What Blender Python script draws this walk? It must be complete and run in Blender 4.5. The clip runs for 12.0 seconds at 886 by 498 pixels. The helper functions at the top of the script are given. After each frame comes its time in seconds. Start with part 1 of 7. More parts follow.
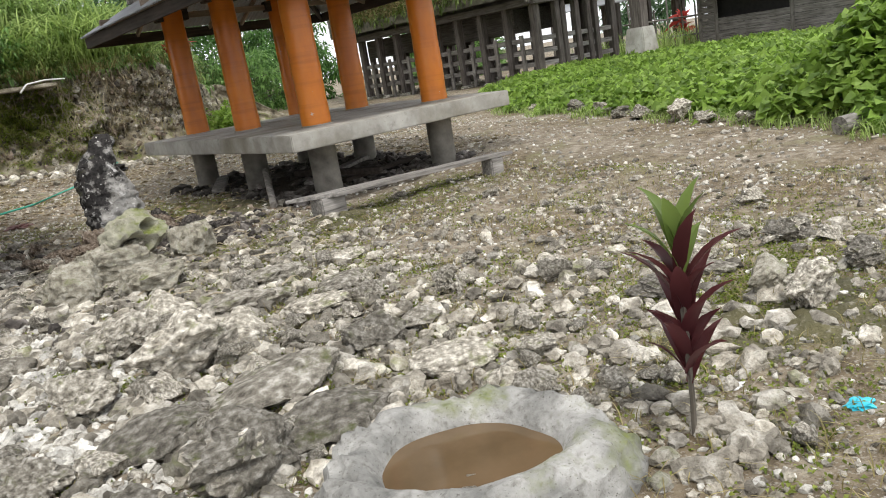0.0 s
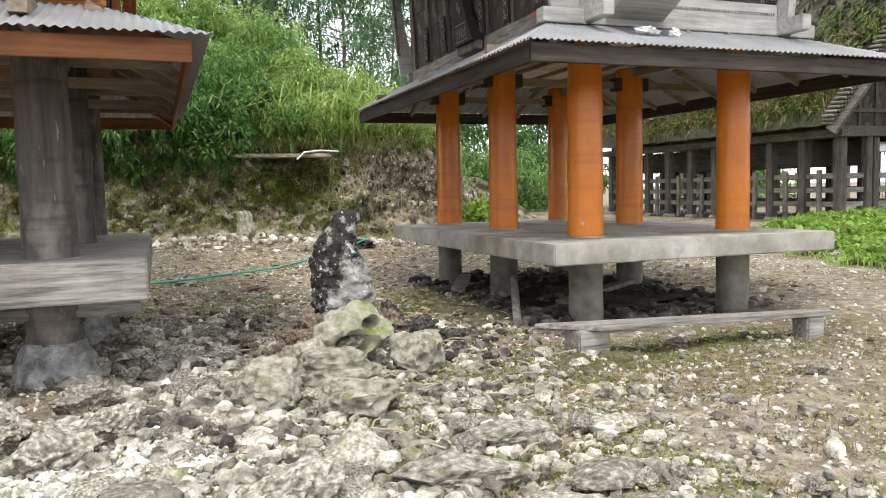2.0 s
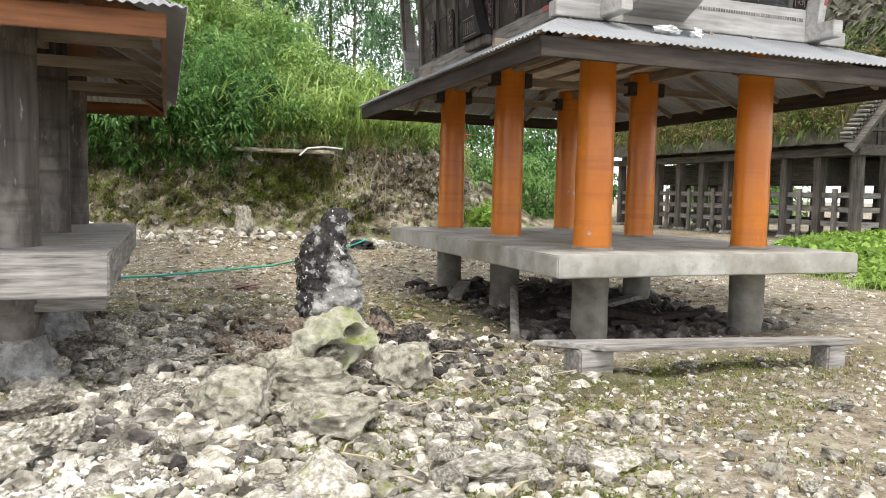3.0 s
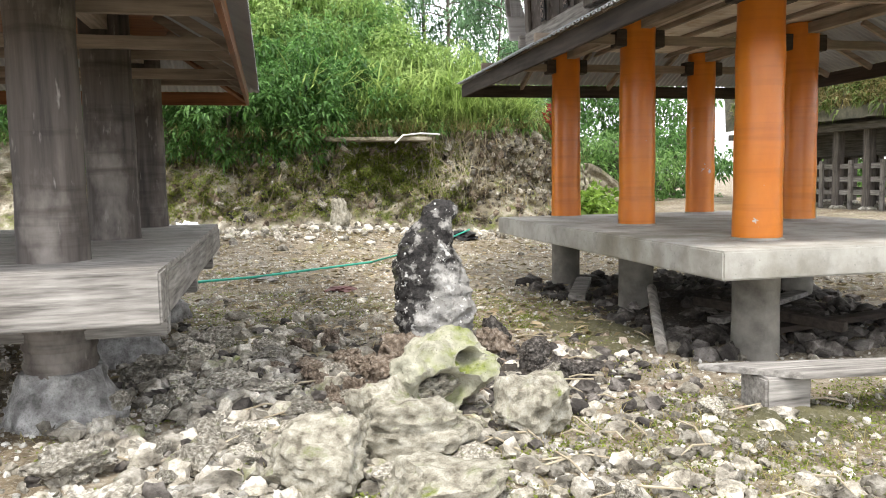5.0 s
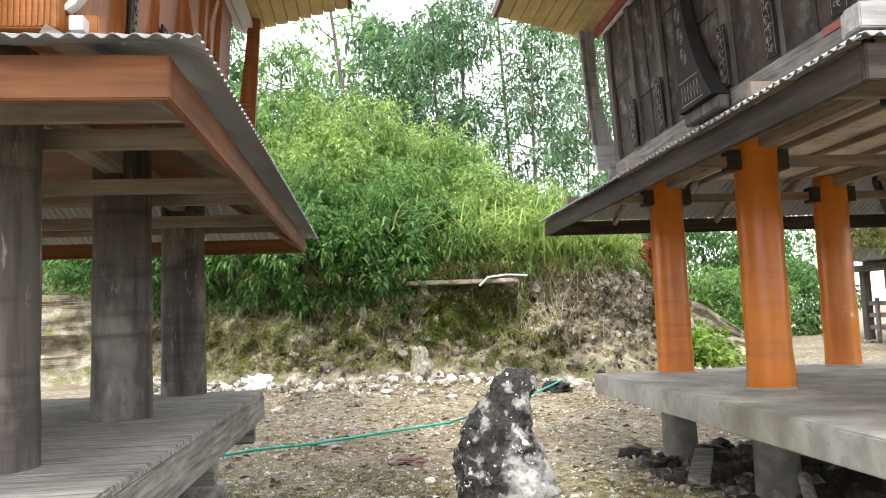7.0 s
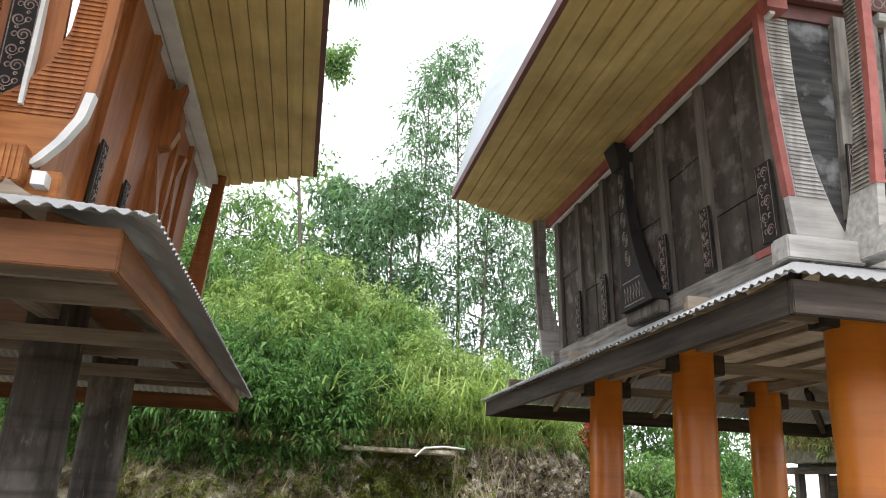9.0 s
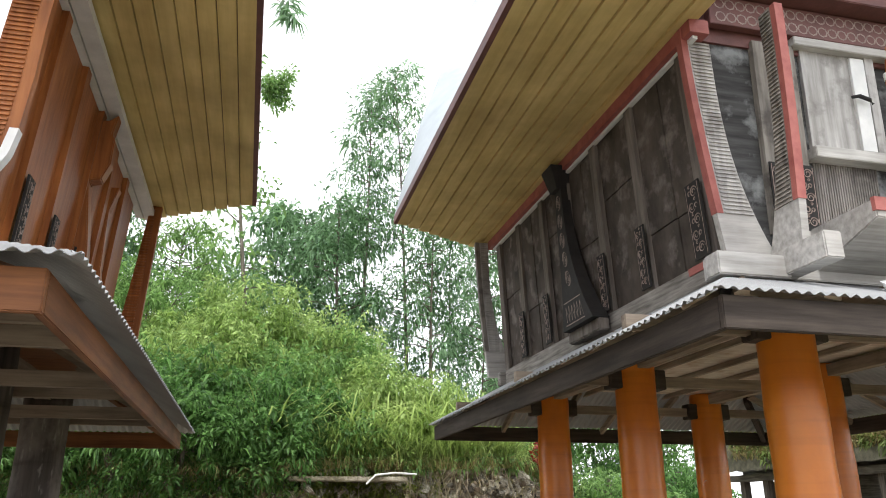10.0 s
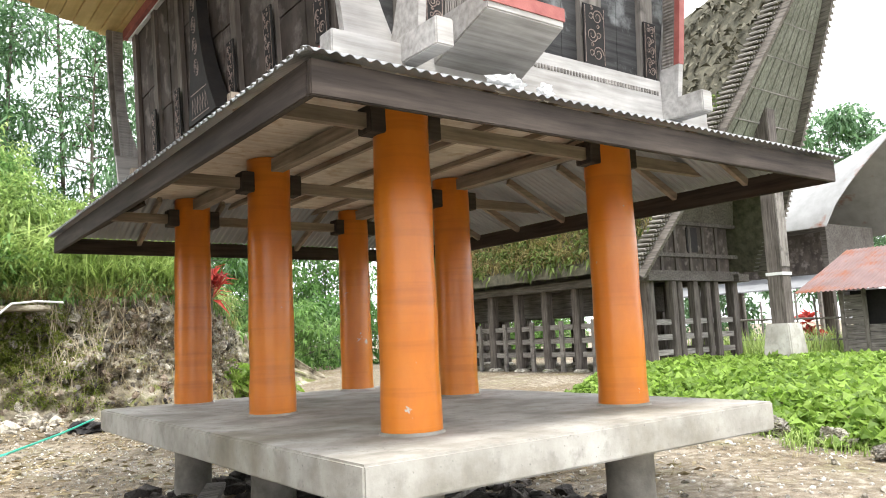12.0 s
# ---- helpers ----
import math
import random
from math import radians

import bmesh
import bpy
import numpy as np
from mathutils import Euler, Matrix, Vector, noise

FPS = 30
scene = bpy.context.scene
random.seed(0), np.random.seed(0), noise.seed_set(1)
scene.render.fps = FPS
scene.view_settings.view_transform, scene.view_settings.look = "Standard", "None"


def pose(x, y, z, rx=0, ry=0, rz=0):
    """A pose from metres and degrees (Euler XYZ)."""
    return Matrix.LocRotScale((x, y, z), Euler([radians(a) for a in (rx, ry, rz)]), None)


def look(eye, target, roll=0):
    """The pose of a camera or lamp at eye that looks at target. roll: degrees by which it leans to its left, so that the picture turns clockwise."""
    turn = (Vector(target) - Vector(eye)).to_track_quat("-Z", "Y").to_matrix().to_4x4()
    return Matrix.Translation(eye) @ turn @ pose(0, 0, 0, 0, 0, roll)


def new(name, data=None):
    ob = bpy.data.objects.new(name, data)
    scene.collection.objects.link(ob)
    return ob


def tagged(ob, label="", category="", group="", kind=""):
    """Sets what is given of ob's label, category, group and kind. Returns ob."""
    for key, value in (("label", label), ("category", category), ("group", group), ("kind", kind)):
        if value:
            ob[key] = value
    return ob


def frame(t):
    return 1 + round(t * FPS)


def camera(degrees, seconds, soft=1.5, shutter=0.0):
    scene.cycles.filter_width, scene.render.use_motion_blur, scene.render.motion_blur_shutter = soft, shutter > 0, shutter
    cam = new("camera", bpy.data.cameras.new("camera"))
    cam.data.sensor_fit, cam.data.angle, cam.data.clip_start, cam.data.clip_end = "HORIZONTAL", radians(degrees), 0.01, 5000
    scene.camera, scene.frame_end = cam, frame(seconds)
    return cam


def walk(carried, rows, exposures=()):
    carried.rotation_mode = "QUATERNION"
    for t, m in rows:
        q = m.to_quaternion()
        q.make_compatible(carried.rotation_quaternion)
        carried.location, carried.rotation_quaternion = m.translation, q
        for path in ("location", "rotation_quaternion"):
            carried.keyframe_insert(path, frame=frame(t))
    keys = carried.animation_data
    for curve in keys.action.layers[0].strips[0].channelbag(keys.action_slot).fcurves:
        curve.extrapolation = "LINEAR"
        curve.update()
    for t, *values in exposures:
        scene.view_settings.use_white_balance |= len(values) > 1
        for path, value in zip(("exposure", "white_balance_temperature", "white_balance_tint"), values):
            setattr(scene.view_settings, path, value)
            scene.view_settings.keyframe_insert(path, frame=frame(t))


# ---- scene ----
cam = camera(60.3, 12.0, soft=1.0)
# (seconds, stops): the camera opens up as it turns into the shade of the barns
EXPOSURES = [(0, 0.68), (1.0, 0.87), (2.5, 1.2), (5.5, 1.62), (6.5, 1.74), (7.2, 1.74), (9.0, 1.28), (10.5, 1.3), (11.3, 1.63), (12.0, 1.75)]
PATH = [
    (0, (-3.957, -7.719, 1.446), (-2.792, -6.165, 0.968), -9.4),
    (0.5, (-3.88, -7.36, 1.419), (-2.87, -5.676, 1.041), -6.5),
    (1, (-3.623, -6.998, 1.393), (-2.758, -5.229, 1.047), -5.2),
    (1.5, (-3.484, -6.639, 1.354), (-2.732, -4.804, 1.101), -3.9),
    (2, (-3.361, -6.127, 1.419), (-2.666, -4.258, 1.265), -1.2),
    (2.5, (-3.28, -5.968, 1.385), (-2.596, -4.094, 1.244), 0.3),
    (2.7, (-3.205, -5.887, 1.4), (-2.52, -4.015, 1.245), 0.6),
    (4.3, (-2.896, -4.85, 1.405), (-2.271, -2.951, 1.339), 4.7),
    (4.5, (-2.885, -4.802, 1.41), (-2.297, -2.895, 1.275), 3.9),
    (5, (-2.889, -4.467, 1.405), (-2.454, -2.524, 1.223), -1.0),
    (5.5, (-2.706, -4.068, 1.385), (-2.303, -2.114, 1.252), -2.4),
    (6, (-2.536, -3.714, 1.435), (-2.147, -1.756, 1.32), -2.1),
    (6.5, (-2.466, -3.342, 1.537), (-2.116, -1.375, 1.606), -0.7),
    (7, (-2.474, -3.215, 1.552), (-2.271, -1.234, 1.737), -2.1),
    (7.2, (-2.478, -3.231, 1.583), (-2.387, -1.246, 1.81), -2.0),
    (8.8, (-2.488, -3.262, 1.685), (-2.301, -1.356, 2.263), 3.3),
    (9, (-2.454, -3.264, 1.686), (-2.133, -1.381, 2.28), 2.8),
    (9.5, (-2.386, -3.276, 1.694), (-1.917, -1.436, 2.319), 1.3),
    (10, (-2.421, -3.288, 1.701), (-1.968, -1.452, 2.354), -0.3),
    (10.5, (-2.384, -3.321, 1.648), (-1.782, -1.523, 2.283), -1.0),
    (11, (-2.216, -3.25, 1.558), (-1.371, -1.532, 2.139), -1.0),
    (11.5, (-1.92, -3.119, 1.534), (-0.947, -1.425, 1.964), -2.4),
    (12, (-1.779, -3.081, 1.459), (-0.596, -1.485, 1.688), -2.6),
]
walk(cam, [(t, look(eye, target, roll)) for t, eye, target, roll in PATH], exposures=EXPOSURES)

# ---- world, sun, exposure ----
world = bpy.data.worlds.new("sky")
scene.world = world
world.use_nodes = True
wn = world.node_tree.nodes
sky = wn.new("ShaderNodeTexSky")
sky.sky_type, sky.sun_disc = "NISHITA", False
sky.sun_elevation, sky.sun_rotation = radians(58), radians(200)
sky.air_density, sky.dust_density, sky.ozone_density = 1.0, 2.0, 1.0
# thin bright cloud over most of the sky
cloud, cover, co = wn.new("ShaderNodeTexNoise"), wn.new("ShaderNodeMapRange"), wn.new("ShaderNodeTexCoord")
cloud.inputs["Scale"].default_value, cloud.inputs["Detail"].default_value = 2.2, 6
cover.inputs["From Min"].default_value, cover.inputs["From Max"].default_value = 0.3, 0.5
cover.inputs["To Min"].default_value, cover.inputs["To Max"].default_value = 0.7, 1.0
veil = wn.new("ShaderNodeMix")
veil.data_type = "RGBA"
veil.inputs[7].default_value = (7.95, 8.13, 8.65, 1)
wl = world.node_tree.links
wl.new(co.outputs["Generated"], cloud.inputs["Vector"])
wl.new(cloud.outputs["Fac"], cover.inputs["Value"])
wl.new(cover.outputs[0], veil.inputs[0])
wl.new(sky.outputs[0], veil.inputs[6])
wl.new(veil.outputs[2], wn["Background"].inputs[0])
wn["Background"].inputs["Strength"].default_value = 0.118
sun = new("sun", bpy.data.lights.new("sun", "SUN"))
sun.data.energy, sun.data.angle, sun.data.color = 1.5, radians(10), (1.0, 0.96, 0.9)
sun.matrix_world = look((-3, -8, 18), (0, 0, 0))


# ---- materials ----
class Mat:
    """A small node-material writer: colours mixed by noise at two scales, with relief."""

    def __init__(self, name):
        self.m = bpy.data.materials.new(name)
        self.m.use_nodes = True
        self.t = self.m.node_tree
        self.b = self.t.nodes["Principled BSDF"]
        tc = self.t.nodes.new("ShaderNodeTexCoord")
        self.co = tc.outputs["Object"]

    def node(self, kind, **values):
        n = self.t.nodes.new(kind)
        for key, value in values.items():
            n.inputs[key].default_value = value
        return n

    def link(self, a, b):
        self.t.links.new(a, b)

    def mapped(self, scale=(1, 1, 1)):
        n = self.node("ShaderNodeMapping", Scale=scale)
        self.link(self.co, n.inputs["Vector"])
        return n.outputs[0]

    def noise(self, scale, detail=6.0, stretch=(1, 1, 1), rough=0.6):
        n = self.node("ShaderNodeTexNoise", Scale=scale, Detail=detail, Roughness=rough)
        self.link(self.mapped(stretch), n.inputs["Vector"])
        return n.outputs["Fac"]

    def ramp(self, fac, *stops):
        n = self.t.nodes.new("ShaderNodeValToRGB")
        e = n.color_ramp.elements
        while len(e) < len(stops):
            e.new(0.5)
        for k, (at, colour) in enumerate(stops):
            e[k].position, e[k].color = at, (*colour, 1)
        self.link(fac, n.inputs[0])
        return n.outputs[0]

    def step(self, fac, a, b):
        n = self.node("ShaderNodeMapRange", **{"From Min": a, "From Max": b})
        self.link(fac, n.inputs["Value"])
        return n.outputs[0]

    def mix(self, fac, a, b, kind="MIX"):
        n = self.t.nodes.new("ShaderNodeMix")
        n.data_type, n.blend_type = "RGBA", kind
        for k, v in ((0, fac), (6, a), (7, b)):
            if isinstance(v, (int, float)):
                n.inputs[k].default_value = v
            elif isinstance(v, tuple):
                n.inputs[k].default_value = (*v, 1)
            else:
                self.link(v, n.inputs[k])
        return n.outputs[2]

    def island(self, amount=0.3, obj=False):
        """A grey around one that differs from piece to piece."""
        g = self.t.nodes.new("ShaderNodeObjectInfo" if obj else "ShaderNodeNewGeometry")
        n = self.node("ShaderNodeMapRange", **{"To Min": 1 - amount, "To Max": 1 + amount})
        self.link(g.outputs["Random" if obj else "Random Per Island"], n.inputs["Value"])
        return n.outputs[0]

    def done(self, colour, rough=0.8, metal=0.0, bump=None, strength=0.3, distance=0.01, spec=0.5):
        if isinstance(colour, tuple):
            self.b.inputs["Base Color"].default_value = (*colour, 1)
        else:
            self.link(colour, self.b.inputs["Base Color"])
        if isinstance(rough, (int, float)):
            self.b.inputs["Roughness"].default_value = rough
        else:
            self.link(rough, self.b.inputs["Roughness"])
        self.b.inputs["Metallic"].default_value = metal
        self.b.inputs["Specular IOR Level"].default_value = spec
        if bump is not None:
            n = self.node("ShaderNodeBump", Strength=strength, Distance=distance)
            self.link(bump, n.inputs["Height"])
            self.link(n.outputs[0], self.b.inputs["Normal"])
        return self.m


def wood(name, dark, light, axis=(1, 1, 1), rough=0.8, grain=14.0, vary=0.15, stain=None, obj=False):
    m = Mat(name)
    g = m.noise(grain, 8, axis)
    c = m.ramp(g, (0.3, dark), (0.7, light))
    big = m.noise(1.7, 4)
    c = m.mix(m.step(big, 0.35, 0.75), c, m.mix(1.0, c, (0.62, 0.6, 0.58), "MULTIPLY"))
    if stain:
        c = m.mix(m.step(m.noise(5.0, 8), 0.52, 0.68), c, stain)
    c = m.mix(1.0, c, m.island(vary, obj), "MULTIPLY")
    return m.done(c, rough, bump=g, strength=0.35, distance=0.006, spec=0.3)


ALONG_X, ALONG_Y, ALONG_Z = (0.12, 1.6, 1.6), (1.6, 0.12, 1.6), (1.6, 1.6, 0.12)


def concrete():
    m = Mat("concrete")
    a, b = m.noise(2.2, 8), m.noise(38, 6)
    c = m.ramp(a, (0.3, (0.22, 0.205, 0.17)), (0.52, (0.37, 0.355, 0.315)), (0.72, (0.5, 0.485, 0.44)))
    c = m.mix(m.step(m.noise(0.9, 8), 0.5, 0.66), c, m.mix(1.0, c, (0.66, 0.63, 0.56), "MULTIPLY"))
    c = m.mix(m.step(m.noise(7, 8), 0.55, 0.75), c, (0.22, 0.21, 0.18))
    c = m.mix(m.step(b, 0.62, 0.7), c, (0.2, 0.19, 0.17))
    return m.done(c, 0.9, bump=b, strength=0.35, distance=0.006)


def orange_paint():
    m = Mat("orange_paint")
    a = m.noise(3.2, 8, (1, 1, 0.5))
    c = m.ramp(a, (0.25, (0.50, 0.135, 0.010)), (0.55, (0.62, 0.185, 0.012)), (0.8, (0.68, 0.23, 0.02)))
    rings = m.noise(4.0, 3, (0.15, 0.15, 3.0))
    c = m.mix(m.step(rings, 0.5, 0.75), c, m.mix(1.0, c, (0.8, 0.76, 0.7), "MULTIPLY"))
    chip = m.step(m.noise(6.5, 5), 0.705, 0.715)
    c = m.mix(chip, c, (0.5, 0.45, 0.38))
    return m.done(c, 0.3, bump=m.noise(6, 6), strength=0.22, distance=0.012)


def dark_pillar():
    m = Mat("weathered_black_wood")
    g = m.noise(9, 8, ALONG_Z)
    c = m.ramp(g, (0.3, (0.034, 0.028, 0.024)), (0.7, (0.125, 0.105, 0.09)))
    c = m.mix(m.step(m.noise(2.6, 8, (1, 1, 0.6)), 0.5, 0.68), c, (0.23, 0.205, 0.18))
    c = m.mix(m.step(m.noise(3.5, 4, (0.2, 0.2, 2.2)), 0.55, 0.7), c, m.mix(1.0, c, (0.55, 0.53, 0.5), "MULTIPLY"))
    c = m.mix(m.step(m.noise(16, 6, (1, 1, 0.25)), 0.62, 0.74), c, (0.3, 0.275, 0.25))
    return m.done(c, 0.75, bump=g, strength=0.4, distance=0.006)


def stone(name, low, mid, high, moss=0.0, scale=3.0, vary=0.2, black=0.0, lichen=0.0, relief=0.015):
    m = Mat(name)
    a, b = m.noise(scale, 10), m.noise(scale * 9, 8)
    c = m.ramp(a, (0.33, low), (0.5, mid), (0.68, high))
    c = m.mix(m.step(b, 0.5, 0.75), c, m.mix(1.0, c, (0.55, 0.53, 0.5), "MULTIPLY"))
    c = m.mix(m.step(m.noise(scale * 22, 5), 0.6, 0.72), c, m.mix(1.0, c, (0.25, 0.23, 0.2), "MULTIPLY"))
    if black:
        c = m.mix(m.step(m.noise(4.6, 8), 0.53 - black, 0.6 - black), c, (0.03, 0.03, 0.028))
    if lichen:
        v = m.node("ShaderNodeTexVoronoi", Scale=13.0)
        wob = m.node("ShaderNodeTexNoise", Scale=6.0, Detail=4.0)
        m.link(m.co, wob.inputs["Vector"])
        moved = m.t.nodes.new("ShaderNodeVectorMath")
        moved.operation = "MULTIPLY_ADD"
        m.link(wob.outputs["Color"], moved.inputs[0])
        moved.inputs[1].default_value = (0.16, 0.16, 0.16)
        m.link(m.co, moved.inputs[2])
        m.link(moved.outputs[0], v.inputs["Vector"])
        spot = m.mix(1.0, m.step(v.outputs["Distance"], 0.33, 0.25), m.step(m.noise(4.3, 5), 0.42, 0.5), "MULTIPLY")
        c = m.mix(spot, c, (0.52, 0.51, 0.48))
    if moss:
        g = m.t.nodes.new("ShaderNodeNewGeometry")
        s = m.t.nodes.new("ShaderNodeSeparateXYZ")
        m.link(g.outputs["Normal"], s.inputs[0])
        up = m.mix(1.0, m.step(s.outputs["Z"], -0.1, 0.7), m.step(m.noise(2.6, 8), 0.62 - moss, 0.78 - moss), "MULTIPLY")
        c = m.mix(up, c, m.ramp(b, (0.3, (0.07, 0.085, 0.015)), (0.7, (0.2, 0.23, 0.05))))
    c = m.mix(1.0, c, m.island(vary), "MULTIPLY")
    return m.done(c, 0.9, bump=b, strength=0.7, distance=relief, spec=0.25)


def leafy(name, dark, light, vary=0.35, rough=0.5, through_light=0.5):
    m = Mat(name)
    g = m.t.nodes.new("ShaderNodeNewGeometry")
    c = m.ramp(g.outputs["Random Per Island"], (0.0, dark), (0.7, light), (1.0, tuple(min(1, v * 1.35) for v in light)))
    c = m.mix(m.step(m.noise(0.8, 3), 0.35, 0.7), c, m.mix(1.0, c, (0.72, 0.8, 0.6), "MULTIPLY"))
    m.b.inputs["Transmission Weight"].default_value = 0
    out = m.t.nodes["Material Output"]
    tr, mixer = m.t.nodes.new("ShaderNodeBsdfTranslucent"), m.t.nodes.new("ShaderNodeMixShader")
    m.link(c, tr.inputs[0])
    mixer.inputs[0].default_value = through_light
    m.link(m.b.outputs[0], mixer.inputs[1])
    m.link(tr.outputs[0], mixer.inputs[2])
    m.link(mixer.outputs[0], out.inputs[0])
    return m.done(c, rough, spec=0.3)


def zinc(name, base=(0.46, 0.46, 0.46), rust=0.0, rough=0.55, metal=0.3):
    m = Mat(name)
    c = m.ramp(m.noise(2.0, 8), (0.3, tuple(v * 0.72 for v in base)), (0.7, base))
    if rust:
        c = m.mix(m.step(m.noise(1.4, 8), 0.62 - rust, 0.75 - rust), c, (0.2, 0.075, 0.04))
    return m.done(c, rough, metal, bump=m.noise(30, 4), strength=0.08)


def plain(name, dark, light, rough=0.6, scale=6.0, bump=0.15, metal=0.0):
    m = Mat(name)
    n = m.noise(scale, 8)
    return m.done(m.ramp(n, (0.3, dark), (0.7, light)), rough, metal, bump=m.noise(scale * 6, 5), strength=bump)


def soil():
    m = Mat("gravelly_soil")
    a, b, c2 = m.noise(0.55, 8), m.noise(9, 10), m.noise(60, 6)
    c = m.ramp(b, (0.28, (0.085, 0.068, 0.046)), (0.5, (0.235, 0.195, 0.14)), (0.72, (0.46, 0.42, 0.345)))
    c = m.mix(m.step(a, 0.42, 0.62), c, m.mix(1.0, c, (0.62, 0.56, 0.46), "MULTIPLY"))
    c = m.mix(m.step(c2, 0.54, 0.66), c, m.mix(0.6, c, (0.46, 0.44, 0.39)))
    c = m.mix(m.step(m.noise(130, 4), 0.58, 0.68), c, (0.07, 0.055, 0.04))
    moss = m.mix(1.0, m.step(m.noise(0.9, 6), 0.53, 0.66), m.step(b, 0.42, 0.58), "MULTIPLY")
    c = m.mix(m.mix(0.6, (0, 0, 0), moss), c, (0.13, 0.14, 0.035))
    return m.done(c, 0.95, bump=m.mix(0.5, b, c2), strength=0.8, distance=0.03, spec=0.2)


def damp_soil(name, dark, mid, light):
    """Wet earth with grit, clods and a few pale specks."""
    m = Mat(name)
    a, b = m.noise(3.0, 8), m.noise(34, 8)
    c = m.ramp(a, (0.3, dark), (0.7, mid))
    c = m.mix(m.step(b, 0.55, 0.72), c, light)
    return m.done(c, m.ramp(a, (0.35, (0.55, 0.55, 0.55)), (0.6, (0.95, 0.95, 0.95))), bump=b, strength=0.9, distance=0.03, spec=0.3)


def menhir():
    """Grey limestone; a black crust lies over its upper face, and white lichen in flecks of several sizes over both."""
    m = Mat("lichened_standing_stone")
    fine, mid = m.noise(40, 8), m.noise(11, 8)
    c = m.ramp(m.noise(5, 8), (0.3, (0.15, 0.145, 0.13)), (0.5, (0.3, 0.29, 0.27)), (0.7, (0.5, 0.485, 0.455)))
    c = m.mix(m.step(fine, 0.52, 0.7), c, m.mix(1.0, c, (0.4, 0.38, 0.36), "MULTIPLY"))
    split = m.t.nodes.new("ShaderNodeVectorMath")
    split.operation = "DOT_PRODUCT"
    m.link(m.co, split.inputs[0])
    split.inputs[1].default_value = (-0.89, 0.0, 0.46)
    total = m.t.nodes.new("ShaderNodeMath")
    m.link(split.outputs["Value"], total.inputs[0])
    m.link(m.noise(3.6, 8), total.inputs[1])
    crust = m.mix(1.0, m.step(total.outputs[0], 0.70, 0.78), m.step(mid, 0.62, 0.52), "MULTIPLY")
    c = m.mix(crust, c, m.ramp(fine, (0.3, (0.012, 0.012, 0.012)), (0.7, (0.055, 0.05, 0.047))))
    c = m.mix(m.step(m.noise(8.5, 3), 0.63, 0.66), c, (0.5, 0.49, 0.47))
    c = m.mix(m.step(m.noise(21, 4), 0.645, 0.67), c, (0.62, 0.61, 0.58))
    c = m.mix(m.mix(1.0, m.step(m.noise(2.3, 5), 0.6, 0.7), m.step(mid, 0.4, 0.6), "MULTIPLY"), c, (0.24, 0.26, 0.09))
    return m.done(c, 0.9, bump=m.mix(0.5, fine, mid), strength=0.9, distance=0.03, spec=0.25)


CONCRETE, ORANGE, PILLAR = concrete(), orange_paint(), dark_pillar()
# concrete of the stumps, its colour darkened for the shade under the slab
STUMP = plain("shaded_concrete", (0.1, 0.092, 0.078), (0.29, 0.272, 0.235), 0.95, 4, 0.5)
GREYWOOD_X = wood("grey_weathered_wood_x", (0.1, 0.092, 0.082), (0.46, 0.435, 0.4), ALONG_X, vary=0.2, grain=20)
GREYWOOD_Y = wood("grey_weathered_wood_y", (0.1, 0.09, 0.08), (0.4, 0.375, 0.34), ALONG_Y, vary=0.2, grain=20)
GREYWOOD_Z = wood("grey_weathered_wood_z", (0.14, 0.125, 0.11), (0.36, 0.335, 0.30), ALONG_Z, vary=0.2, stain=(0.09, 0.08, 0.072))
PALE_X = wood("pale_weathered_wood_x", (0.33, 0.32, 0.30), (0.60, 0.585, 0.56), ALONG_X, vary=0.12)
PALE_Z = wood("pale_weathered_wood_z", (0.30, 0.29, 0.275), (0.58, 0.57, 0.55), ALONG_Z, vary=0.12, stain=(0.2, 0.19, 0.18))
DARKWOOD_X = wood("dark_rafter_wood_x", (0.026, 0.02, 0.016), (0.085, 0.067, 0.055), ALONG_X)
RAFTER_X = wood("brown_rafter_wood_x", (0.2, 0.155, 0.115), (0.42, 0.345, 0.27), ALONG_X)
RAFTER_Y = wood("brown_rafter_wood_y", (0.2, 0.155, 0.115), (0.42, 0.345, 0.27), ALONG_Y)
DARKWOOD_Y = wood("dark_rafter_wood_y", (0.026, 0.02, 0.016), (0.085, 0.067, 0.055), ALONG_Y)
PANEL = wood("smoked_wall_board", (0.04, 0.032, 0.026), (0.125, 0.102, 0.085), (0.5, 0.5, 0.3), grain=9, stain=(0.19, 0.165, 0.145), vary=0.35)
PANEL_F = wood("charred_wall_board", (0.022, 0.022, 0.022), (0.10, 0.10, 0.10), ALONG_X, stain=(0.24, 0.25, 0.25), vary=0.3)
HOUSEWOOD_Z = wood("old_black_house_wood", (0.05, 0.042, 0.036), (0.2, 0.175, 0.155), ALONG_Z, vary=0.35)
HOUSEWOOD_X = wood("old_black_house_board", (0.06, 0.052, 0.045), (0.22, 0.2, 0.175), ALONG_Y, vary=0.35)
ORANGEWOOD_X = wood("oiled_orange_wood_x", (0.27, 0.085, 0.02), (0.48, 0.19, 0.055), ALONG_X, rough=0.5, vary=0.1)
ORANGEWOOD_Y = wood("oiled_orange_wood_y", (0.25, 0.08, 0.02), (0.44, 0.17, 0.05), ALONG_Y, rough=0.5, vary=0.1)
ORANGEWOOD_Z = wood("oiled_orange_wood_z", (0.22, 0.065, 0.016), (0.42, 0.155, 0.045), ALONG_Z, rough=0.45, vary=0.15)
YELLOW = wood("yellow_soffit_board", (0.6, 0.45, 0.17), (0.76, 0.6, 0.27), ALONG_Y, rough=0.6, grain=9, vary=0.06)
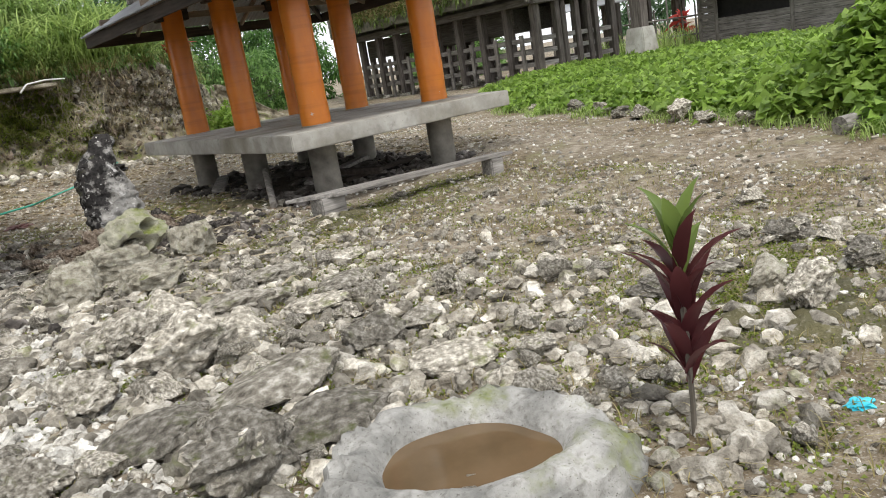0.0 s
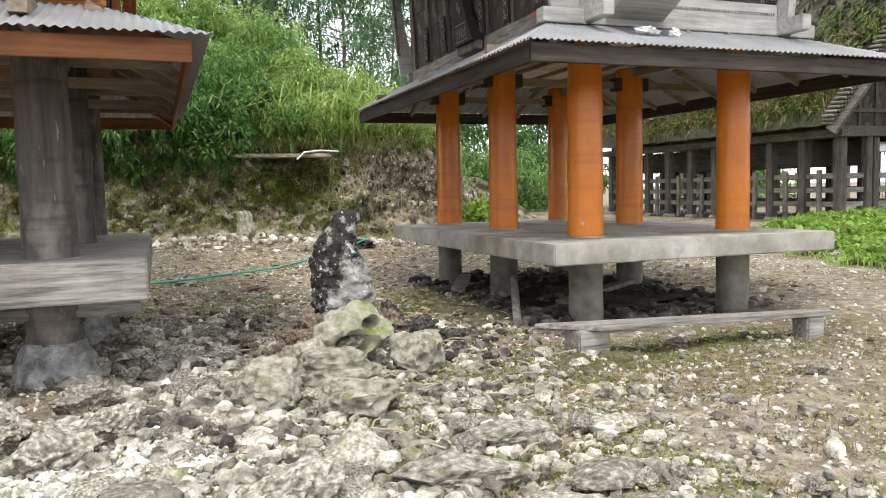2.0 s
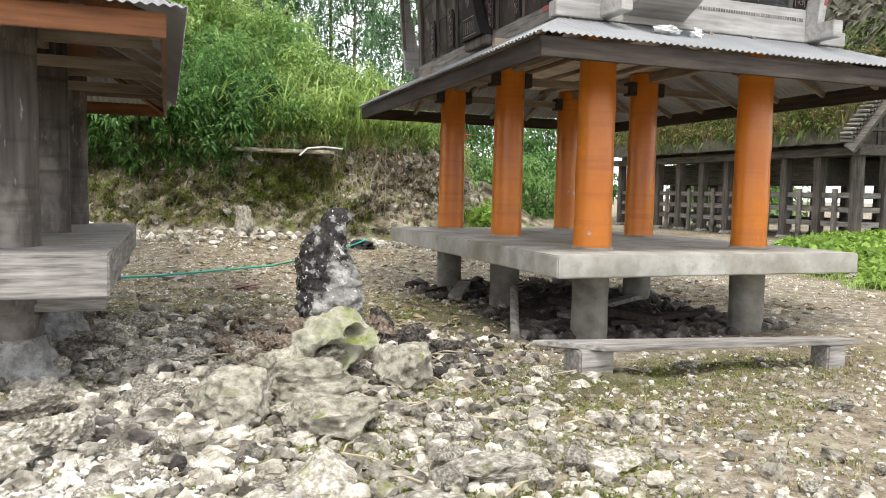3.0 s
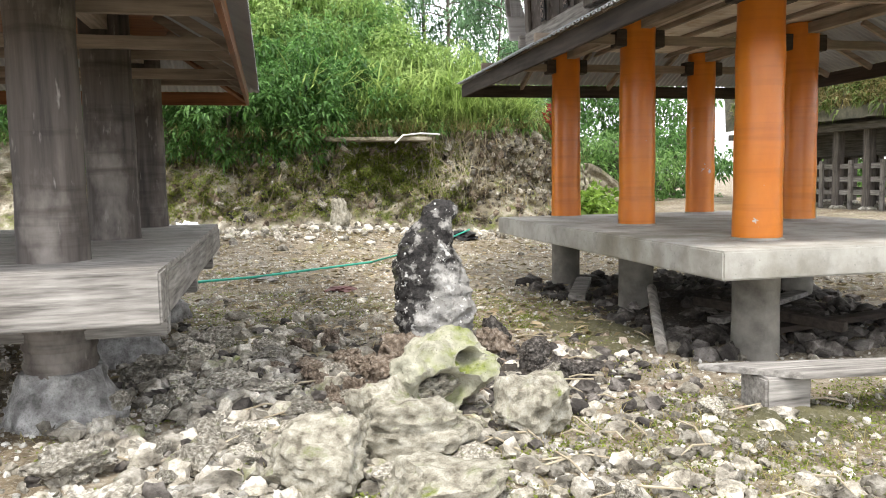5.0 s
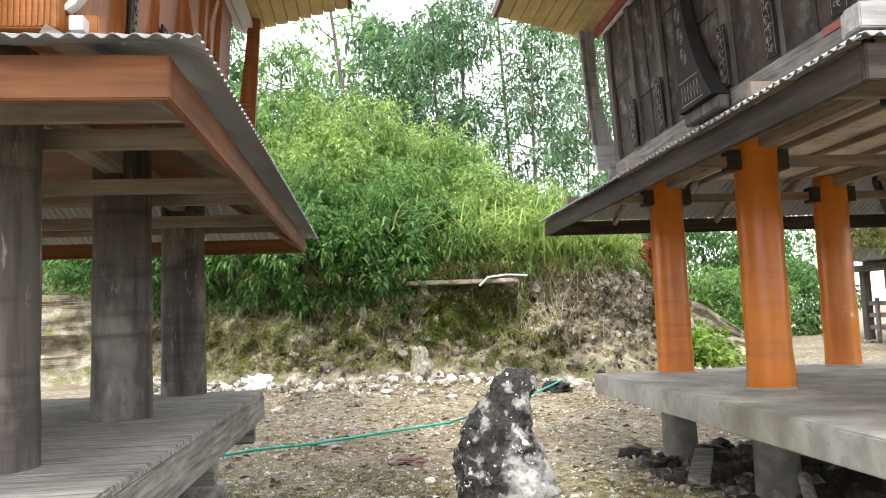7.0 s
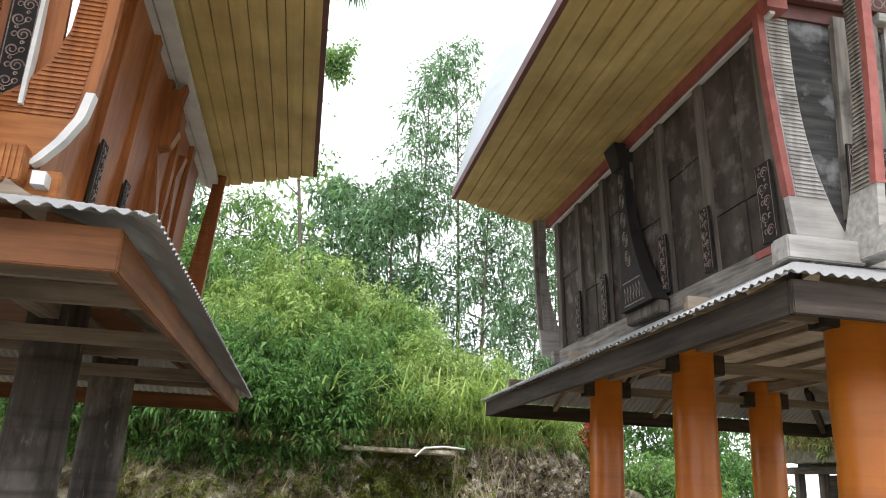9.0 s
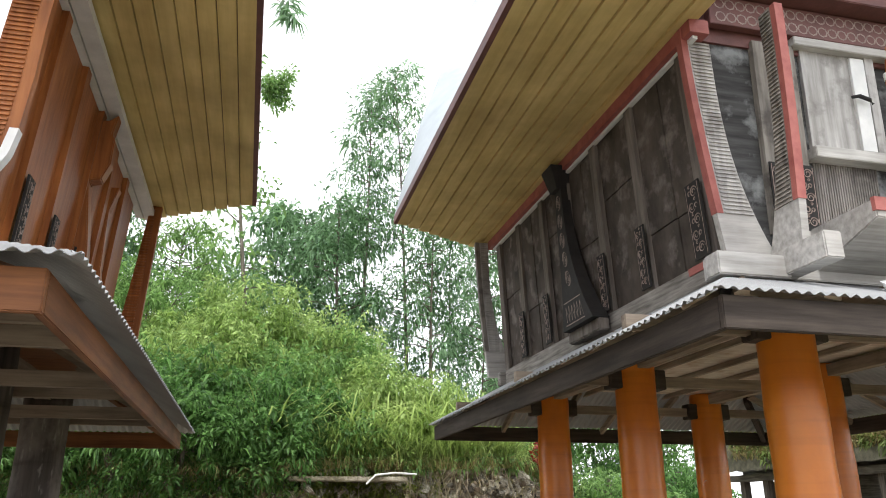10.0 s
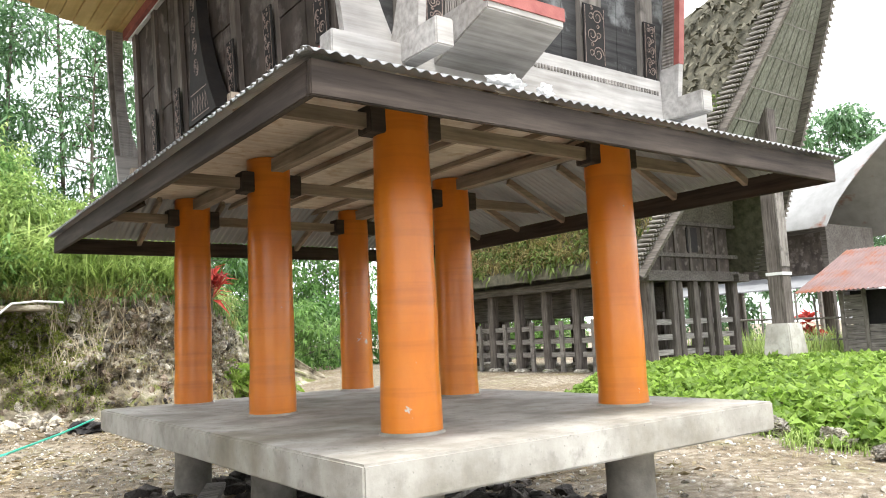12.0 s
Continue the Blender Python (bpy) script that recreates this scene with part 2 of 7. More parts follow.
PLY = wood("pale_ceiling_ply", (0.6, 0.51, 0.4), (0.8, 0.72, 0.61), ALONG_X, vary=0.1, stain=(0.45, 0.33, 0.22))
FASCIA_X = wood("brown_oiled_fascia_x", (0.15, 0.055, 0.02), (0.33, 0.135, 0.05), ALONG_X, rough=0.6, vary=0.1)
FASCIA_Y = wood("brown_oiled_fascia_y", (0.13, 0.05, 0.02), (0.28, 0.115, 0.045), ALONG_Y, rough=0.6, vary=0.1)
CARVED = plain("black_carving_ground", (0.006, 0.005, 0.005), (0.02, 0.017, 0.015), 0.8, 8)
CARVE_LINE = plain("pale_carved_line", (0.13, 0.085, 0.07), (0.34, 0.27, 0.23), 0.7, 30)
RED = plain("faded_red_paint", (0.24, 0.06, 0.05), (0.38, 0.12, 0.1), 0.6, 9)
WHITEPAINT = plain("dull_white_paint", (0.55, 0.56, 0.55), (0.74, 0.74, 0.72), 0.6, 5)
MAROON = plain("maroon_paint", (0.085, 0.03, 0.026), (0.15, 0.055, 0.045), 0.6, 6)
ZINC, ZINC_TOP = zinc("zinc_sheet", (0.37, 0.38, 0.39)), zinc("weathered_zinc_roof", (0.36, 0.40, 0.42))
OLDZINC = zinc("old_dull_zinc_roof", (0.3, 0.3, 0.29), 0.02, 0.8, 0.1)
RUSTZINC = zinc("rusty_zinc_roof", (0.2, 0.13, 0.12), 0.14, 0.8, 0.05)
SOIL = soil()
LIMESTONE = stone("limestone_rubble", (0.12, 0.105, 0.083), (0.36, 0.33, 0.27), (0.76, 0.72, 0.635), moss=0.05, scale=7.0, vary=0.5, relief=0.03)
PALESTONE = stone("pale_limestone_chips", (0.24, 0.225, 0.195), (0.55, 0.53, 0.475), (0.8, 0.78, 0.72), scale=9, vary=0.35)
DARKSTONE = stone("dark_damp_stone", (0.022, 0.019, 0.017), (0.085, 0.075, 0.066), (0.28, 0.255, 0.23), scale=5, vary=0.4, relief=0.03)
MENHIR = menhir()
BROWNSTONE = stone("brown_damp_stone", (0.07, 0.05, 0.035), (0.2, 0.155, 0.115), (0.42, 0.36, 0.3), scale=5, vary=0.3)
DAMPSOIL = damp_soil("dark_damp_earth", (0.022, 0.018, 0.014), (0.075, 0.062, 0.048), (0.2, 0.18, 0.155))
MOSSSOIL = damp_soil("mossy_trodden_earth", (0.055, 0.052, 0.024), (0.15, 0.135, 0.07), (0.3, 0.275, 0.22))
CREAMSTONE = stone("cream_limestone", (0.17, 0.15, 0.112), (0.42, 0.39, 0.31), (0.64, 0.61, 0.52), moss=0.08, scale=5, vary=0.1, relief=0.03)
BASIN = stone("grey_basin_stone", (0.1, 0.1, 0.092), (0.25, 0.245, 0.225), (0.44, 0.43, 0.4), moss=0.05, scale=4, vary=0.0)
MOSSROCK = stone("mossy_pale_rock", (0.17, 0.165, 0.12), (0.4, 0.385, 0.3), (0.62, 0.6, 0.5), moss=0.18, scale=4, vary=0.0)
CUTSTONE = stone("pecked_grey_stone", (0.17, 0.165, 0.155), (0.36, 0.35, 0.335), (0.6, 0.59, 0.565), scale=9, vary=0.1, relief=0.04)
BANK = stone("mossy_earth_bank", (0.075, 0.064, 0.045), (0.26, 0.228, 0.165), (0.52, 0.48, 0.39), moss=0.12, scale=2.4, vary=0.0, relief=0.07)
LEAF_DARK = leafy("dark_bush_leaf", (0.05, 0.115, 0.035), (0.15, 0.29, 0.085))
LEAF_LIGHT = leafy("light_bush_leaf", (0.16, 0.25, 0.07), (0.4, 0.52, 0.19))
LEAF_MID = leafy("mid_bush_leaf", (0.1, 0.19, 0.06), (0.24, 0.39, 0.13))
LEAF_TREE = leafy("tree_leaf", (0.07, 0.14, 0.07), (0.2, 0.33, 0.18))
GRASS = leafy("tall_grass_blade", (0.2, 0.28, 0.07), (0.44, 0.54, 0.2))
DRYGRASS = leafy("dry_grass_blade", (0.2, 0.16, 0.07), (0.42, 0.35, 0.18))
VINE = leafy("ground_vine_leaf", (0.11, 0.19, 0.03), (0.3, 0.43, 0.09))
MOSS = leafy("moss_tuft", (0.1, 0.13, 0.02), (0.27, 0.31, 0.07))
REDLEAF = leafy("crimson_leaf", (0.22, 0.02, 0.02), (0.5, 0.07, 0.06))
PURPLELEAF = leafy("purple_cordyline_leaf", (0.045, 0.012, 0.018), (0.12, 0.035, 0.04), rough=0.35)
GREENLEAF = leafy("green_cordyline_leaf", (0.06, 0.1, 0.025), (0.2, 0.27, 0.07), rough=0.35)
BARK = wood("tree_bark", (0.07, 0.06, 0.045), (0.2, 0.175, 0.14), ALONG_Z, grain=8)
PROWSLAT = wood("olive_grey_prow_slat", (0.13, 0.135, 0.105), (0.33, 0.34, 0.28), ALONG_Z, vary=0.25)
FERN = leafy("thatch_fern", (0.08, 0.12, 0.03), (0.2, 0.26, 0.08))
THATCH = plain("mossy_old_thatch", (0.045, 0.045, 0.03), (0.17, 0.155, 0.11), 0.95, 5, 0.8)


# ---- mesh helpers ----
def box(bm, x0, y0, z0, x1, y1, z1):
    v = [bm.verts.new(p) for p in ((x0, y0, z0), (x1, y0, z0), (x1, y1, z0), (x0, y1, z0), (x0, y0, z1), (x1, y0, z1), (x1, y1, z1), (x0, y1, z1))]
    for f in ((3, 2, 1, 0), (4, 5, 6, 7), (0, 1, 5, 4), (1, 2, 6, 5), (2, 3, 7, 6), (3, 0, 4, 7)):
        bm.faces.new([v[k] for k in f])
    return bm


def hull(bm, low, high):
    """A closed solid between two rings of as many points."""
    a, b = [bm.verts.new(p) for p in low], [bm.verts.new(p) for p in high]
    n = len(a)
    bm.faces.new(list(reversed(a)))
    bm.faces.new(b)
    for k in range(n):
        bm.faces.new((a[k], a[(k + 1) % n], b[(k + 1) % n], b[k]))
    return bm


def beam(bm, p, q, w, h, up=(0, 0, 1)):
    """A squared timber from p to q, w wide and h high."""
    p, q = Vector(p), Vector(q)
    d = (q - p).normalized()
    s = d.cross(Vector(up)).normalized() * w / 2
    u = s.cross(d).normalized() * h / 2
    return hull(bm, [p - s - u, p + s - u, p + s + u, p - s + u], [q - s - u, q + s - u, q + s + u, q - s + u])


def tube(bm, points, radii, n=12):
    rings = []
    for k, p in enumerate(points):
        p = Vector(p)
        d = (Vector(points[min(k + 1, len(points) - 1)]) - Vector(points[max(k - 1, 0)])).normalized()
        s = d.orthogonal().normalized()
        u = d.cross(s)
        rings.append([bm.verts.new(p + radii[k] * (math.cos(a) * s + math.sin(a) * u)) for a in (2 * math.pi * i / n for i in range(n))])
    for a, b in zip(rings, rings[1:]):
        for i in range(n):
            bm.faces.new((a[i], a[(i + 1) % n], b[(i + 1) % n], b[i]))
    bm.faces.new(list(reversed(rings[0])))
    bm.faces.new(rings[-1])
    return bm


def lathe(bm, x, y, profile, n=32, wobble=0.0):
    return tube(bm, [(x, y, z) for z, r in profile], [r for z, r in profile], n)


def slab_poly(bm, outline, lift):
    """A plate: the outline, and the same outline moved by lift."""
    return hull(bm, outline, [Vector(p) + Vector(lift) for p in outline])


def finish(bm, name, material, smooth=False, bevel=0.0):
    bmesh.ops.recalc_face_normals(bm, faces=bm.faces[:])
    if bevel:
        edges = [e for e in bm.edges if len(e.link_faces) == 2 and e.calc_face_angle(0) > 0.6]
        bmesh.ops.bevel(bm, geom=edges, offset=bevel, segments=2, affect="EDGES", clamp_overlap=True)
    mesh = bpy.data.meshes.new(name)
    bm.to_mesh(mesh)
    bm.free()
    mesh.materials.append(material)
    if smooth:
        mesh.shade_smooth()
        mesh.set_sharp_from_angle(angle=radians(40))
    return mesh


def part(name, bm, material, parent, label="", smooth=False, bevel=0.0, kind=""):
    ob = new(name, finish(bm, name, material, smooth, bevel))
    ob.parent = parent
    return tagged(ob, label, kind=kind)


def solo(name, bm, material, label, category, group="", kind="", smooth=False, bevel=0.0):
    return tagged(new(name, finish(bm, name, material, smooth, bevel)), label, category, group, kind)


def thing(name, label, category, at=(0, 0, 0), group="", kind=""):
    ob = new(name)
    ob.location = at
    ob.empty_display_size = 0.2
    return tagged(ob, label, category, group, kind)


def B():
    return bmesh.new()


def raw_mesh(name, verts, faces, material, smooth=False):
    mesh = bpy.data.meshes.new(name)
    mesh.from_pydata(np.asarray(verts).tolist(), [], faces if isinstance(faces, list) else faces.tolist())
    mesh.materials.append(material)
    if smooth:
        mesh.shade_smooth()
    return mesh


def leaves(points, ways, length, width, rng, droop=0.35, spread=0.3):
    """Pointed leaves, each of four triangles folded along its midrib, at the points and along the ways."""
    n = len(points)
    d = ways / (np.linalg.norm(ways, axis=1, keepdims=True) + 1e-9)
    side = np.cross(d, rng.normal(size=(n, 3)) * 0.6 + np.array([0, 0, 1.0]))
    side /= np.linalg.norm(side, axis=1, keepdims=True) + 1e-9
    up = np.cross(side, d)
    s = rng.uniform(1 - spread, 1 + spread, (n, 1))
    L, W = length * s, width * s
    mid = points + d * L * 0.45 + up * L * 0.06
    tip = points + d * L + np.array([0, 0, -1.0]) * L * droop
    a, b = mid + side * W / 2 + up * W * 0.12, mid - side * W / 2 + up * W * 0.12
    verts = np.stack([points, a, mid, b, tip], 1).reshape(-1, 3)
    k = np.arange(n)[:, None] * 5
    faces = np.concatenate([k + np.array([[0, 1, 2]]), k + np.array([[0, 2, 3]]), k + np.array([[1, 4, 2]]), k + np.array([[2, 4, 3]])])
    return verts, faces


def join(*sets):
    vs, fs, n = [], [], 0
    for v, f in sets:
        vs.append(v)
        fs.append(f + n)
        n += len(v)
    return np.concatenate(vs), np.concatenate(fs)


def clumps(centres, radii, count, length, width, rng, droop=0.35, flat=0.8):
    """Leaves on the shells of many small clumps: centres (n,3), radii (n,)."""
    n = len(centres) * count
    c, r = np.repeat(centres, count, 0), np.repeat(radii, count)[:, None]
    d = rng.normal(size=(n, 3))
    d /= np.linalg.norm(d, axis=1, keepdims=True)
    p = c + d * r * rng.uniform(0.45, 1.0, (n, 1)) * np.array([1, 1, flat])
    w = d + rng.normal(size=(n, 3)) * 0.5 + np.array([0, 0, 0.15])
    return leaves(p, w, length, width, rng, droop)


def blades(points, height, width, rng, lean=0.5):
    """Grass blades that bend over: three quads each."""
    n = len(points)
    a = rng.uniform(0, 2 * math.pi, n)
    out = np.stack([np.cos(a), np.sin(a), np.zeros(n)], 1)
    side = np.stack([-np.sin(a), np.cos(a), np.zeros(n)], 1)
    h = height * rng.uniform(0.5, 1.2, (n, 1))
    l = lean * rng.uniform(0.3, 1.4, (n, 1))
    rows = []
    for u, w in ((0, 1), (0.45, 0.9), (0.8, 0.6), (1.0, 0.08)):
        c = points + np.array([0, 0, 1.0]) * h * (u - 0.45 * l * u ** 3) + out * h * l * u ** 2
        rows += [c - side * width * w / 2, c + side * width * w / 2]
    verts = np.stack(rows, 1).reshape(-1, 3)
    k = np.arange(n)[:, None] * 8
    faces = np.concatenate([k + np.array([[2 * i, 2 * i + 1, 2 * i + 3, 2 * i + 2]]) for i in range(3)])
    return verts, faces


def rock_mesh(name, material, seed, sub=3, rough=0.35, squash=(1, 1, 0.7), chip=0.5):
    """An uneven stone of about unit radius: a ball cut by planes and roughened by noise."""
    rnd = random.Random(seed)
    bm = B()
    bmesh.ops.create_icosphere(bm, subdivisions=sub, radius=1.0)
    cuts = [(Vector((rnd.gauss(0, 1), rnd.gauss(0, 1), rnd.gauss(0, 1))).normalized(), rnd.uniform(0.5, 0.85)) for _ in range(int(14 * chip) + 2)]
    off = Vector((rnd.uniform(-50, 50), rnd.uniform(-50, 50), rnd.uniform(-50, 50)))
    for v in bm.verts:
        p = v.co.copy()
        for d, h in cuts:
            over = p.dot(d) - h
            if over > 0:
                p -= d * over * 0.85
        p *= 1 + rough * noise.fractal(p * 1.6 + off, 0.9, 2.1, 4) + rough * 0.35 * noise.ridged_multi_fractal(p * 4 + off, 0.9, 2.2, 4, 0.9, 2.0) - rough * 0.35
        v.co = Vector((p.x * squash[0], p.y * squash[1], p.z * squash[2]))
    return finish(bm, name, material, smooth=True)


# ---- ground ----
def smooth01(a, b, v):
    k = np.clip((v - a) / (b - a), 0, 1)
    return k * k * (3 - 2 * k)


def lumps(x, y, seed, step):
    """Smooth random relief on a lattice of the given step, from -1 to 1."""
    table = np.random.RandomState(seed).uniform(-1, 1, (256, 256))
    u, v = x / step + 91.3, y / step + 47.7
    i, j = np.floor(u).astype(int), np.floor(v).astype(int)
    fu, fv = u - i, v - j
    fu, fv = fu * fu * (3 - 2 * fu), fv * fv * (3 - 2 * fv)
    g = lambda a, b: table[a % 256, b % 256]
    return (g(i, j) * (1 - fu) + g(i + 1, j) * fu) * (1 - fv) + (g(i, j + 1) * (1 - fu) + g(i + 1, j + 1) * fu) * fv


def bank_line(x):
    """The y of the foot of the earth bank."""
    return 14.0 + 0.35 * np.sin(x * 0.7 + 1) + smooth01(2.5, 9.0, x) * 6.5 + smooth01(-4, -9, x) * 1.5


def ground_z(x, y):
    x, y = np.asarray(x, float), np.asarray(y, float)
    z = 0.05 * lumps(x, y, 1, 2.3) + 0.035 * lumps(x, y, 2, 0.8) + 0.016 * lumps(x, y, 3, 0.27)
    z = z + 0.33 * smooth01(7.5, 12.5, x) + 0.35 * smooth01(9, 14, y) * smooth01(3, -1, x)
    z = z * smooth01(400, 60, np.hypot(x, y)) + 0.0
    return z


def ground():
    near_x, near_y = np.arange(-7, 7.01, 0.07), np.arange(-8.5, 9.01, 0.07)
    far = lambda a, s: a + s * np.array([0.3, 0.8, 1.5, 2.5, 4, 6, 9, 13, 18, 26, 40, 70, 130, 260, 600, 1500])
    xs = np.concatenate([far(-7, -1)[::-1], near_x, far(7, 1)])
    ys = np.concatenate([far(-8.5, -1)[::-1], near_y, far(9, 1)])
    gx, gy = np.meshgrid(xs, ys, indexing="ij")
    v = np.stack([gx, gy, ground_z(gx, gy)], -1).reshape(-1, 3)
    n, m = len(xs), len(ys)
    i, j = np.meshgrid(np.arange(n - 1), np.arange(m - 1), indexing="ij")
    k = (i * m + j).ravel()[:, None]
    ob = new("ground", raw_mesh("ground", v, k + np.array([[0, m, m + 1, 1]]), SOIL, True))
    return tagged(ob, "uneven trodden ground of soil and limestone gravel", "ground", kind="structure")


GROUND = ground()


# ---- earth bank and hillside behind the barns ----
def hillside_z(x, y):
    """Height of the hill above the bank's ledge."""
    d = y - bank_line(x)
    h = 2.45 + 0.25 * lumps(x, y, 11, 2.0) - 0.6 * smooth01(4.5, 7, x)
    rise = 3.6 * smooth01(1.0, 5.5, d) * smooth01(4.0, -2.5, x) + 0.5 * smooth01(0.5, 8, d)
    return h + rise


def bank_face(gx, gu):
    """The bank's surface: along x, and up its face for u from 0 to 1, then back over the hill."""
    face = np.clip(gu, 0, 1)
    yy = bank_line(gx) - 0.35 + face * 0.5 - 0.5 * (1 - face) ** 3 + np.clip(gu - 1, 0, None)
    top = hillside_z(gx, np.maximum(yy, bank_line(gx)))
    base = ground_z(gx, yy)
    zz = np.where(gu <= 1, base - 0.1 + (top - base + 0.1) * face ** 0.9, top)
    zz = -0.1 + (zz + 0.1) * smooth01(12, 7.5, gx)
    p, q = gx * 0.8 + zz * 0.62, zz * 0.85 - gx * 0.55
    crag = 0.24 * lumps(p, q, 21, 0.8) + 0.2 * np.abs(lumps(q, p, 22, 0.42)) + 0.12 * lumps(p, q, 23, 0.2) + 0.06 * lumps(gx, zz, 24, 0.1)
    yy = yy + crag * 1.5 * (gu <= 1) * np.sin(np.pi * np.clip(gu, 0.04, 0.96)) ** 0.6
    return yy, zz


def bank():
    xs = np.concatenate([np.arange(-26, -9, 0.6), np.arange(-9, 8, 0.05), np.arange(8, 12.1, 0.5)])
    us = np.concatenate([np.linspace(0, 1, 54), 1 + np.array([0.2, 0.5, 1, 2, 3, 4.5, 6, 9, 14, 22, 40])])
    gx, gu = np.meshgrid(xs, us, indexing="ij")
    yy, zz = bank_face(gx, gu)
    v = np.stack([gx, yy, zz], -1).reshape(-1, 3)
    n, m = gx.shape
    i, j = np.meshgrid(np.arange(n - 1), np.arange(m - 1), indexing="ij")
    k = (i * m + j).ravel()[:, None]
    ob = new("earth_bank", raw_mesh("earth_bank", v, k + np.array([[0, m, m + 1, 1]]), BANK))
    return tagged(ob, "cut earth bank with mossy stones and dry roots below the hillside", "bank", kind="structure")


EARTH_BANK = bank()


# ---- rice barns ----
def corrugated(bm, a, b, up, inset_a, inset_b, rise, pitch=0.066, wave=0.008, thick=0.003):
    """A hip-roof slope: eave from a to b, rising along the vector up; its top edge is shorter by the insets."""
    a, b, up = Vector(a), Vector(b), Vector(up)
    length, along = (b - a).length, (b - a).normalized()
    normal = along.cross(up).normalized()
    if normal.z < 0:
        normal = -normal
    steps = int(length / (pitch / 6))
    prev = None
    for k in range(steps + 1):
        s = length * k / steps
        t = min(1.0, s / inset_a if inset_a else 1, (length - s) / inset_b if inset_b else 1)
        w = normal * wave * math.sin(2 * math.pi * s / pitch)
        low, high = a + along * s + w, a + along * s + up * max(t, 0.002) + w
        cur = [bm.verts.new(p) for p in (low, high, high + normal * thick, low + normal * thick)]
        if prev:
            for i in range(4):
                bm.faces.new((prev[i], cur[i], cur[(i + 1) % 4], prev[(i + 1) % 4]))
        prev = cur
    return bm


def curved_board(bm, spine, widths, normal, thick):
    """A board cut to a curve: its middle line, its half widths across, and its thickness along the normal."""
    normal = Vector(normal).normalized() * thick / 2
    left, right = [], []
    for k, p in enumerate(spine):
        p = Vector(p)
        d = (Vector(spine[min(k + 1, len(spine) - 1)]) - Vector(spine[max(k - 1, 0)])).normalized()
        s = d.cross(normal).normalized() * widths[k]
        left.append(p - s)
        right.append(p + s)
    for k in range(len(spine) - 1):
        hull(bm, [left[k] - normal, right[k] - normal, right[k + 1] - normal, left[k + 1] - normal], [left[k] + normal, right[k] + normal, right[k + 1] + normal, left[k + 1] + normal])
    return bm


def roof_skin(bm, x0, x1, y0, y1, ze, ridge, prow, thick=0.05, n=26, reach=4.0):
    """Saddle roof with rising prows: eaves at ze, ridge height in the middle and at the ends."""
    xc, yc = (x0 + x1) / 2, (y0 + y1) / 2
    rows = []
    for i in range(n + 1):
        u = -1 + 2 * i / n
        ends = abs(u) ** 2.4
        row = []
        for j in range(17):
            w = -1 + 2 * j / 16
            h = 1 - abs(w)
            y = yc + u * ((y1 - y0) / 2 + reach * h ** 1.1)
            z = ze + (ridge + (prow - ridge) * ends) * h ** 0.8
            x = xc + w * (x1 - x0) / 2 * (1 - 0.12 * ends * h)
            row.append((x, y, z))
        rows.append(row)
    for off in (0, thick):
        g = [[bm.verts.new((x, y, z + off)) for x, y, z in row] for row in rows]
        for i in range(n):
            for j in range(16):
                bm.faces.new((g[i][j], g[i][j + 1], g[i + 1][j + 1], g[i + 1][j]))
        if off == 0:
            low = g
    for j in range(16):
        for i in (0, n):
            bm.faces.new((low[i][j], low[i][j + 1], g[i][j + 1], g[i][j]))
    for i in range(n):
        for j in (0, 16):
            bm.faces.new((low[i][j], low[i + 1][j], g[i + 1][j], g[i][j]))
    return bm


def skirt_roof(barn, x0, x1, y0, y1, z, bx0, bx1, by0, by1, zt, fascia_x, fascia_y, sheet, fh=0.16, e=0.05):
    """The low corrugated roof between pillars and body, with its boards, rafters and hips."""
    ix0, ix1, iy0, iy1 = bx0 - x0, x1 - bx1, by0 - y0, y1 - by1
    up = zt - z
    part("roof_sheet", corrugated(B(), (x0 - e, y0 - e, z), (x1 + e, y0 - e, z), (0, iy0 + e, up), ix0 + e, ix1 + e, up), sheet, barn, "corrugated zinc sheet")
    part("roof_sheet", corrugated(B(), (x0 - e, y1 + e, z), (x1 + e, y1 + e, z), (0, -iy1 - e, up), ix0 + e, ix1 + e, up), sheet, barn, "corrugated zinc sheet")
    part("roof_sheet", corrugated(B(), (x0 - e, y0 - e, z), (x0 - e, y1 + e, z), (ix0 + e, 0, up), iy0 + e, iy1 + e, up), sheet, barn, "corrugated zinc sheet")
    part("roof_sheet", corrugated(B(), (x1 + e, y0 - e, z), (x1 + e, y1 + e, z), (-ix1 - e, 0, up), iy0 + e, iy1 + e, up), sheet, barn, "corrugated zinc sheet")
    t, f = 0.035, z - 0.016
    part("fascia", box(B(), x0, y0, f - fh, x1, y0 + t, f), fascia_x, barn, bevel=0.005)
    part("fascia", box(B(), x0, y1 - t, f - fh, x1, y1, f), fascia_x, barn, bevel=0.005)
    part("fascia", box(B(), x0, y0 + t, f - fh, x0 + t, y1 - t, f), fascia_y, barn, bevel=0.005)
    part("fascia", box(B(), x1 - t, y0 + t, f - fh, x1, y1 - t, f), fascia_y, barn, bevel=0.005)
    for (px, py), (qx, qy) in (((x0, y0), (bx0, by0)), ((x1, y0), (bx1, by0)), ((x0, y1), (bx0, by1)), ((x1, y1), (bx1, by1))):
        part("hip_rafter", beam(B(), (px + 0.03 * (1 if qx > px else -1), py + 0.03 * (1 if qy > py else -1), z - 0.09), (qx, qy, zt - 0.09), 0.06, 0.1), fascia_y, barn)


def flared(bx0, bx1, by0, by1, z0, z1, flare, z):
    k = (z - z0) / (z1 - z0) * flare
    return bx0 - k, bx1 + k, by0 - k, by1 + k


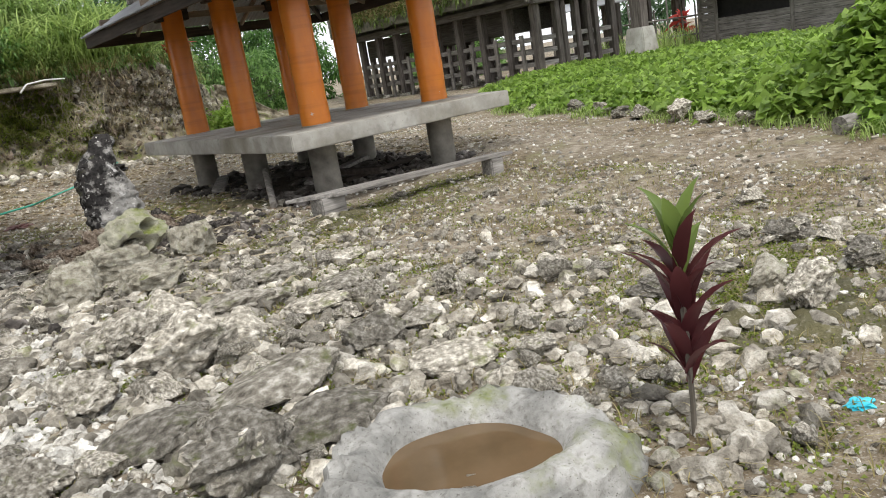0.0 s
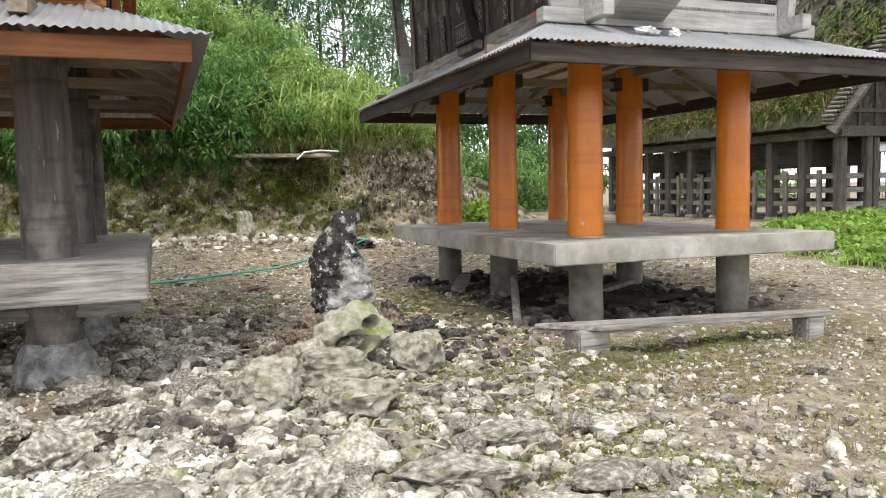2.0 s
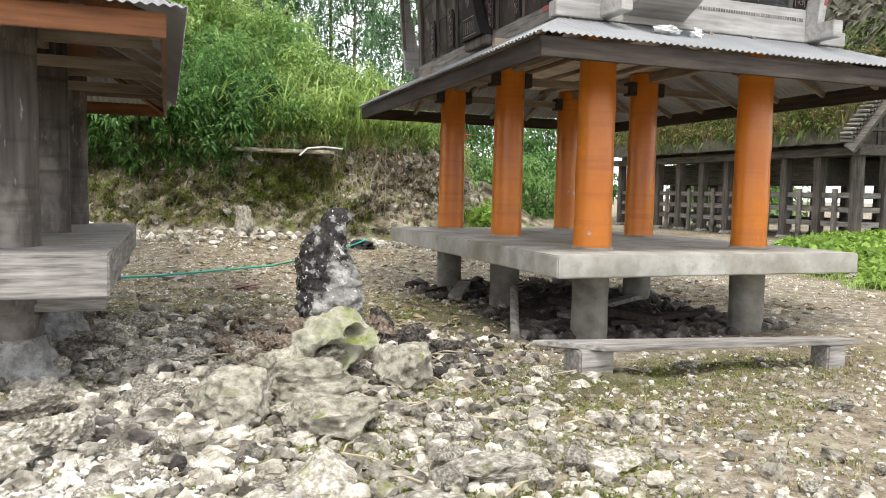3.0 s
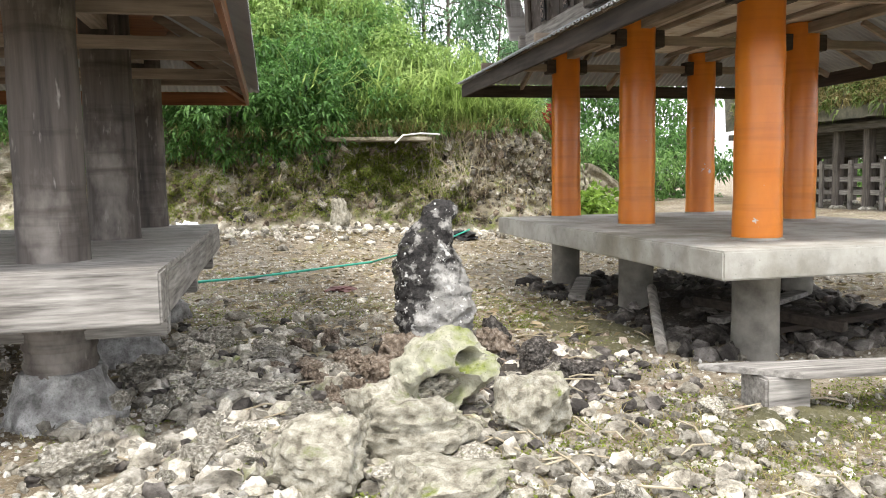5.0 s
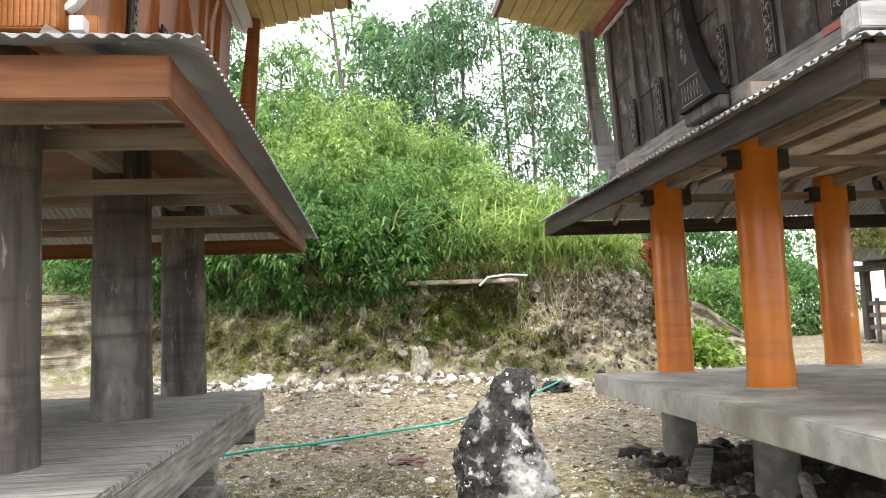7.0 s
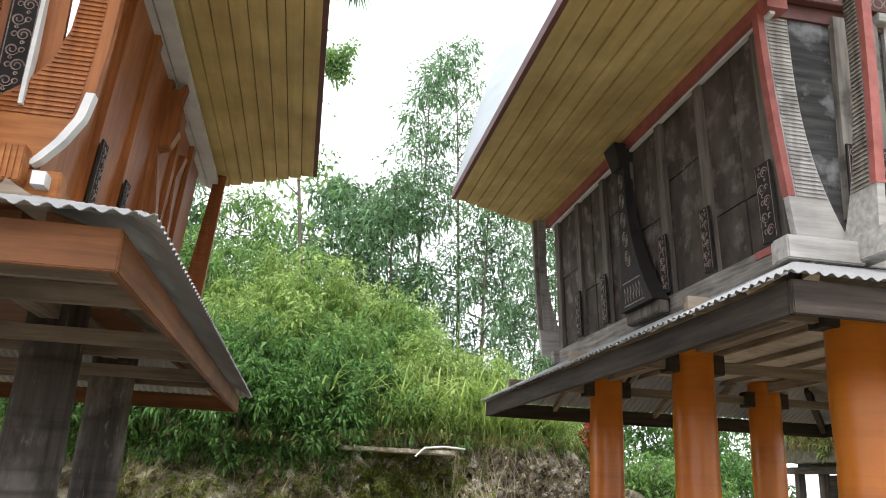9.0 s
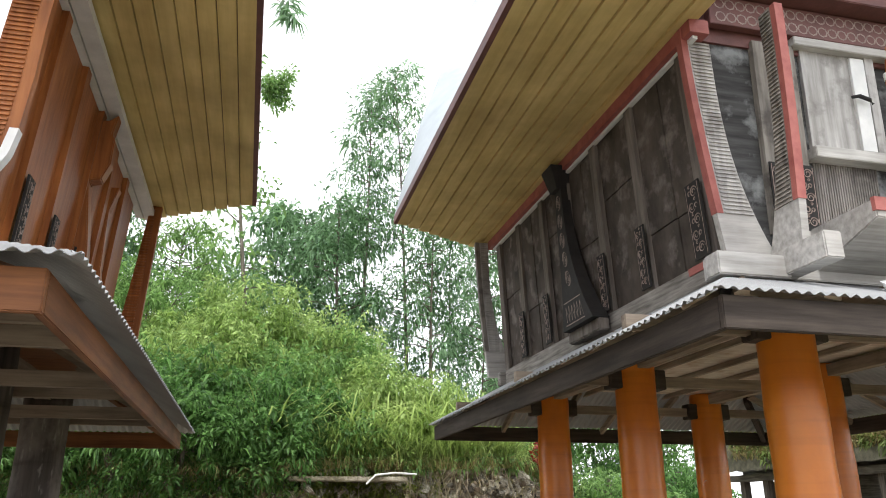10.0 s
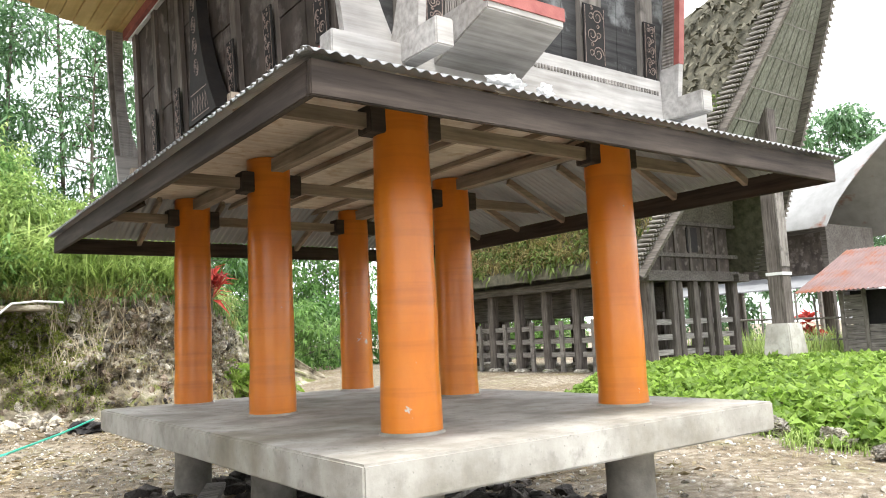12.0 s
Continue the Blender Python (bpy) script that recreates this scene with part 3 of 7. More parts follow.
def barn_roof(barn, x0, x1, y0, y1, bx0, bx1, by0, by1, zw, ze, soffit, skin, trim):
    """Upper roof: eave soffits of lapped boards, the maroon edge, and the saddle skin with its prows."""
    for sx, ex, wx in ((-1, x0, bx0), (1, x1, bx1)):
        n = 9
        for k in range(n):
            a, b = k / n, (k + 0.95) / n
            xa, xb = ex + (wx - ex) * a, ex + (wx - ex) * b
            za, zb = ze + (zw - ze) * a, ze + (zw - ze) * b
            ya, yb = 0.55 * a, 0.55 * b
            lap, drop = 0.0, 0.018
            part("soffit_board", hull(B(), [(xa, y0 - ya, za - drop), (xb, y0 - yb, zb - lap), (xb, y1 + yb, zb - lap), (xa, y1 + ya, za - drop)],
                                      [(xa, y0 - ya, za + 0.02), (xb, y0 - yb, zb + 0.008), (xb, y1 + yb, zb + 0.008), (xa, y1 + ya, za + 0.02)]), soffit, barn)
        part("soffit_backing", hull(B(), [(ex, y0 - 0.01, ze + 0.024), (wx, y0 - 0.55, zw + 0.024), (wx, y1 + 0.55, zw + 0.024), (ex, y1 + 0.01, ze + 0.024)], [(ex, y0 - 0.01, ze + 0.04), (wx, y0 - 0.55, zw + 0.04), (wx, y1 + 0.55, zw + 0.04), (ex, y1 + 0.01, ze + 0.04)]), MAROON, barn)
        part("eave_trim", box(B(), min(ex, ex + sx * 0.04), y0 - 0.02, ze - 0.015, max(ex, ex + sx * 0.04), y1 + 0.02, ze + 0.07), trim, barn, "maroon painted eave edge")
    part("roof_skin", roof_skin(B(), x0 - 0.02, x1 + 0.02, y0 - 0.1, y1 + 0.1, ze + 0.07, 2.4, 7.4), skin, barn, "weathered zinc saddle roof", smooth=True)


def pillar_mesh(x, y, z0, z1, r, material, name="pillar", parent=None, label=""):
    rnd = random.Random(int(x * 100) + int(y * 10))
    prof = [(z0 + (z1 - z0) * k / 12, r * (1 + 0.035 * math.sin(k * 1.7 + x) * rnd.uniform(0.2, 1) - 0.06 * k / 12)) for k in range(13)]
    return part(name, lathe(B(), x, y, prof, 40), material, parent, label, smooth=True)


def carved_panel(barn, a, u, v, w, h, thick=0.02, name="carved_panel", parent=None):
    """A black board with raised pale scrollwork: corner a, unit vectors u (across) and v (up)."""
    a, u, v = Vector(a), Vector(u), Vector(v)
    n = u.cross(v).normalized()
    board = part(name, hull(B(), [a, a + u * w, a + u * w + v * h, a + v * h], [p + n * thick for p in (a, a + u * w, a + u * w + v * h, a + v * h)]), CARVED, parent or barn, "black panel carved with pale scrolls")
    bm = B()
    f = n * (thick + 0.002)

    def ring(c, r, r2, turns=1.0, steps=14, w0=0.006):
        prev = None
        for k in range(steps + 1):
            ang = 2 * math.pi * turns * k / steps
            rad = r + (r2 - r) * k / steps
            d = u * math.cos(ang) + v * math.sin(ang)
            cur = (bm.verts.new(c + d * (rad - w0) + f), bm.verts.new(c + d * (rad + w0) + f + n * 0.003))
            if prev:
                bm.faces.new((prev[0], prev[1], cur[1], cur[0]))
            prev = cur
    cells = max(2, round(h / (w * 0.62)))
    step = h * 0.92 / cells
    for k in range(cells):
        side = -1 if k % 2 else 1
        c = a + u * (w * (0.5 + 0.13 * side)) + v * (h * 0.04 + step * (k + 0.5))
        r = min(w * 0.3, step * 0.42)
        ring(c, r, r * 0.25, 1.6 * side, 20, 0.0035)
        ring(c - u * side * w * 0.3, r * 0.42, r * 0.3, 1.0, 10, 0.003)
        ring(c - u * side * w * 0.27 + v * step * 0.48, r * 0.3, r * 0.12, -1.2 * side, 9, 0.003)
    m = 0.012
    for p, q in ((a + u * m + v * m, a + u * m + v * (h - m)), (a + u * (w - m) + v * m, a + u * (w - m) + v * (h - m))):
        s = u * 0.003
        bm.faces.new([bm.verts.new(t + f) for t in (p - s, p + s, q + s, q - s)])
    part("carving", bm, CARVE_LINE, board)
    return board


WALL_POSTS = [1.38, 2.03, 2.62, 3.25, 3.93]
POSTWOOD = wood("dull_brown_post_wood", (0.09, 0.076, 0.064), (0.24, 0.21, 0.185), ALONG_Z, vary=0.2)


def rice_barn():
    barn = thing("rice_barn", "raised rice barn with orange round pillars on a concrete slab", "rice barn", (0, 0, 0))
    part("platform", box(B(), 0, 0, 0.70, 3.37, 5.1, 0.90), CONCRETE, barn, "rough grey concrete slab", bevel=0.012)
    for x in (0.80, 2.70):
        for y in (0.79, 2.80, 4.74):
            lathe_p = [(-0.15, 0.185), (0.35, 0.175), (0.71, 0.18)]
            part("footing", lathe(B(), x - 0.02, y - 0.03, lathe_p, 32), STUMP, barn, "round concrete stump", smooth=True)
            pillar_mesh(x, y, 0.895, 2.98, 0.185, ORANGE, parent=barn, label="orange painted round pillar")
            part("corbel", box(B(), x - 0.26, y - 0.08, 2.70, x + 0.26, y + 0.08, 2.868), DARKWOOD_X, barn, "dark beam end through the pillar top", bevel=0.006)
            part("mortar_ring", lathe(B(), x, y, [(0.895, 0.205), (0.915, 0.195), (0.92, 0.18)], 32), CONCRETE, barn, smooth=True)
    # floor frame over the pillars
    for x in (0.80, 2.70):
        part("beam", box(B(), x - 0.05, 0.45, 2.86, x + 0.05, 4.8, 2.965), RAFTER_Y, barn)
    for y in (0.79, 2.80, 4.74):
        part("cross_beam", box(B(), -0.3, y - 0.03, 2.73, 3.9, y + 0.03, 2.82), RAFTER_X, barn)
    for k in range(3):
        x = 1.25 + 0.5 * k
        part("joist", box(B(), x - 0.02, 0.35, 2.94, x + 0.02, 4.9, 2.985), RAFTER_Y, barn)
    for k in range(4):
        part("ceiling_board", box(B(), 0.3, 0.5 + 1.08 * k, 2.987, 3.07, 0.5 + 1.08 * k + 1.074, 3.0), PLY, barn, "pale bare plywood sheet")
    X0, X1, Y0, Y1, Z = -0.37, 3.98, -0.31, 5.49, 2.66
    bx0, bx1, by0, by1 = 0.28, 3.2, 0.56, 4.66
    skirt_roof(barn, X0, X1, Y0, Y1, Z, bx0, bx1, by0, by1, 3.03, DARKWOOD_X, DARKWOOD_Y, ZINC)
    for y in (0.4, 1.1, 1.8, 2.5, 3.2, 3.9, 4.6):
        for xa, xb in ((X0 + 0.04, bx0), (X1 - 0.04, bx1)):
            part("rafter", beam(B(), (xa, y, Z - 0.05), (xb, y, 2.96), 0.04, 0.06), RAFTER_X, barn)
    for x in (0.45, 1.1, 1.7, 2.3, 2.95):
        for ya, yb in ((Y0 + 0.04, by0), (Y1 - 0.04, by1)):
            part("rafter", beam(B(), (x, ya, Z - 0.05), (x, yb, 2.96), 0.04, 0.06), RAFTER_Y, barn)
    # sills
    s0 = 3.0
    part("sill", box(B(), bx0 - 0.12, by0 - 0.05, s0, bx1 + 0.12, by0 + 0.05, s0 + 0.14), PALE_X, barn, "pale weathered sill", bevel=0.006)
    part("sill", box(B(), bx0 - 0.12, by1 - 0.05, s0, bx1 + 0.12, by1 + 0.05, s0 + 0.14), GREYWOOD_X, barn, bevel=0.006)
    for x in (bx0, bx1):
        part("sill", box(B(), x - 0.06, by0 + 0.05, s0, x + 0.06, by1 - 0.05, s0 + 0.16), GREYWOOD_Y, barn, "grey weathered sill", bevel=0.006)
    z0, z1, fl = s0 + 0.14, 4.62, 0.07
    f = lambda z: flared(bx0, bx1, by0, by1, z0, z1, fl, z)
    a, b = f(z0), f(z1)
    # side and back boards between posts
    def wall_side(x_low, x_high, sgn):
        """Broad smoked boards, some in two lengths, between narrow grey posts; upright studs against the corners."""
        at = lambda z: x_low + (x_high - x_low) * (z - z0) / (z1 - z0)

        def plate(name, y0, y1, za, zb, back, front, mat):
            ring = lambda z: [(at(z) + sgn * front, y0, z), (at(z) + sgn * front, y1, z), (at(z) + sgn * back, y1, z), (at(z) + sgn * back, y0, z)]
            part(name, hull(B(), ring(za), ring(zb)), mat, barn)
        cuts = [by0] + WALL_POSTS + [by1]
        for k, (y0, y1) in enumerate(zip(cuts, cuts[1:])):
            mid = (y0 + y1) / 2
            joint = z0 + (0.42, 0.95, 0.7, 1.05, 0.5, 0.8)[k % 6]
            for ya, yb, d in ((y0, mid - 0.003, 0.0), (mid + 0.003, y1, 0.008 * (-1) ** k)):
                plate("wall_board", ya, yb, z0, joint - 0.004, -0.03, d, PANEL)
                plate("wall_board", ya, yb, joint + 0.004, z1, -0.03, d + 0.004, PANEL)
        for y in WALL_POSTS:
            plate("wall_post", y - 0.05, y + 0.05, z0, z1, 0.0, 0.04, POSTWOOD)
        for y in (by0 + 0.06, by1 - 0.06):
            plate("wall_post", y - 0.06, y + 0.06, z0, z1, 0.0, 0.035, POSTWOOD)
    wall_side(a[0], b[0], -1)
    wall_side(a[1], b[1], 1)
    for k in range(5):
        xa, xb = bx0 + (bx1 - bx0) * k / 5, bx0 + (bx1 - bx0) * (k + 1) / 5 - 0.004
        for yl, yh, s, mat in ((a[2], b[2], -1, PANEL_F), (a[3], b[3], 1, PANEL)):
            part("wall_board", hull(B(), [(xa, yl, z0), (xb, yl, z0), (xb, yl - s * 0.03, z0), (xa, yl - s * 0.03, z0)], [(xa, yh, z1), (xb, yh, z1), (xb, yh - s * 0.03, z1), (xa, yh - s * 0.03, z1)]), mat, barn)
    part("top_plate", box(B(), b[0] - 0.08, b[2] - 0.1, z1, b[0] + 0.06, b[3] + 0.1, z1 + 0.1), RED, barn, "red painted wall plate")
    part("top_plate", box(B(), b[1] - 0.06, b[2] - 0.1, z1, b[1] + 0.04, b[3] + 0.1, z1 + 0.1), RED, barn, "red painted wall plate")
    part("attic_board", box(B(), b[0] + 0.06, b[2] - 0.02, z1, b[1] - 0.06, b[2] + 0.04, z1 + 1.1), MAROON, barn, "carved maroon gable band")
    part("attic_board", box(B(), b[0] + 0.06, b[3] - 0.04, z1, b[1] - 0.06, b[3] + 0.02, z1 + 1.1), MAROON, barn)
    barn_roof(barn, -1.0, 4.37, -0.05, 4.6, b[0], b[1], by0, by1, z1 + 0.1, 4.78, YELLOW, ZINC_TOP, MAROON)
    return barn, f, z0, z1


RIGHT_BARN, BODY, BZ0, BZ1 = rice_barn()


def timber_barn():
    barn = thing("rice_barn", "raised rice barn of orange oiled wood on dark timber pillars", "rice barn", (-5.1, 1.9, 0))
    inv = Matrix.Translation((5.1, -1.9, 0))

    def p(*args, **kw):
        ob = part(*args, **kw)
        ob.matrix_parent_inverse = inv
        return ob
    for k in range(7):
        y0 = -0.42 + 4.58 * k / 7
        p("plank", box(B(), -6.75, y0 + 0.3 if k == 0 else y0, 0.925, -3.46, y0 + 4.58 / 7 - 0.006, 0.965), GREYWOOD_X, barn, bevel=0.004)
    p("edge_beam", box(B(), -6.75, -0.42, 0.69, -3.45, -0.12, 0.967), GREYWOOD_X, barn, "thick grey edge timber with knots", bevel=0.012)
    p("edge_beam", box(B(), -3.62, -0.12, 0.70, -3.45, 4.16, 0.923), GREYWOOD_Y, barn, "thick grey edge timber", bevel=0.01)
    p("edge_beam", box(B(), -6.75, -0.12, 0.70, -6.58, 4.16, 0.923), GREYWOOD_Y, barn, bevel=0.01)
    for y in (0.38, 2.22, 4.0):
        p("bearer", box(B(), -6.7, y - 0.07, 0.5, -3.52, y + 0.07, 0.70), GREYWOOD_X, barn, bevel=0.008)
    for x in (-4.15, -6.05):
        for y in (0.42, 2.25, 4.02 if x > -5 else 4.02):
            ob = pillar_mesh(x, y, 0.3, 2.86, 0.2, PILLAR, parent=barn, label="dark weathered round timber pillar")
            ob.matrix_parent_inverse = inv
            bm = lathe(B(), x, y, [(-0.1, 0.36), (0.0, 0.355), (0.06, 0.34), (0.12, 0.315), (0.18, 0.29), (0.24, 0.265), (0.29, 0.245), (0.32, 0.225)], 44)
            for v in bm.verts:
                q = Vector((v.co.x, v.co.y, v.co.z)) * 5
                k = 1 + 0.2 * noise.fractal(q, 0.9, 2.0, 3) + 0.1 * noise.fractal(q * 5, 0.8, 2.0, 4)
                v.co.x, v.co.y = x + (v.co.x - x) * k, y + (v.co.y - y) * k
            p("base_stone", bm, CUTSTONE, barn, "pecked grey stone base", smooth=True)
            for z in (0.36, 0.47, 0.58):
                p("bark_ring", lathe(B(), x, y, [(z - 0.025, 0.203), (z - 0.01, 0.211), (z + 0.01, 0.211), (z + 0.025, 0.203)], 32), PILLAR, barn, smooth=True)
    for x in (-4.15, -6.05):
        p("beam", box(B(), x - 0.06, -0.5, 2.62, x + 0.06, 4.9, 2.78), RAFTER_Y, barn)
    for y in (0.42, 2.25, 4.02):
        for s in (-0.26, 0.26):
            p("cross_beam", box(B(), -6.95, y + s - 0.025, 2.46, -3.2, y + s + 0.025, 2.56), RAFTER_X, barn)
    X0, X1, Y0, Y1, Z = -7.1, -3.1, -0.69, 4.92, 2.475
    bx0, bx1, by0, by1 = -6.42, -3.78, 0.35, 4.0
    kids = set(barn.children)
    skirt_roof(barn, X0, X1, Y0, Y1, Z, bx0, bx1, by0, by1, 2.88, FASCIA_X, FASCIA_Y, ZINC, 0.15, 0.12)
    for y in (0.0, 0.8, 1.6, 2.4, 3.2, 4.0, 4.6):
        part("rafter", beam(B(), (X1 - 0.04, y, Z - 0.05), (bx1, y, 2.8), 0.045, 0.07), RAFTER_X, barn)
        part("rafter", beam(B(), (X0 + 0.04, y, Z - 0.05), (bx0, y, 2.8), 0.045, 0.07), DARKWOOD_X, barn)
    for k in range(4):
        part("ceiling_board", box(B(), -6.3, 0.45 + 0.9 * k, 2.84, -3.8, 0.45 + 0.9 * k + 0.89, 2.86), FASCIA_X, barn)
    s0 = 2.86
    for y in (by0, by1):
        part("sill", box(B(), bx0 - 0.12, y - 0.05, s0, bx1 + 0.12, y + 0.05, s0 + 0.14), ORANGEWOOD_X, barn, bevel=0.006)
    for x in (bx0, bx1):
        part("sill", box(B(), x - 0.06, by0 + 0.05, s0, x + 0.06, by1 - 0.05, s0 + 0.14), ORANGEWOOD_Y, barn, bevel=0.006)
    z0, z1, fl = s0 + 0.14, 4.5, 0.1
    n = 6
    for x, xh, s in ((bx1, bx1 + fl, 1), (bx0, bx0 - fl, -1)):
        for k in range(n):
            y0, y1 = by0 + (by1 - by0) * k / n, by0 + (by1 - by0) * (k + 1) / n - 0.004
            part("wall_board", hull(B(), [(x, y0, z0), (x, y1, z0), (x - s * 0.03, y1, z0), (x - s * 0.03, y0, z0)], [(xh, y0, z1), (xh, y1, z1), (xh - s * 0.03, y1, z1), (xh - s * 0.03, y0, z1)]), ORANGEWOOD_Z, barn)
            if k:
                part("wall_post", hull(B(), [(x + s * 0.04, y0 - 0.05, z0), (x + s * 0.04, y0 + 0.05, z0), (x, y0 + 0.05, z0), (x, y0 - 0.05, z0)], [(xh + s * 0.04, y0 - 0.05, z1), (xh + s * 0.04, y0 + 0.05, z1), (xh, y0 + 0.05, z1), (xh, y0 - 0.05, z1)]), ORANGEWOOD_Z, barn)
    for y, yh, s in ((by0, by0 - fl, -1), (by1, by1 + fl, 1)):
        for k in range(5):
            xa, xb = bx0 + (bx1 - bx0) * k / 5, bx0 + (bx1 - bx0) * (k + 1) / 5 - 0.004
            part("wall_board", hull(B(), [(xa, y, z0), (xb, y, z0), (xb, y - s * 0.03, z0), (xa, y - s * 0.03, z0)], [(xa, yh, z1), (xb, yh, z1), (xb, yh - s * 0.03, z1), (xa, yh - s * 0.03, z1)]), ORANGEWOOD_Z, barn)
    part("top_plate", box(B(), bx1 + fl - 0.02, by0 - 0.25, z1, bx1 + fl + 0.05, by1 + 0.35, z1 + 0.11), WHITEPAINT, barn, "white painted wall plate")
    part("top_plate", box(B(), bx0 - fl - 0.05, by0 - 0.25, z1, bx0 - fl + 0.02, by1 + 0.35, z1 + 0.11), WHITEPAINT, barn, "white painted wall plate")
    part("attic_board", box(B(), bx0 + 0.06, by0 - fl - 0.02, z1, bx1 - 0.06, by0 - fl + 0.04, z1 + 1.1), ORANGEWOOD_X, barn)
    part("attic_board", box(B(), bx0 + 0.06, by1 + fl - 0.04, z1, bx1 - 0.06, by1 + fl + 0.02, z1 + 1.1), ORANGEWOOD_X, barn)
    barn_roof(barn, -7.6, -2.58, -0.3, 4.1, bx0 - fl, bx1 + fl, by0, by1, z1 + 0.1, 4.66, YELLOW, ZINC_TOP, MAROON)
    for ob in barn.children:
        ob.matrix_parent_inverse = inv
    return barn


LEFT_BARN = timber_barn()


# ---- the old house beyond the yard ----
def old_house():
    x0, x1, y0, y1, zb = 13.6, 17.2, 9.2, 20.0, 0.33
    xc = 15.4
    h = thing("ancestral_house", "old black timber house on posts with overgrown saddle roof", "house", (xc, 14, zb))
    inv = Matrix.Translation((-xc, -14, -zb))

    def p(*args, **kw):
        ob = part(*args, **kw)
        ob.matrix_parent_inverse = inv
        return ob
    posts_y = [y0 + (y1 - y0) * k / 9 for k in range(10)]
    for x in (x0, xc - 0.6, xc + 0.6, x1):
        for k, y in enumerate(posts_y):
            if x in (x0, x1) or k in (0, 9) or k % 2:
                w = 0.12 if x in (x0, x1) else 0.1
                p("post", box(B(), x - w, y - w, zb, x + w, y + w, 2.62), HOUSEWOOD_Z, h, bevel=0.015)
                p("foot_stone", lathe(B(), x, y, [(0.1, 0.26), (zb + 0.04, 0.24), (zb + 0.1, 0.15)], 9), LIMESTONE, h)
    for z in (0.82, 1.2, 1.58):
        for x in (x0, x1):
            p("rail", box(B(), x - 0.04, y0, z - 0.07, x + 0.04, y1, z + 0.07), GREYWOOD_Y, h, "grey weathered rail")
        p("rail", box(B(), x0, y0 - 0.04, z - 0.07, x1, y0 + 0.04, z + 0.07), GREYWOOD_X, h, "grey weathered rail")
        p("rail", box(B(), x0, y1 - 0.04, z - 0.07, x1, y1 + 0.04, z + 0.07), GREYWOOD_X, h)
    for k in range(9):
        y = posts_y[k] + 0.6
        p("stake", box(B(), x0 - 0.11, y - 0.07, zb, x0 - 0.045, y + 0.07, 1.75), GREYWOOD_Z, h)
    for k in range(3):
        x = x0 + 0.9 * (k + 1)
        p("front_post", box(B(), x - 0.1, y0 - 0.14, zb, x + 0.1, y0 + 0.06, 2.62), HOUSEWOOD_Z, h, bevel=0.01)
    p("lower_loft", box(B(), x0 + 0.7, y0 + 1.6, 1.9, x1 - 0.4, y1 - 0.5, 2.6), HOUSEWOOD_X, h)
    p("floor_beam", box(B(), x0 - 0.35, y0 - 0.35, 2.6, x0 + 0.15, y1 + 0.3, 2.8), HOUSEWOOD_X, h)
    p("floor_beam", box(B(), x1 - 0.15, y0 - 0.35, 2.6, x1 + 0.35, y1 + 0.3, 2.8), HOUSEWOOD_X, h)
    p("floor_beam", box(B(), x0 - 0.4, y0 - 0.2, 2.62, x1 + 0.4, y0 + 0.1, 2.78), HOUSEWOOD_X, h)
    p("body_wall", box(B(), x0 - 0.05, y0 + 0.05, 2.78, x1 + 0.05, y1, 4.2), HOUSEWOOD_X, h)
    # carved front wall: panels between battens, then a gable
    for k in range(6):
        xa = x0 + 0.6 * k
        p("wall_panel", box(B(), xa + 0.05, y0 - 0.02, 2.86, xa + 0.55, y0 + 0.05, 4.15), PANEL, h)
        p("batten", box(B(), xa - 0.05, y0 - 0.06, 2.8, xa + 0.05, y0 + 0.05, 4.25), HOUSEWOOD_Z, h)
    for z in (2.84, 3.3, 4.15):
        p("batten", box(B(), x0 - 0.3, y0 - 0.09, z - 0.05, x1 + 0.3, y0 + 0.04, z + 0.05), HOUSEWOOD_X, h)
    p("window", box(B(), xc - 0.1, y0 - 0.05, 3.4, xc + 0.35, y0 - 0.02, 4.05), CARVED, h, "dark shuttered opening")
    p("gable", slab_poly(B(), [(x0 - 0.2, y0 - 0.1, 4.2), (x1 + 0.2, y0 - 0.1, 4.2), (xc, y0 - 1.6, 6.9)], (0, 0.08, 0.03)), HOUSEWOOD_X, h)
    # roof
    def point(u, w):
        """u: -1 front, 1 back; w: -1 yard side, 0 ridge, 1 far side."""
        k = 1 - abs(w)
        e = abs(u) ** 2.2
        y = 14.2 + u * (5.5 + 4.7 * k)
        return Vector((xc + w * 2.65, y, 2.88 + (5.6 + 3.4 * e) * k - 0.25 * math.sin(k * math.pi)))
    bm = B()
    nu, nw = 40, 24
    for thick in (0.0, 0.3):
        g = [[bm.verts.new(point(-1 + 2 * i / nu, -1 + 2 * j / nw) + Vector((0, 0, thick + 0.06 * noise.noise(Vector((i * 0.9, j * 0.8, thick * 9)))))) for j in range(nw + 1)] for i in range(nu + 1)]
        for i in range(nu):
            for j in range(nw):
                bm.faces.new((g[i][j], g[i][j + 1], g[i + 1][j + 1], g[i + 1][j]))
        if thick == 0:
            low = g
    for j in range(nw):
        for i in (0, nu):
            bm.faces.new((low[i][j], low[i][j + 1], g[i][j + 1], g[i][j]))
    for i in range(nu):
        for j in (0, nw):
            bm.faces.new((low[i][j], low[i + 1][j], g[i + 1][j], g[i][j]))
    roof = p("thatch_roof", bm, THATCH, h, "mossy old layered bamboo thatch", smooth=True)
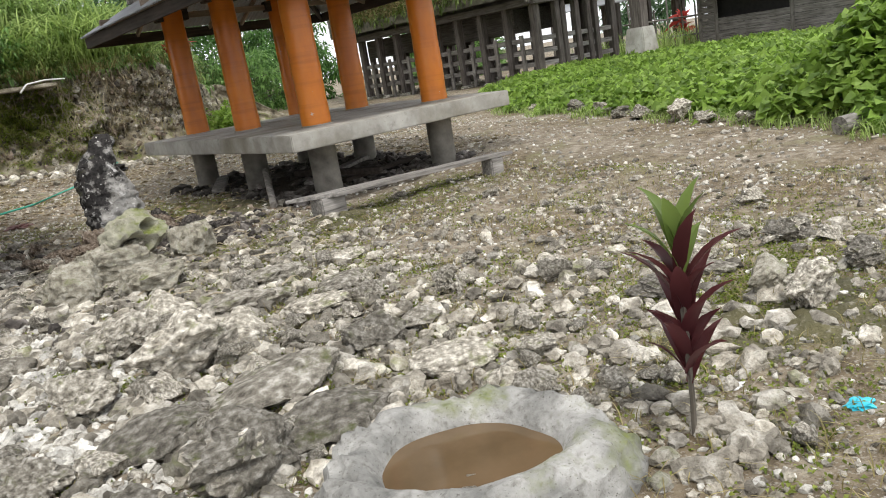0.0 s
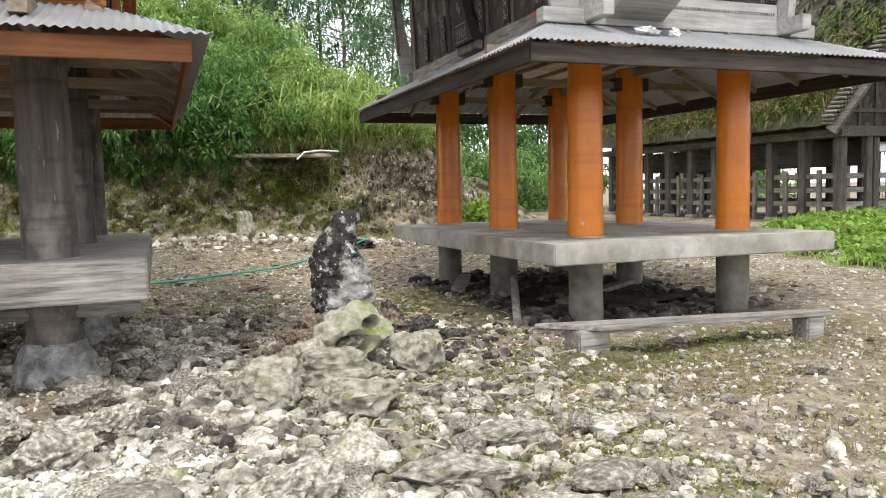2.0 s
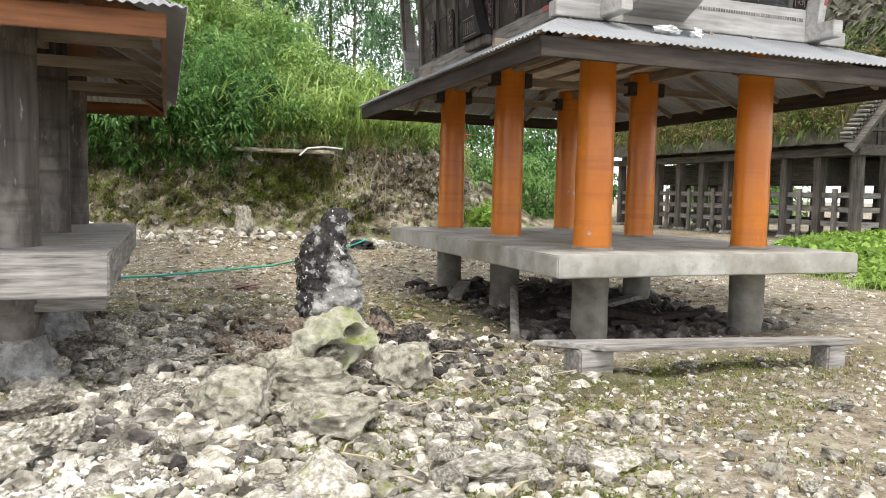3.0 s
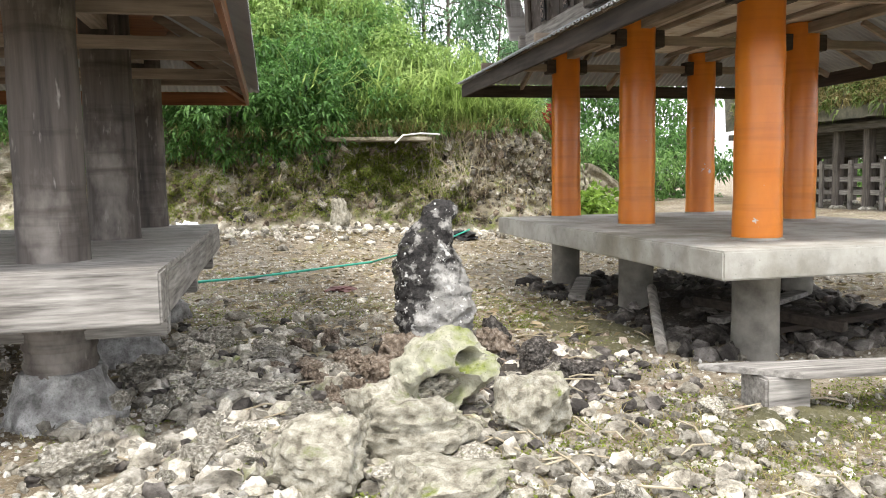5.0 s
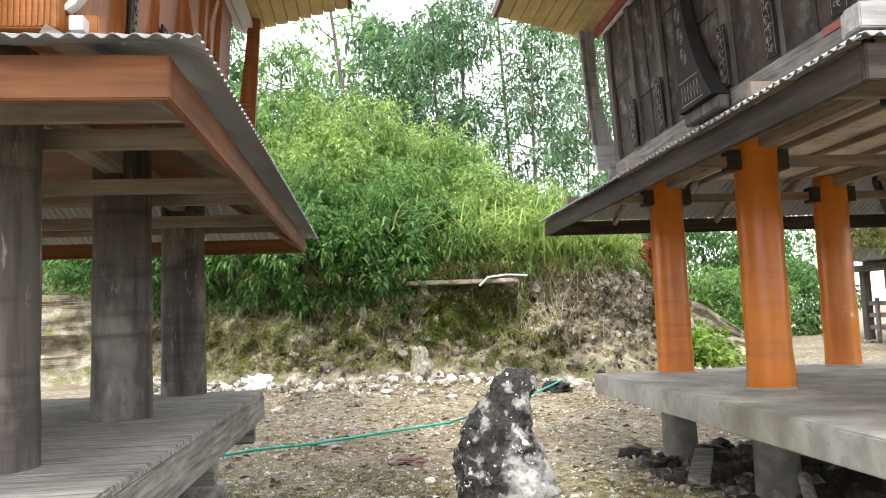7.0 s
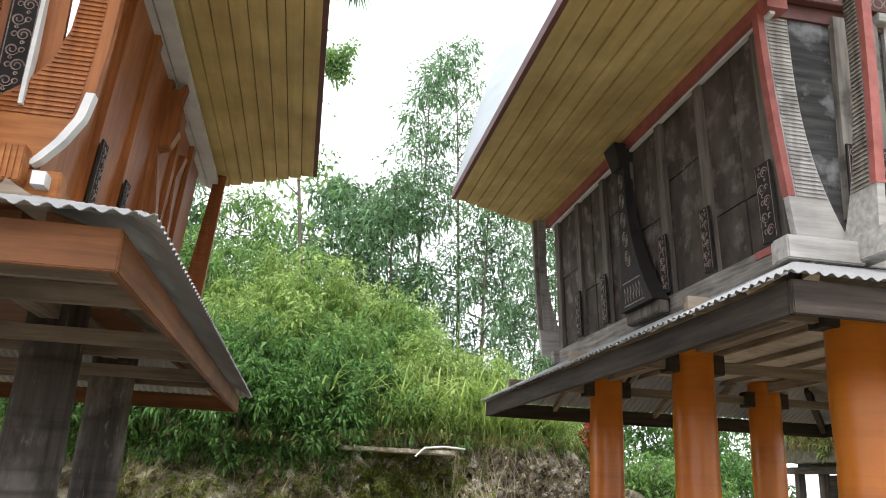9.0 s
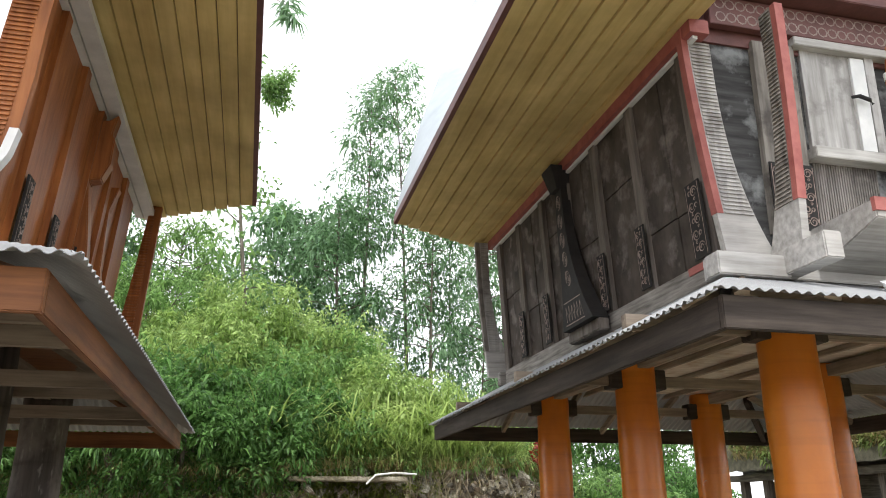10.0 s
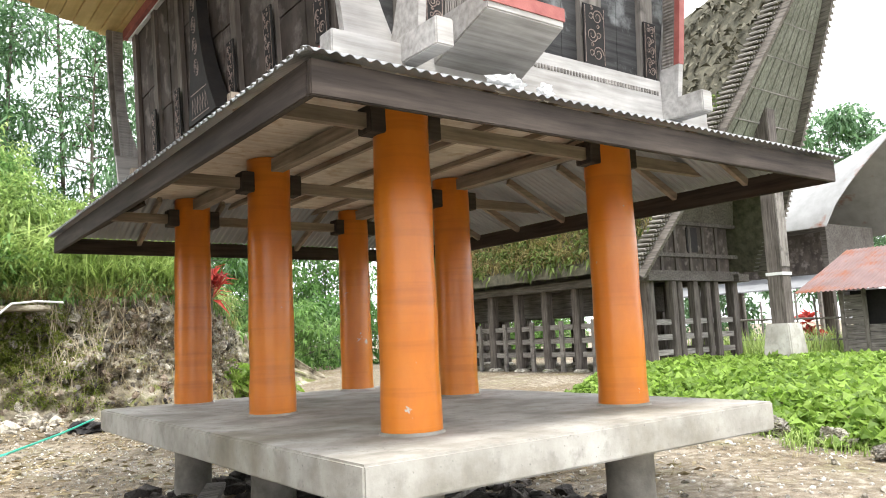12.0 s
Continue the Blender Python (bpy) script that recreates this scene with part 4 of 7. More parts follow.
    # verge bundles of bamboo, row by row up both edges of the front prow
    for s in (-1, 1):
        for k in range(78):
            w = s * (1 - (k + 0.5) / 78)
            a = point(-1, w) + Vector((s * 0.05, -0.06, 0.02))
            inward = Vector((0, 1, 0.05))
            for j in range(3):
                q = a + inward * (0.02 + 0.0 * j) + Vector((s * 0.05, -0.04, 0.09)) * (j - 0.5)
                p("bamboo", tube(B(), [q, q + inward * 0.34], [0.034, 0.034], 6), GREYWOOD_Y, h)
        if s > 0:
            for k in range(70):
                q = point(-1, 1 - (k + 0.5) / 70) + Vector((0.02, -0.05, 0.1))
                p("bamboo", tube(B(), [q, q + Vector((0.55, 0.12, -0.12))], [0.04, 0.035], 6), PALE_X, h)
        bm = B()
        for k in range(12):
            a, c = point(-1, s * (1 - k / 12)), point(-1, s * (1 - (k + 1) / 12))
            beam(bm, a + Vector((0, 0.02, -0.17)), c + Vector((0, 0.02, -0.17)), 0.09, 0.34, (0, 1, 0.3))
        bmesh.ops.remove_doubles(bm, verts=bm.verts[:], dist=0.06)
        p("barge_board", bm, HOUSEWOOD_X, h, "weathered barge board")
    # slatted underside of the prow and its ties
    for k in range(9):
        t = 0.3 + 0.62 * k / 8
        a, c = point(-1 + 0.03, -(1 - t)), point(-1 + 0.03, 1 - t)
        d = Vector((0, 0.0, -0.36))
        p("prow_tie", beam(B(), a + d, c + d, 0.07, 0.09), GREYWOOD_X, h)
    tl, tr = [], []
    for k in range(9):
        t = 0.3 + 0.65 * k / 8
        tl.append(point(-0.985, -(1 - t)) + Vector((0.05, 0.0, -0.27)))
        tr.append(point(-0.985, 1 - t) + Vector((-0.05, 0.0, -0.27)))
    for k in range(8):
        for j in range(7):
            f = lambda a, c, v: a + (c - a) * v
            q = [f(tl[k], tr[k], (j + 0.06) / 7), f(tl[k], tr[k], (j + 0.94) / 7), f(tl[k + 1], tr[k + 1], (j + 0.94) / 7), f(tl[k + 1], tr[k + 1], (j + 0.06) / 7)]
            p("prow_slat", slab_poly(B(), q, (0, 0.03, 0.02)), PROWSLAT, h)
    # tall carved post that carries the prow, on a stone base
    foot = (xc, 6.75)
    p("prow_post", box(B(), foot[0] - 0.19, foot[1] - 0.19, 1.4, foot[0] + 0.19, foot[1] + 0.19, 6.6), HOUSEWOOD_Z, h, "carved dark prow post", bevel=0.02)
    p("post_band", box(B(), foot[0] - 0.21, foot[1] - 0.21, 2.55, foot[0] + 0.21, foot[1] + 0.21, 2.62), WHITEPAINT, h)
    p("carved_face", box(B(), foot[0] - 0.2, foot[1] - 0.22, 2.75, foot[0] + 0.14, foot[1] - 0.185, 5.2), GREYWOOD_Z, h)
    p("post_base", hull(B(), [(foot[0] - 0.42, foot[1] - 0.42, 0.1), (foot[0] + 0.42, foot[1] - 0.42, 0.1), (foot[0] + 0.42, foot[1] + 0.42, 0.1), (foot[0] - 0.42, foot[1] + 0.42, 0.1)],
                        [(foot[0] - 0.29, foot[1] - 0.29, 1.42), (foot[0] + 0.29, foot[1] - 0.29, 1.42), (foot[0] + 0.29, foot[1] + 0.29, 1.42), (foot[0] - 0.29, foot[1] + 0.29, 1.42)]), CONCRETE, h, "tapered pale stone base", bevel=0.03)
    # ferns and grass on the yard slope
    rng = np.random.RandomState(5)
    def scatter(n, lo, hi):
        out = []
        for _ in range(n):
            q = point(rng.uniform(-0.96, 0.9), -rng.uniform(lo, hi))
            out.append((q.x, q.y, q.z + 0.28))
        return np.array(out)
    v, f = blades(scatter(6000, 0.72, 1.0), 0.42, 0.035, rng, 1.3)
    ob = new("roof_grass", raw_mesh("roof_grass", v, f, DRYGRASS))
    ob.parent, ob.matrix_parent_inverse = h, inv
    tagged(ob, "dry grass hanging on the thatch", kind="stuff")
    c = scatter(420, 0.55, 1.0)
    v, f = clumps(c, np.full(len(c), 0.22), 26, 0.2, 0.07, rng, 0.6)
    ob = new("roof_fern", raw_mesh("roof_fern", v, f, FERN))
    ob.parent, ob.matrix_parent_inverse = h, inv
    tagged(ob, "green ferns growing on the thatch", kind="stuff")
    c = scatter(3600, 0.02, 0.8)
    v, f = leaves(c + np.array([0, 0, 0.02]), rng.normal(size=(len(c), 3)) * 0.5 + np.array([-0.5, 0, -0.2]), 0.3, 0.12, rng)
    ob = new("thatch_litter", raw_mesh("thatch_litter", v, f, THATCH))
    ob.parent, ob.matrix_parent_inverse = h, inv
    tagged(ob, "loose mossy thatch shreds", kind="stuff")
    return h


OLD_HOUSE = old_house()


def second_house():
    h = thing("village_house", "timber house with plain zinc saddle roof behind the yard", "house", (28, 13.5, 0.3))
    inv = Matrix.Translation((-28, -13.5, -0.3))
    x0, x1, y0, y1 = 26.3, 30.0, 11.0, 19.0
    ps = [part("body_wall", box(B(), x0, y0, 2.9, x1, y1, 5.0), HOUSEWOOD_X, h)]
    for k in range(5):
        y = y0 + 0.1 + (y1 - y0 - 0.2) * k / 4
        for x in (x0 + 0.15, x1 - 0.15):
            ps.append(part("post", box(B(), x - 0.12, y - 0.12, 0.0, x + 0.12, y + 0.12, 2.92), HOUSEWOOD_Z, h))
    for k in range(4):
        ps.append(part("wall_panel", box(B(), x0 - 0.03, y0 + 0.2 + 1.95 * k, 3.2, x0, y0 + 1.9 + 1.95 * k, 4.7), PANEL, h))
    ps.append(part("porch_roof", slab_poly(B(), [(24.6, y0 - 0.6, 2.6), (24.6, y1, 2.6), (x0, y1, 3.1), (x0, y0 - 0.6, 3.1)], (0, 0, 0.05)), ZINC, h))
    for y in (y0 - 0.4, 14, y1 - 0.2):
        ps.append(part("porch_post", box(B(), 24.7, y, 0, 24.82, y + 0.12, 2.62), GREYWOOD_Z, h))
    ps.append(part("roof_skin", roof_skin(B(), 25.2, 31.0, 10.4, 19.5, 4.75, 2.2, 4.2, reach=2.2), OLDZINC, h, "grey zinc saddle roof", smooth=True))
    for o in ps:
        o.matrix_parent_inverse = inv
    return h


second_house()


def plank_hut():
    h = thing("plank_hut", "grey plank hut with rusty zinc roof beside the garden", "hut", (20.6, 3.5, 0.3))
    inv = Matrix.Translation((-20.6, -3.5, -0.3))
    ps = []
    x, y0, y1 = 19.2, -1.5, 7.2
    for k in range(9):
        z = 0.3 + 0.2 * k
        if k < 5:
            ps.append(part("plank", box(B(), x, y0, z, x + 0.04, y1, z + 0.19), GREYWOOD_Y, h))
        elif k < 9:
            for a, b in ((y0, 1.0), (2.2, 4.1), (6.6, y1)):
                ps.append(part("plank", box(B(), x, a, z, x + 0.04, b, z + 0.19), GREYWOOD_Y, h))
    for k in range(10):
        z = 0.3 + 0.2 * k
        ps.append(part("plank", box(B(), x + 0.05, y1 - 0.03, z, 22, y1 + 0.01, z + 0.19), GREYWOOD_X, h))
    for y in (y0, 1.0, 2.2, 4.1, 6.6, y1):
        ps.append(part("stud", box(B(), x - 0.03, y - 0.06, 0.2, x - 0.001, y + 0.06, 2.3), GREYWOOD_Z, h))
    # black solid added to stand for the unlit inside of the hut
    ps.append(part("dark_room", box(B(), x + 0.3, y0 + 0.1, 0.3, 22, y1 - 0.1, 2.2), CARVED, h))
    ps.append(part("roof_sheet", corrugated(B(), (18.3, y0 - 0.5, 2.2), (18.3, y1 + 0.8, 2.2), (3.2, 0, 1.3), 0, 0, 1.3, pitch=0.12, wave=0.02), RUSTZINC, h, "rusty corrugated zinc roof"))
    for o in ps:
        o.matrix_parent_inverse = inv
    for k in range(6):
        yy = 7.6 + 0.55 * k
        post = solo("fence_stake", tube(B(), [(19.6 + 0.1 * (k % 2), yy, 0.2), (19.65, yy + 0.05, 1.9 + 0.2 * (k % 3))], [0.035, 0.03], 8), GREYWOOD_Z, "thin grey wooden fence stake beside the hut", "fence stake", group="fence stakes by the hut")
    for z in (0.9, 1.5):
        solo("fence_rail", tube(B(), [(19.62, 7.4, z), (19.62, 10.6, z + 0.05)], [0.03, 0.03], 8), GREYWOOD_Y, "thin weathered fence rail on the stakes", "fence rail")


plank_hut()


# ---- plants ----
def foliage(name, verts, faces, mat, label, category, kind="", parent=None, group=""):
    ob = new(name, raw_mesh(name, verts, faces, mat))
    if parent:
        ob.parent = parent
        return tagged(ob, label, kind=kind)
    return tagged(ob, label, category, group, kind)


def hill_points(n, xa, xb, da, db, rng):
    x, d = rng.uniform(xa, xb, n), rng.uniform(da, db, n)
    y = bank_line(x) + d
    return np.stack([x, y, hillside_z(x, y)], 1)


def bush(x, d, r, h, mat, seed, leaf=(0.17, 0.06), n=85, per=80):
    rng = np.random.RandomState(seed)
    y = float(bank_line(np.array(x))) + d
    z = float(hillside_z(np.array(x), np.array(y))) - (0.15 if d < 1.3 else 0.0)
    c = rng.normal(size=(n, 3))
    c /= np.linalg.norm(c, axis=1, keepdims=True)
    c *= rng.uniform(0.35, 1.18, (n, 1)) * np.array([r, r * 0.8, h * 0.5])
    c += np.array([x, y, z + h * 0.42])
    t = thing("bush", "dense leafy green bush on the hillside above the bank", "bush", (x, y, z - 0.2), group="hillside bushes")
    v, f = clumps(c, rng.uniform(0.14, 0.46, n), per, leaf[0], leaf[1], rng, 0.4)
    # young shoots that stand out of the crown, with leaves along them
    top = c[rng.randint(0, n, 40)]
    way = rng.normal(size=(40, 3)) * np.array([0.5, 0.5, 0.3]) + np.array([0, -0.15, 0.9])
    u = np.tile(np.linspace(0.2, 1.0, 16), 40)[:, None]
    at = np.repeat(top, 16, 0) + np.repeat(way, 16, 0) * u * 0.62
    v, f = join((v, f), leaves(at, np.repeat(way, 16, 0) * 0.4 + rng.normal(size=(640, 3)) * 0.7, leaf[0] * 1.15, leaf[1], rng, 0.45))
    ob = foliage("crown", v - np.array([x, y, z - 0.2]), f, mat, "", "", parent=t)
    bm = B()
    for k in range(5):
        a = rng.uniform(0, 6.28)
        tube(bm, [(0, 0, -0.1), (math.cos(a) * r * 0.25, math.sin(a) * r * 0.2, h * 0.35), (math.cos(a) * r * 0.5, math.sin(a) * r * 0.4, h * 0.7)], [0.04, 0.03, 0.01], 6)
    part("stem", bm, BARK, t)


def hillside_plants():
    rng = np.random.RandomState(7)
    spots = [(-8.2, 0.5, 1.6, 2.2, LEAF_DARK), (-6.6, 0.2, 1.3, 2.2, LEAF_DARK), (-5.1, 0.3, 1.3, 2.5, LEAF_DARK), (-3.8, 0.3, 1.3, 2.7, LEAF_DARK), (-2.4, 0.5, 1.2, 2.7, LEAF_DARK), (-1.2, 0.8, 1.1, 2.4, LEAF_DARK),
             (-6.0, 2.6, 1.8, 2.8, LEAF_MID), (-3.9, 3.0, 1.7, 2.6, LEAF_LIGHT), (-2.0, 2.4, 1.5, 2.4, LEAF_MID), (-0.4, 1.6, 1.1, 2.0, LEAF_LIGHT), (0.7, 2.2, 1.4, 2.6, LEAF_LIGHT), (2.0, 2.6, 1.4, 2.3, LEAF_LIGHT), (-2.8, 4.6, 2.0, 2.0, LEAF_LIGHT), (-0.8, 4.4, 1.8, 1.8, LEAF_LIGHT), (-5.6, 5.0, 2.2, 2.4, LEAF_MID),
             (3.5, 3.0, 1.4, 1.9, LEAF_LIGHT), (0.2, 3.4, 1.5, 2.6, LEAF_MID), (-9.8, 2.0, 2.0, 3.0, LEAF_MID), (-12.5, 2.5, 2.4, 3.4, LEAF_DARK), (-8.4, 4.4, 2.2, 2.8, LEAF_LIGHT), (5.2, 4.5, 1.4, 1.4, LEAF_MID), (0.9, 1.0, 0.9, 1.3, LEAF_LIGHT), (2.3, 1.4, 0.9, 1.2, LEAF_LIGHT), (3.6, 1.5, 0.9, 1.1, LEAF_MID), (-0.2, 0.9, 0.8, 1.4, LEAF_MID)]
    for k, (x, d, r, h, mat) in enumerate(spots):
        bush(x, d, r, h, mat, 100 + k)
    p = np.concatenate([hill_points(1900, -1.2, 3.8, 0.3, 3.2, rng), hill_points(1500, -9, 3, 3.0, 7, rng)])
    v, f = blades(np.repeat(p, 6, 0) + rng.normal(size=(len(p) * 6, 3)) * np.array([0.1, 0.1, 0.02]), 1.15, 0.03, rng, 0.8)
    foliage("hillside_grass", v, f, GRASS, "tall arching green grass on the hillside", "grass", "stuff")
    p = hill_points(170, -2.4, 3.6, 0.5, 3.4, rng)
    v, f = blades(np.repeat(p, 9, 0) + np.array([0, 0, 0.3]), 1.9, 0.05, rng, 1.0)
    foliage("reeds", v, f, GRASS, "long arching reed leaves on the hillside", "reeds", "stuff")
    p = hill_points(1000, -0.9, 6.2, 0.3, 2.4, rng)
    v, f = blades(p, 0.85, 0.024, rng, 1.1)
    foliage("bank_top_grass", v, f, GRASS, "short green grass along the top of the bank", "grass", "stuff")
    p = hill_points(1800, -9, 6.2, -0.05, 0.35, rng)
    v, f = blades(p, 0.55, 0.014, rng, 1.9)
    foliage("dry_grass", v, f, DRYGRASS, "dry straw hanging over the bank's edge", "dry grass", "stuff")
    p = hill_points(70, -1.5, 5.8, 0.1, 0.5, rng)
    v, f = clumps(p + np.array([0, 0, 0.1]), np.full(len(p), 0.26), 40, 0.13, 0.05, rng, 0.8)
    foliage("edge_plants", v, f, LEAF_MID, "leafy plants along the edge of the bank", "plants", "stuff")
    p = hill_points(260, -1.0, 6.2, 0.15, 2.0, rng)
    v, f = clumps(p + np.array([0, 0, 0.2]) + rng.uniform(0, 0.5, (len(p), 1)) * np.array([0, 0, 1]), rng.uniform(0.14, 0.36, len(p)), 36, 0.12, 0.045, rng, 0.8)
    foliage("low_weeds", v, f, LEAF_LIGHT, "light green leafy weeds on top of the bank", "weeds", "stuff")
    p = hill_points(900, -16, 7, 0.2, 7, rng)
    v, f = clumps(p + np.array([0, 0, 0.15]), np.full(len(p), 0.3), 34, 0.16, 0.06, rng)
    foliage("undergrowth", v, f, LEAF_MID, "low leafy undergrowth on the hillside", "undergrowth", "stuff")


hillside_plants()


def tree(x, y, z, height, spread, seed, mat, clumps_n=70, per=46, leaf=(0.3, 0.1), start=0.35, trunks=1, rise=0.5, label="slender tree with loose green foliage behind the hill", r0=0.09, size=0.75):
    rng = np.random.RandomState(seed)
    t = thing("tree", label, "tree", (x, y, z), group="trees behind the hill")
    bm, ends = B(), []
    for k in range(trunks):
        bx, by = (rng.normal(size=2) * 0.5 * (trunks > 1)).tolist()
        lean = rng.normal(size=2) * 0.05 * height
        pts, rad = [], []
        for i in range(9):
            u = i / 8
            pts.append((bx + lean[0] * u ** 1.5 + 0.12 * math.sin(3 * u + seed), by + lean[1] * u ** 1.5, -0.5 + (height * rng.uniform(0.97, 1.0) + 0.5) * u))
            rad.append(r0 * (1 - 0.85 * u) * (0.6 if trunks > 1 else 1))
        tube(bm, pts, rad, 8)
        m = clumps_n // trunks
        for i in range(m):
            u = start + (1 - start) * (i + rng.uniform()) / m
            q = Vector(pts[min(8, int(u * 8))]).lerp(Vector(pts[min(8, int(u * 8) + 1)]), (u * 8) % 1)
            a = rng.uniform(0, 6.283)
            l = spread * (0.35 + 0.65 * math.sin(math.pi * min(1, (u - start) / (1 - start) * 0.8 + 0.15))) * rng.uniform(0.35, 1.0)
            e = q + Vector((math.cos(a) * l, math.sin(a) * l, l * rise * rng.uniform(0.2, 1.0)))
            if i % 2 == 0:
                tube(bm, [q, q.lerp(e, 0.5) + Vector((0, 0, 0.08 * l)), e], [0.03, 0.02, 0.008], 5)
            ends.append(e)
    part("trunk", bm, BARK, t, smooth=True)
    c = np.array([tuple(e) for e in ends])
    v, f = clumps(c, rng.uniform(0.45, 1.0, len(c)) * size, per, leaf[0], leaf[1], rng, 0.5, 0.7)
    foliage("crown", v, f, mat, "", "", parent=t)
    return t


def woods():
    """The trees that stand against the sky."""
    spec = [(3.2, 24.5, 4.0, 15.2, 1.9, LEAF_TREE, 60, 46, (0.26, 0.07), 0.22, 2), (1.2, 24.0, 4.5, 14.8, 1.0, LEAF_TREE, 34, 40, (0.3, 0.07), 0.55, 1), (5.2, 24.5, 3.0, 11.5, 1.9, LEAF_TREE, 60, 46, (0.24, 0.06), 0.2, 3),
            (-1.3, 27.0, 5.0, 8.6, 3.2, LEAF_TREE, 80, 50, (0.34, 0.12), 0.4, 1), (-5.2, 24.0, 5.5, 5.8, 2.6, LEAF_MID, 70, 46, (0.24, 0.08), 0.25, 1), (-2.6, 20.5, 5.0, 12.5, 1.4, LEAF_MID, 26, 22, (0.3, 0.12), 0.35, 1),
            (-9.0, 24.0, 5.5, 8.0, 3.2, LEAF_TREE, 80, 46, (0.28, 0.1), 0.3, 1), (-14.0, 25.0, 5.0, 9.0, 3.6, LEAF_TREE, 80, 46, (0.3, 0.1), 0.3, 1), (7.5, 27.0, 1.5, 12.0, 2.4, LEAF_TREE, 70, 44, (0.28, 0.09), 0.25, 2),
            (10.5, 33.0, 0.0, 8.5, 3.2, LEAF_DARK, 80, 44, (0.32, 0.12), 0.2, 1), (14.5, 36.0, 0.0, 8.0, 3.0, LEAF_DARK, 70, 44, (0.34, 0.12), 0.25, 1), (19.5, 37.0, 0.0, 9.0, 3.5, LEAF_DARK, 80, 40, (0.36, 0.13), 0.3, 1),
            (44.0, 19.0, 0.0, 13.5, 4.2, LEAF_TREE, 90, 44, (0.45, 0.17), 0.3, 1), (52.0, 14.0, 0.0, 14.0, 5.0, LEAF_TREE, 90, 44, (0.5, 0.2), 0.3, 1), (38.0, 24.0, 0.0, 8.0, 3.5, LEAF_TREE, 70, 40, (0.4, 0.15), 0.2, 1), (26.0, 28.0, 0.0, 8.0, 3.5, LEAF_DARK, 70, 40, (0.36, 0.14), 0.2, 1), (33.0, 3.0, 0.0, 5.0, 2.8, LEAF_MID, 60, 40, (0.36, 0.14), 0.15, 1), (-22, 22, 4, 9, 4, LEAF_TREE, 80, 40, (0.34, 0.12), 0.25, 1)]
    spec += [(6.0, 27.0, 0.0, 3.6, 2.4, LEAF_MID, 60, 40, (0.26, 0.1), 0.1, 1), (9.2, 29.0, 0.0, 3.2, 2.6, LEAF_DARK, 60, 40, (0.3, 0.12), 0.1, 1), (12.0, 27.0, 0.0, 3.0, 2.4, LEAF_MID, 60, 40, (0.26, 0.1), 0.1, 1), (16.5, 30.0, 0.0, 3.4, 3.0, LEAF_DARK, 60, 40, (0.3, 0.12), 0.1, 1), (22.5, 24.0, 0.0, 3.6, 3.0, LEAF_MID, 60, 40, (0.3, 0.12), 0.1, 1)]
    spec += [(0.4, 24.0, 5.0, 8.2, 1.9, LEAF_TREE, 34, 40, (0.3, 0.09), 0.15, 1), (3.6, 22.5, 3.6, 8.6, 1.7, LEAF_TREE, 36, 40, (0.28, 0.08), 0.15, 1)]
    for k, (x, y, z, h, s, mat, n, per, leaf, start, trunks) in enumerate(spec):
        tree(x, y, z, h, s * 1.05, 300 + k, mat, int(n * (1.0 if k == 5 else 1.7)), int(per * (1.0 if k == 5 else 1.25)), leaf, start * 0.8, max(1, trunks - 1), size=0.85, rise=0.25)
    # hanging twig overhead and a round leafy clump on the sparse tree
    rng = np.random.RandomState(41)
    c = np.array([[-2.42, 19.0, 14.75]]) + rng.normal(size=(26, 3)) * np.array([0.22, 0.22, 0.26])
    v, f = clumps(c, np.full(26, 0.24), 70, 0.14, 0.06, rng)
    foliage("leaf_ball", v, f, LEAF_MID, "round dense leafy clump hanging in the sparse tree", "epiphyte")
    bm = B()
    t = thing("tree", "tall tree with drooping leaf sprays over the barns", "tree", (-4.5, 15.5, 4.0))
    tube(bm, [(-5.0, 1.5, -1.5), (-4.6, 1.2, 5.0), (-3.4, 0.4, 9.6), (-1.0, -0.6, 11.2), (1.2, -1.2, 11.0), (2.3, -1.5, 10.2)], [0.2, 0.15, 0.1, 0.06, 0.025, 0.01], 8)
    part("trunk", bm, BARK, t, smooth=True)
    c = np.array([[2.0 + 0.1 * k, -1.35 - 0.05 * k, 10.45 - 0.12 * k] for k in range(5)]) + rng.normal(size=(5, 3)) * 0.12
    w = rng.normal(size=(90, 3)) * np.array([0.8, 0.8, 0.4]) + np.array([0, 0, -0.5])
    v, f = leaves(np.repeat(c, 18, 0), w, 0.55, 0.06, rng, 0.4)
    foliage("crown", v, f, LEAF_TREE, "", "", parent=t)
    # the crimson shrub at the end of the bank
    x, y = 4.7, 15.2
    rng = np.random.RandomState(9)
    z = float(hillside_z(np.array(x), np.array(y)))
    t = thing("red_shrub", "shrub with crimson pointed leaves on the bank", "shrub", (x, y, z - 0.1))
    part("stem", tube(B(), [(0, 0, -0.1), (0.03, 0, 0.6)], [0.03, 0.02], 6), BARK, t)
    p = np.repeat(np.array([[0, 0, 0.25], [0.05, 0, 0.5], [0.02, 0.05, 0.75], [-0.15, 0, 0.45], [0.18, 0, 0.55]]), 24, 0)
    v, f = leaves(p, rng.normal(size=(len(p), 3)) * np.array([0.6, 0.6, 0.4]) + np.array([0, 0, 0.7]), 0.55, 0.09, rng)
    foliage("crown", v, f, REDLEAF, "", "", parent=t)
    # banana-like red plant beyond the old house
    t = thing("red_shrub", "shrub with crimson pointed leaves behind the house post", "shrub", (21.5, 9.4, 0.3))
    p = np.repeat(np.array([[0, 0, 0.3], [0.05, 0, 0.7], [0.02, 0.05, 1.1]]), 24, 0)
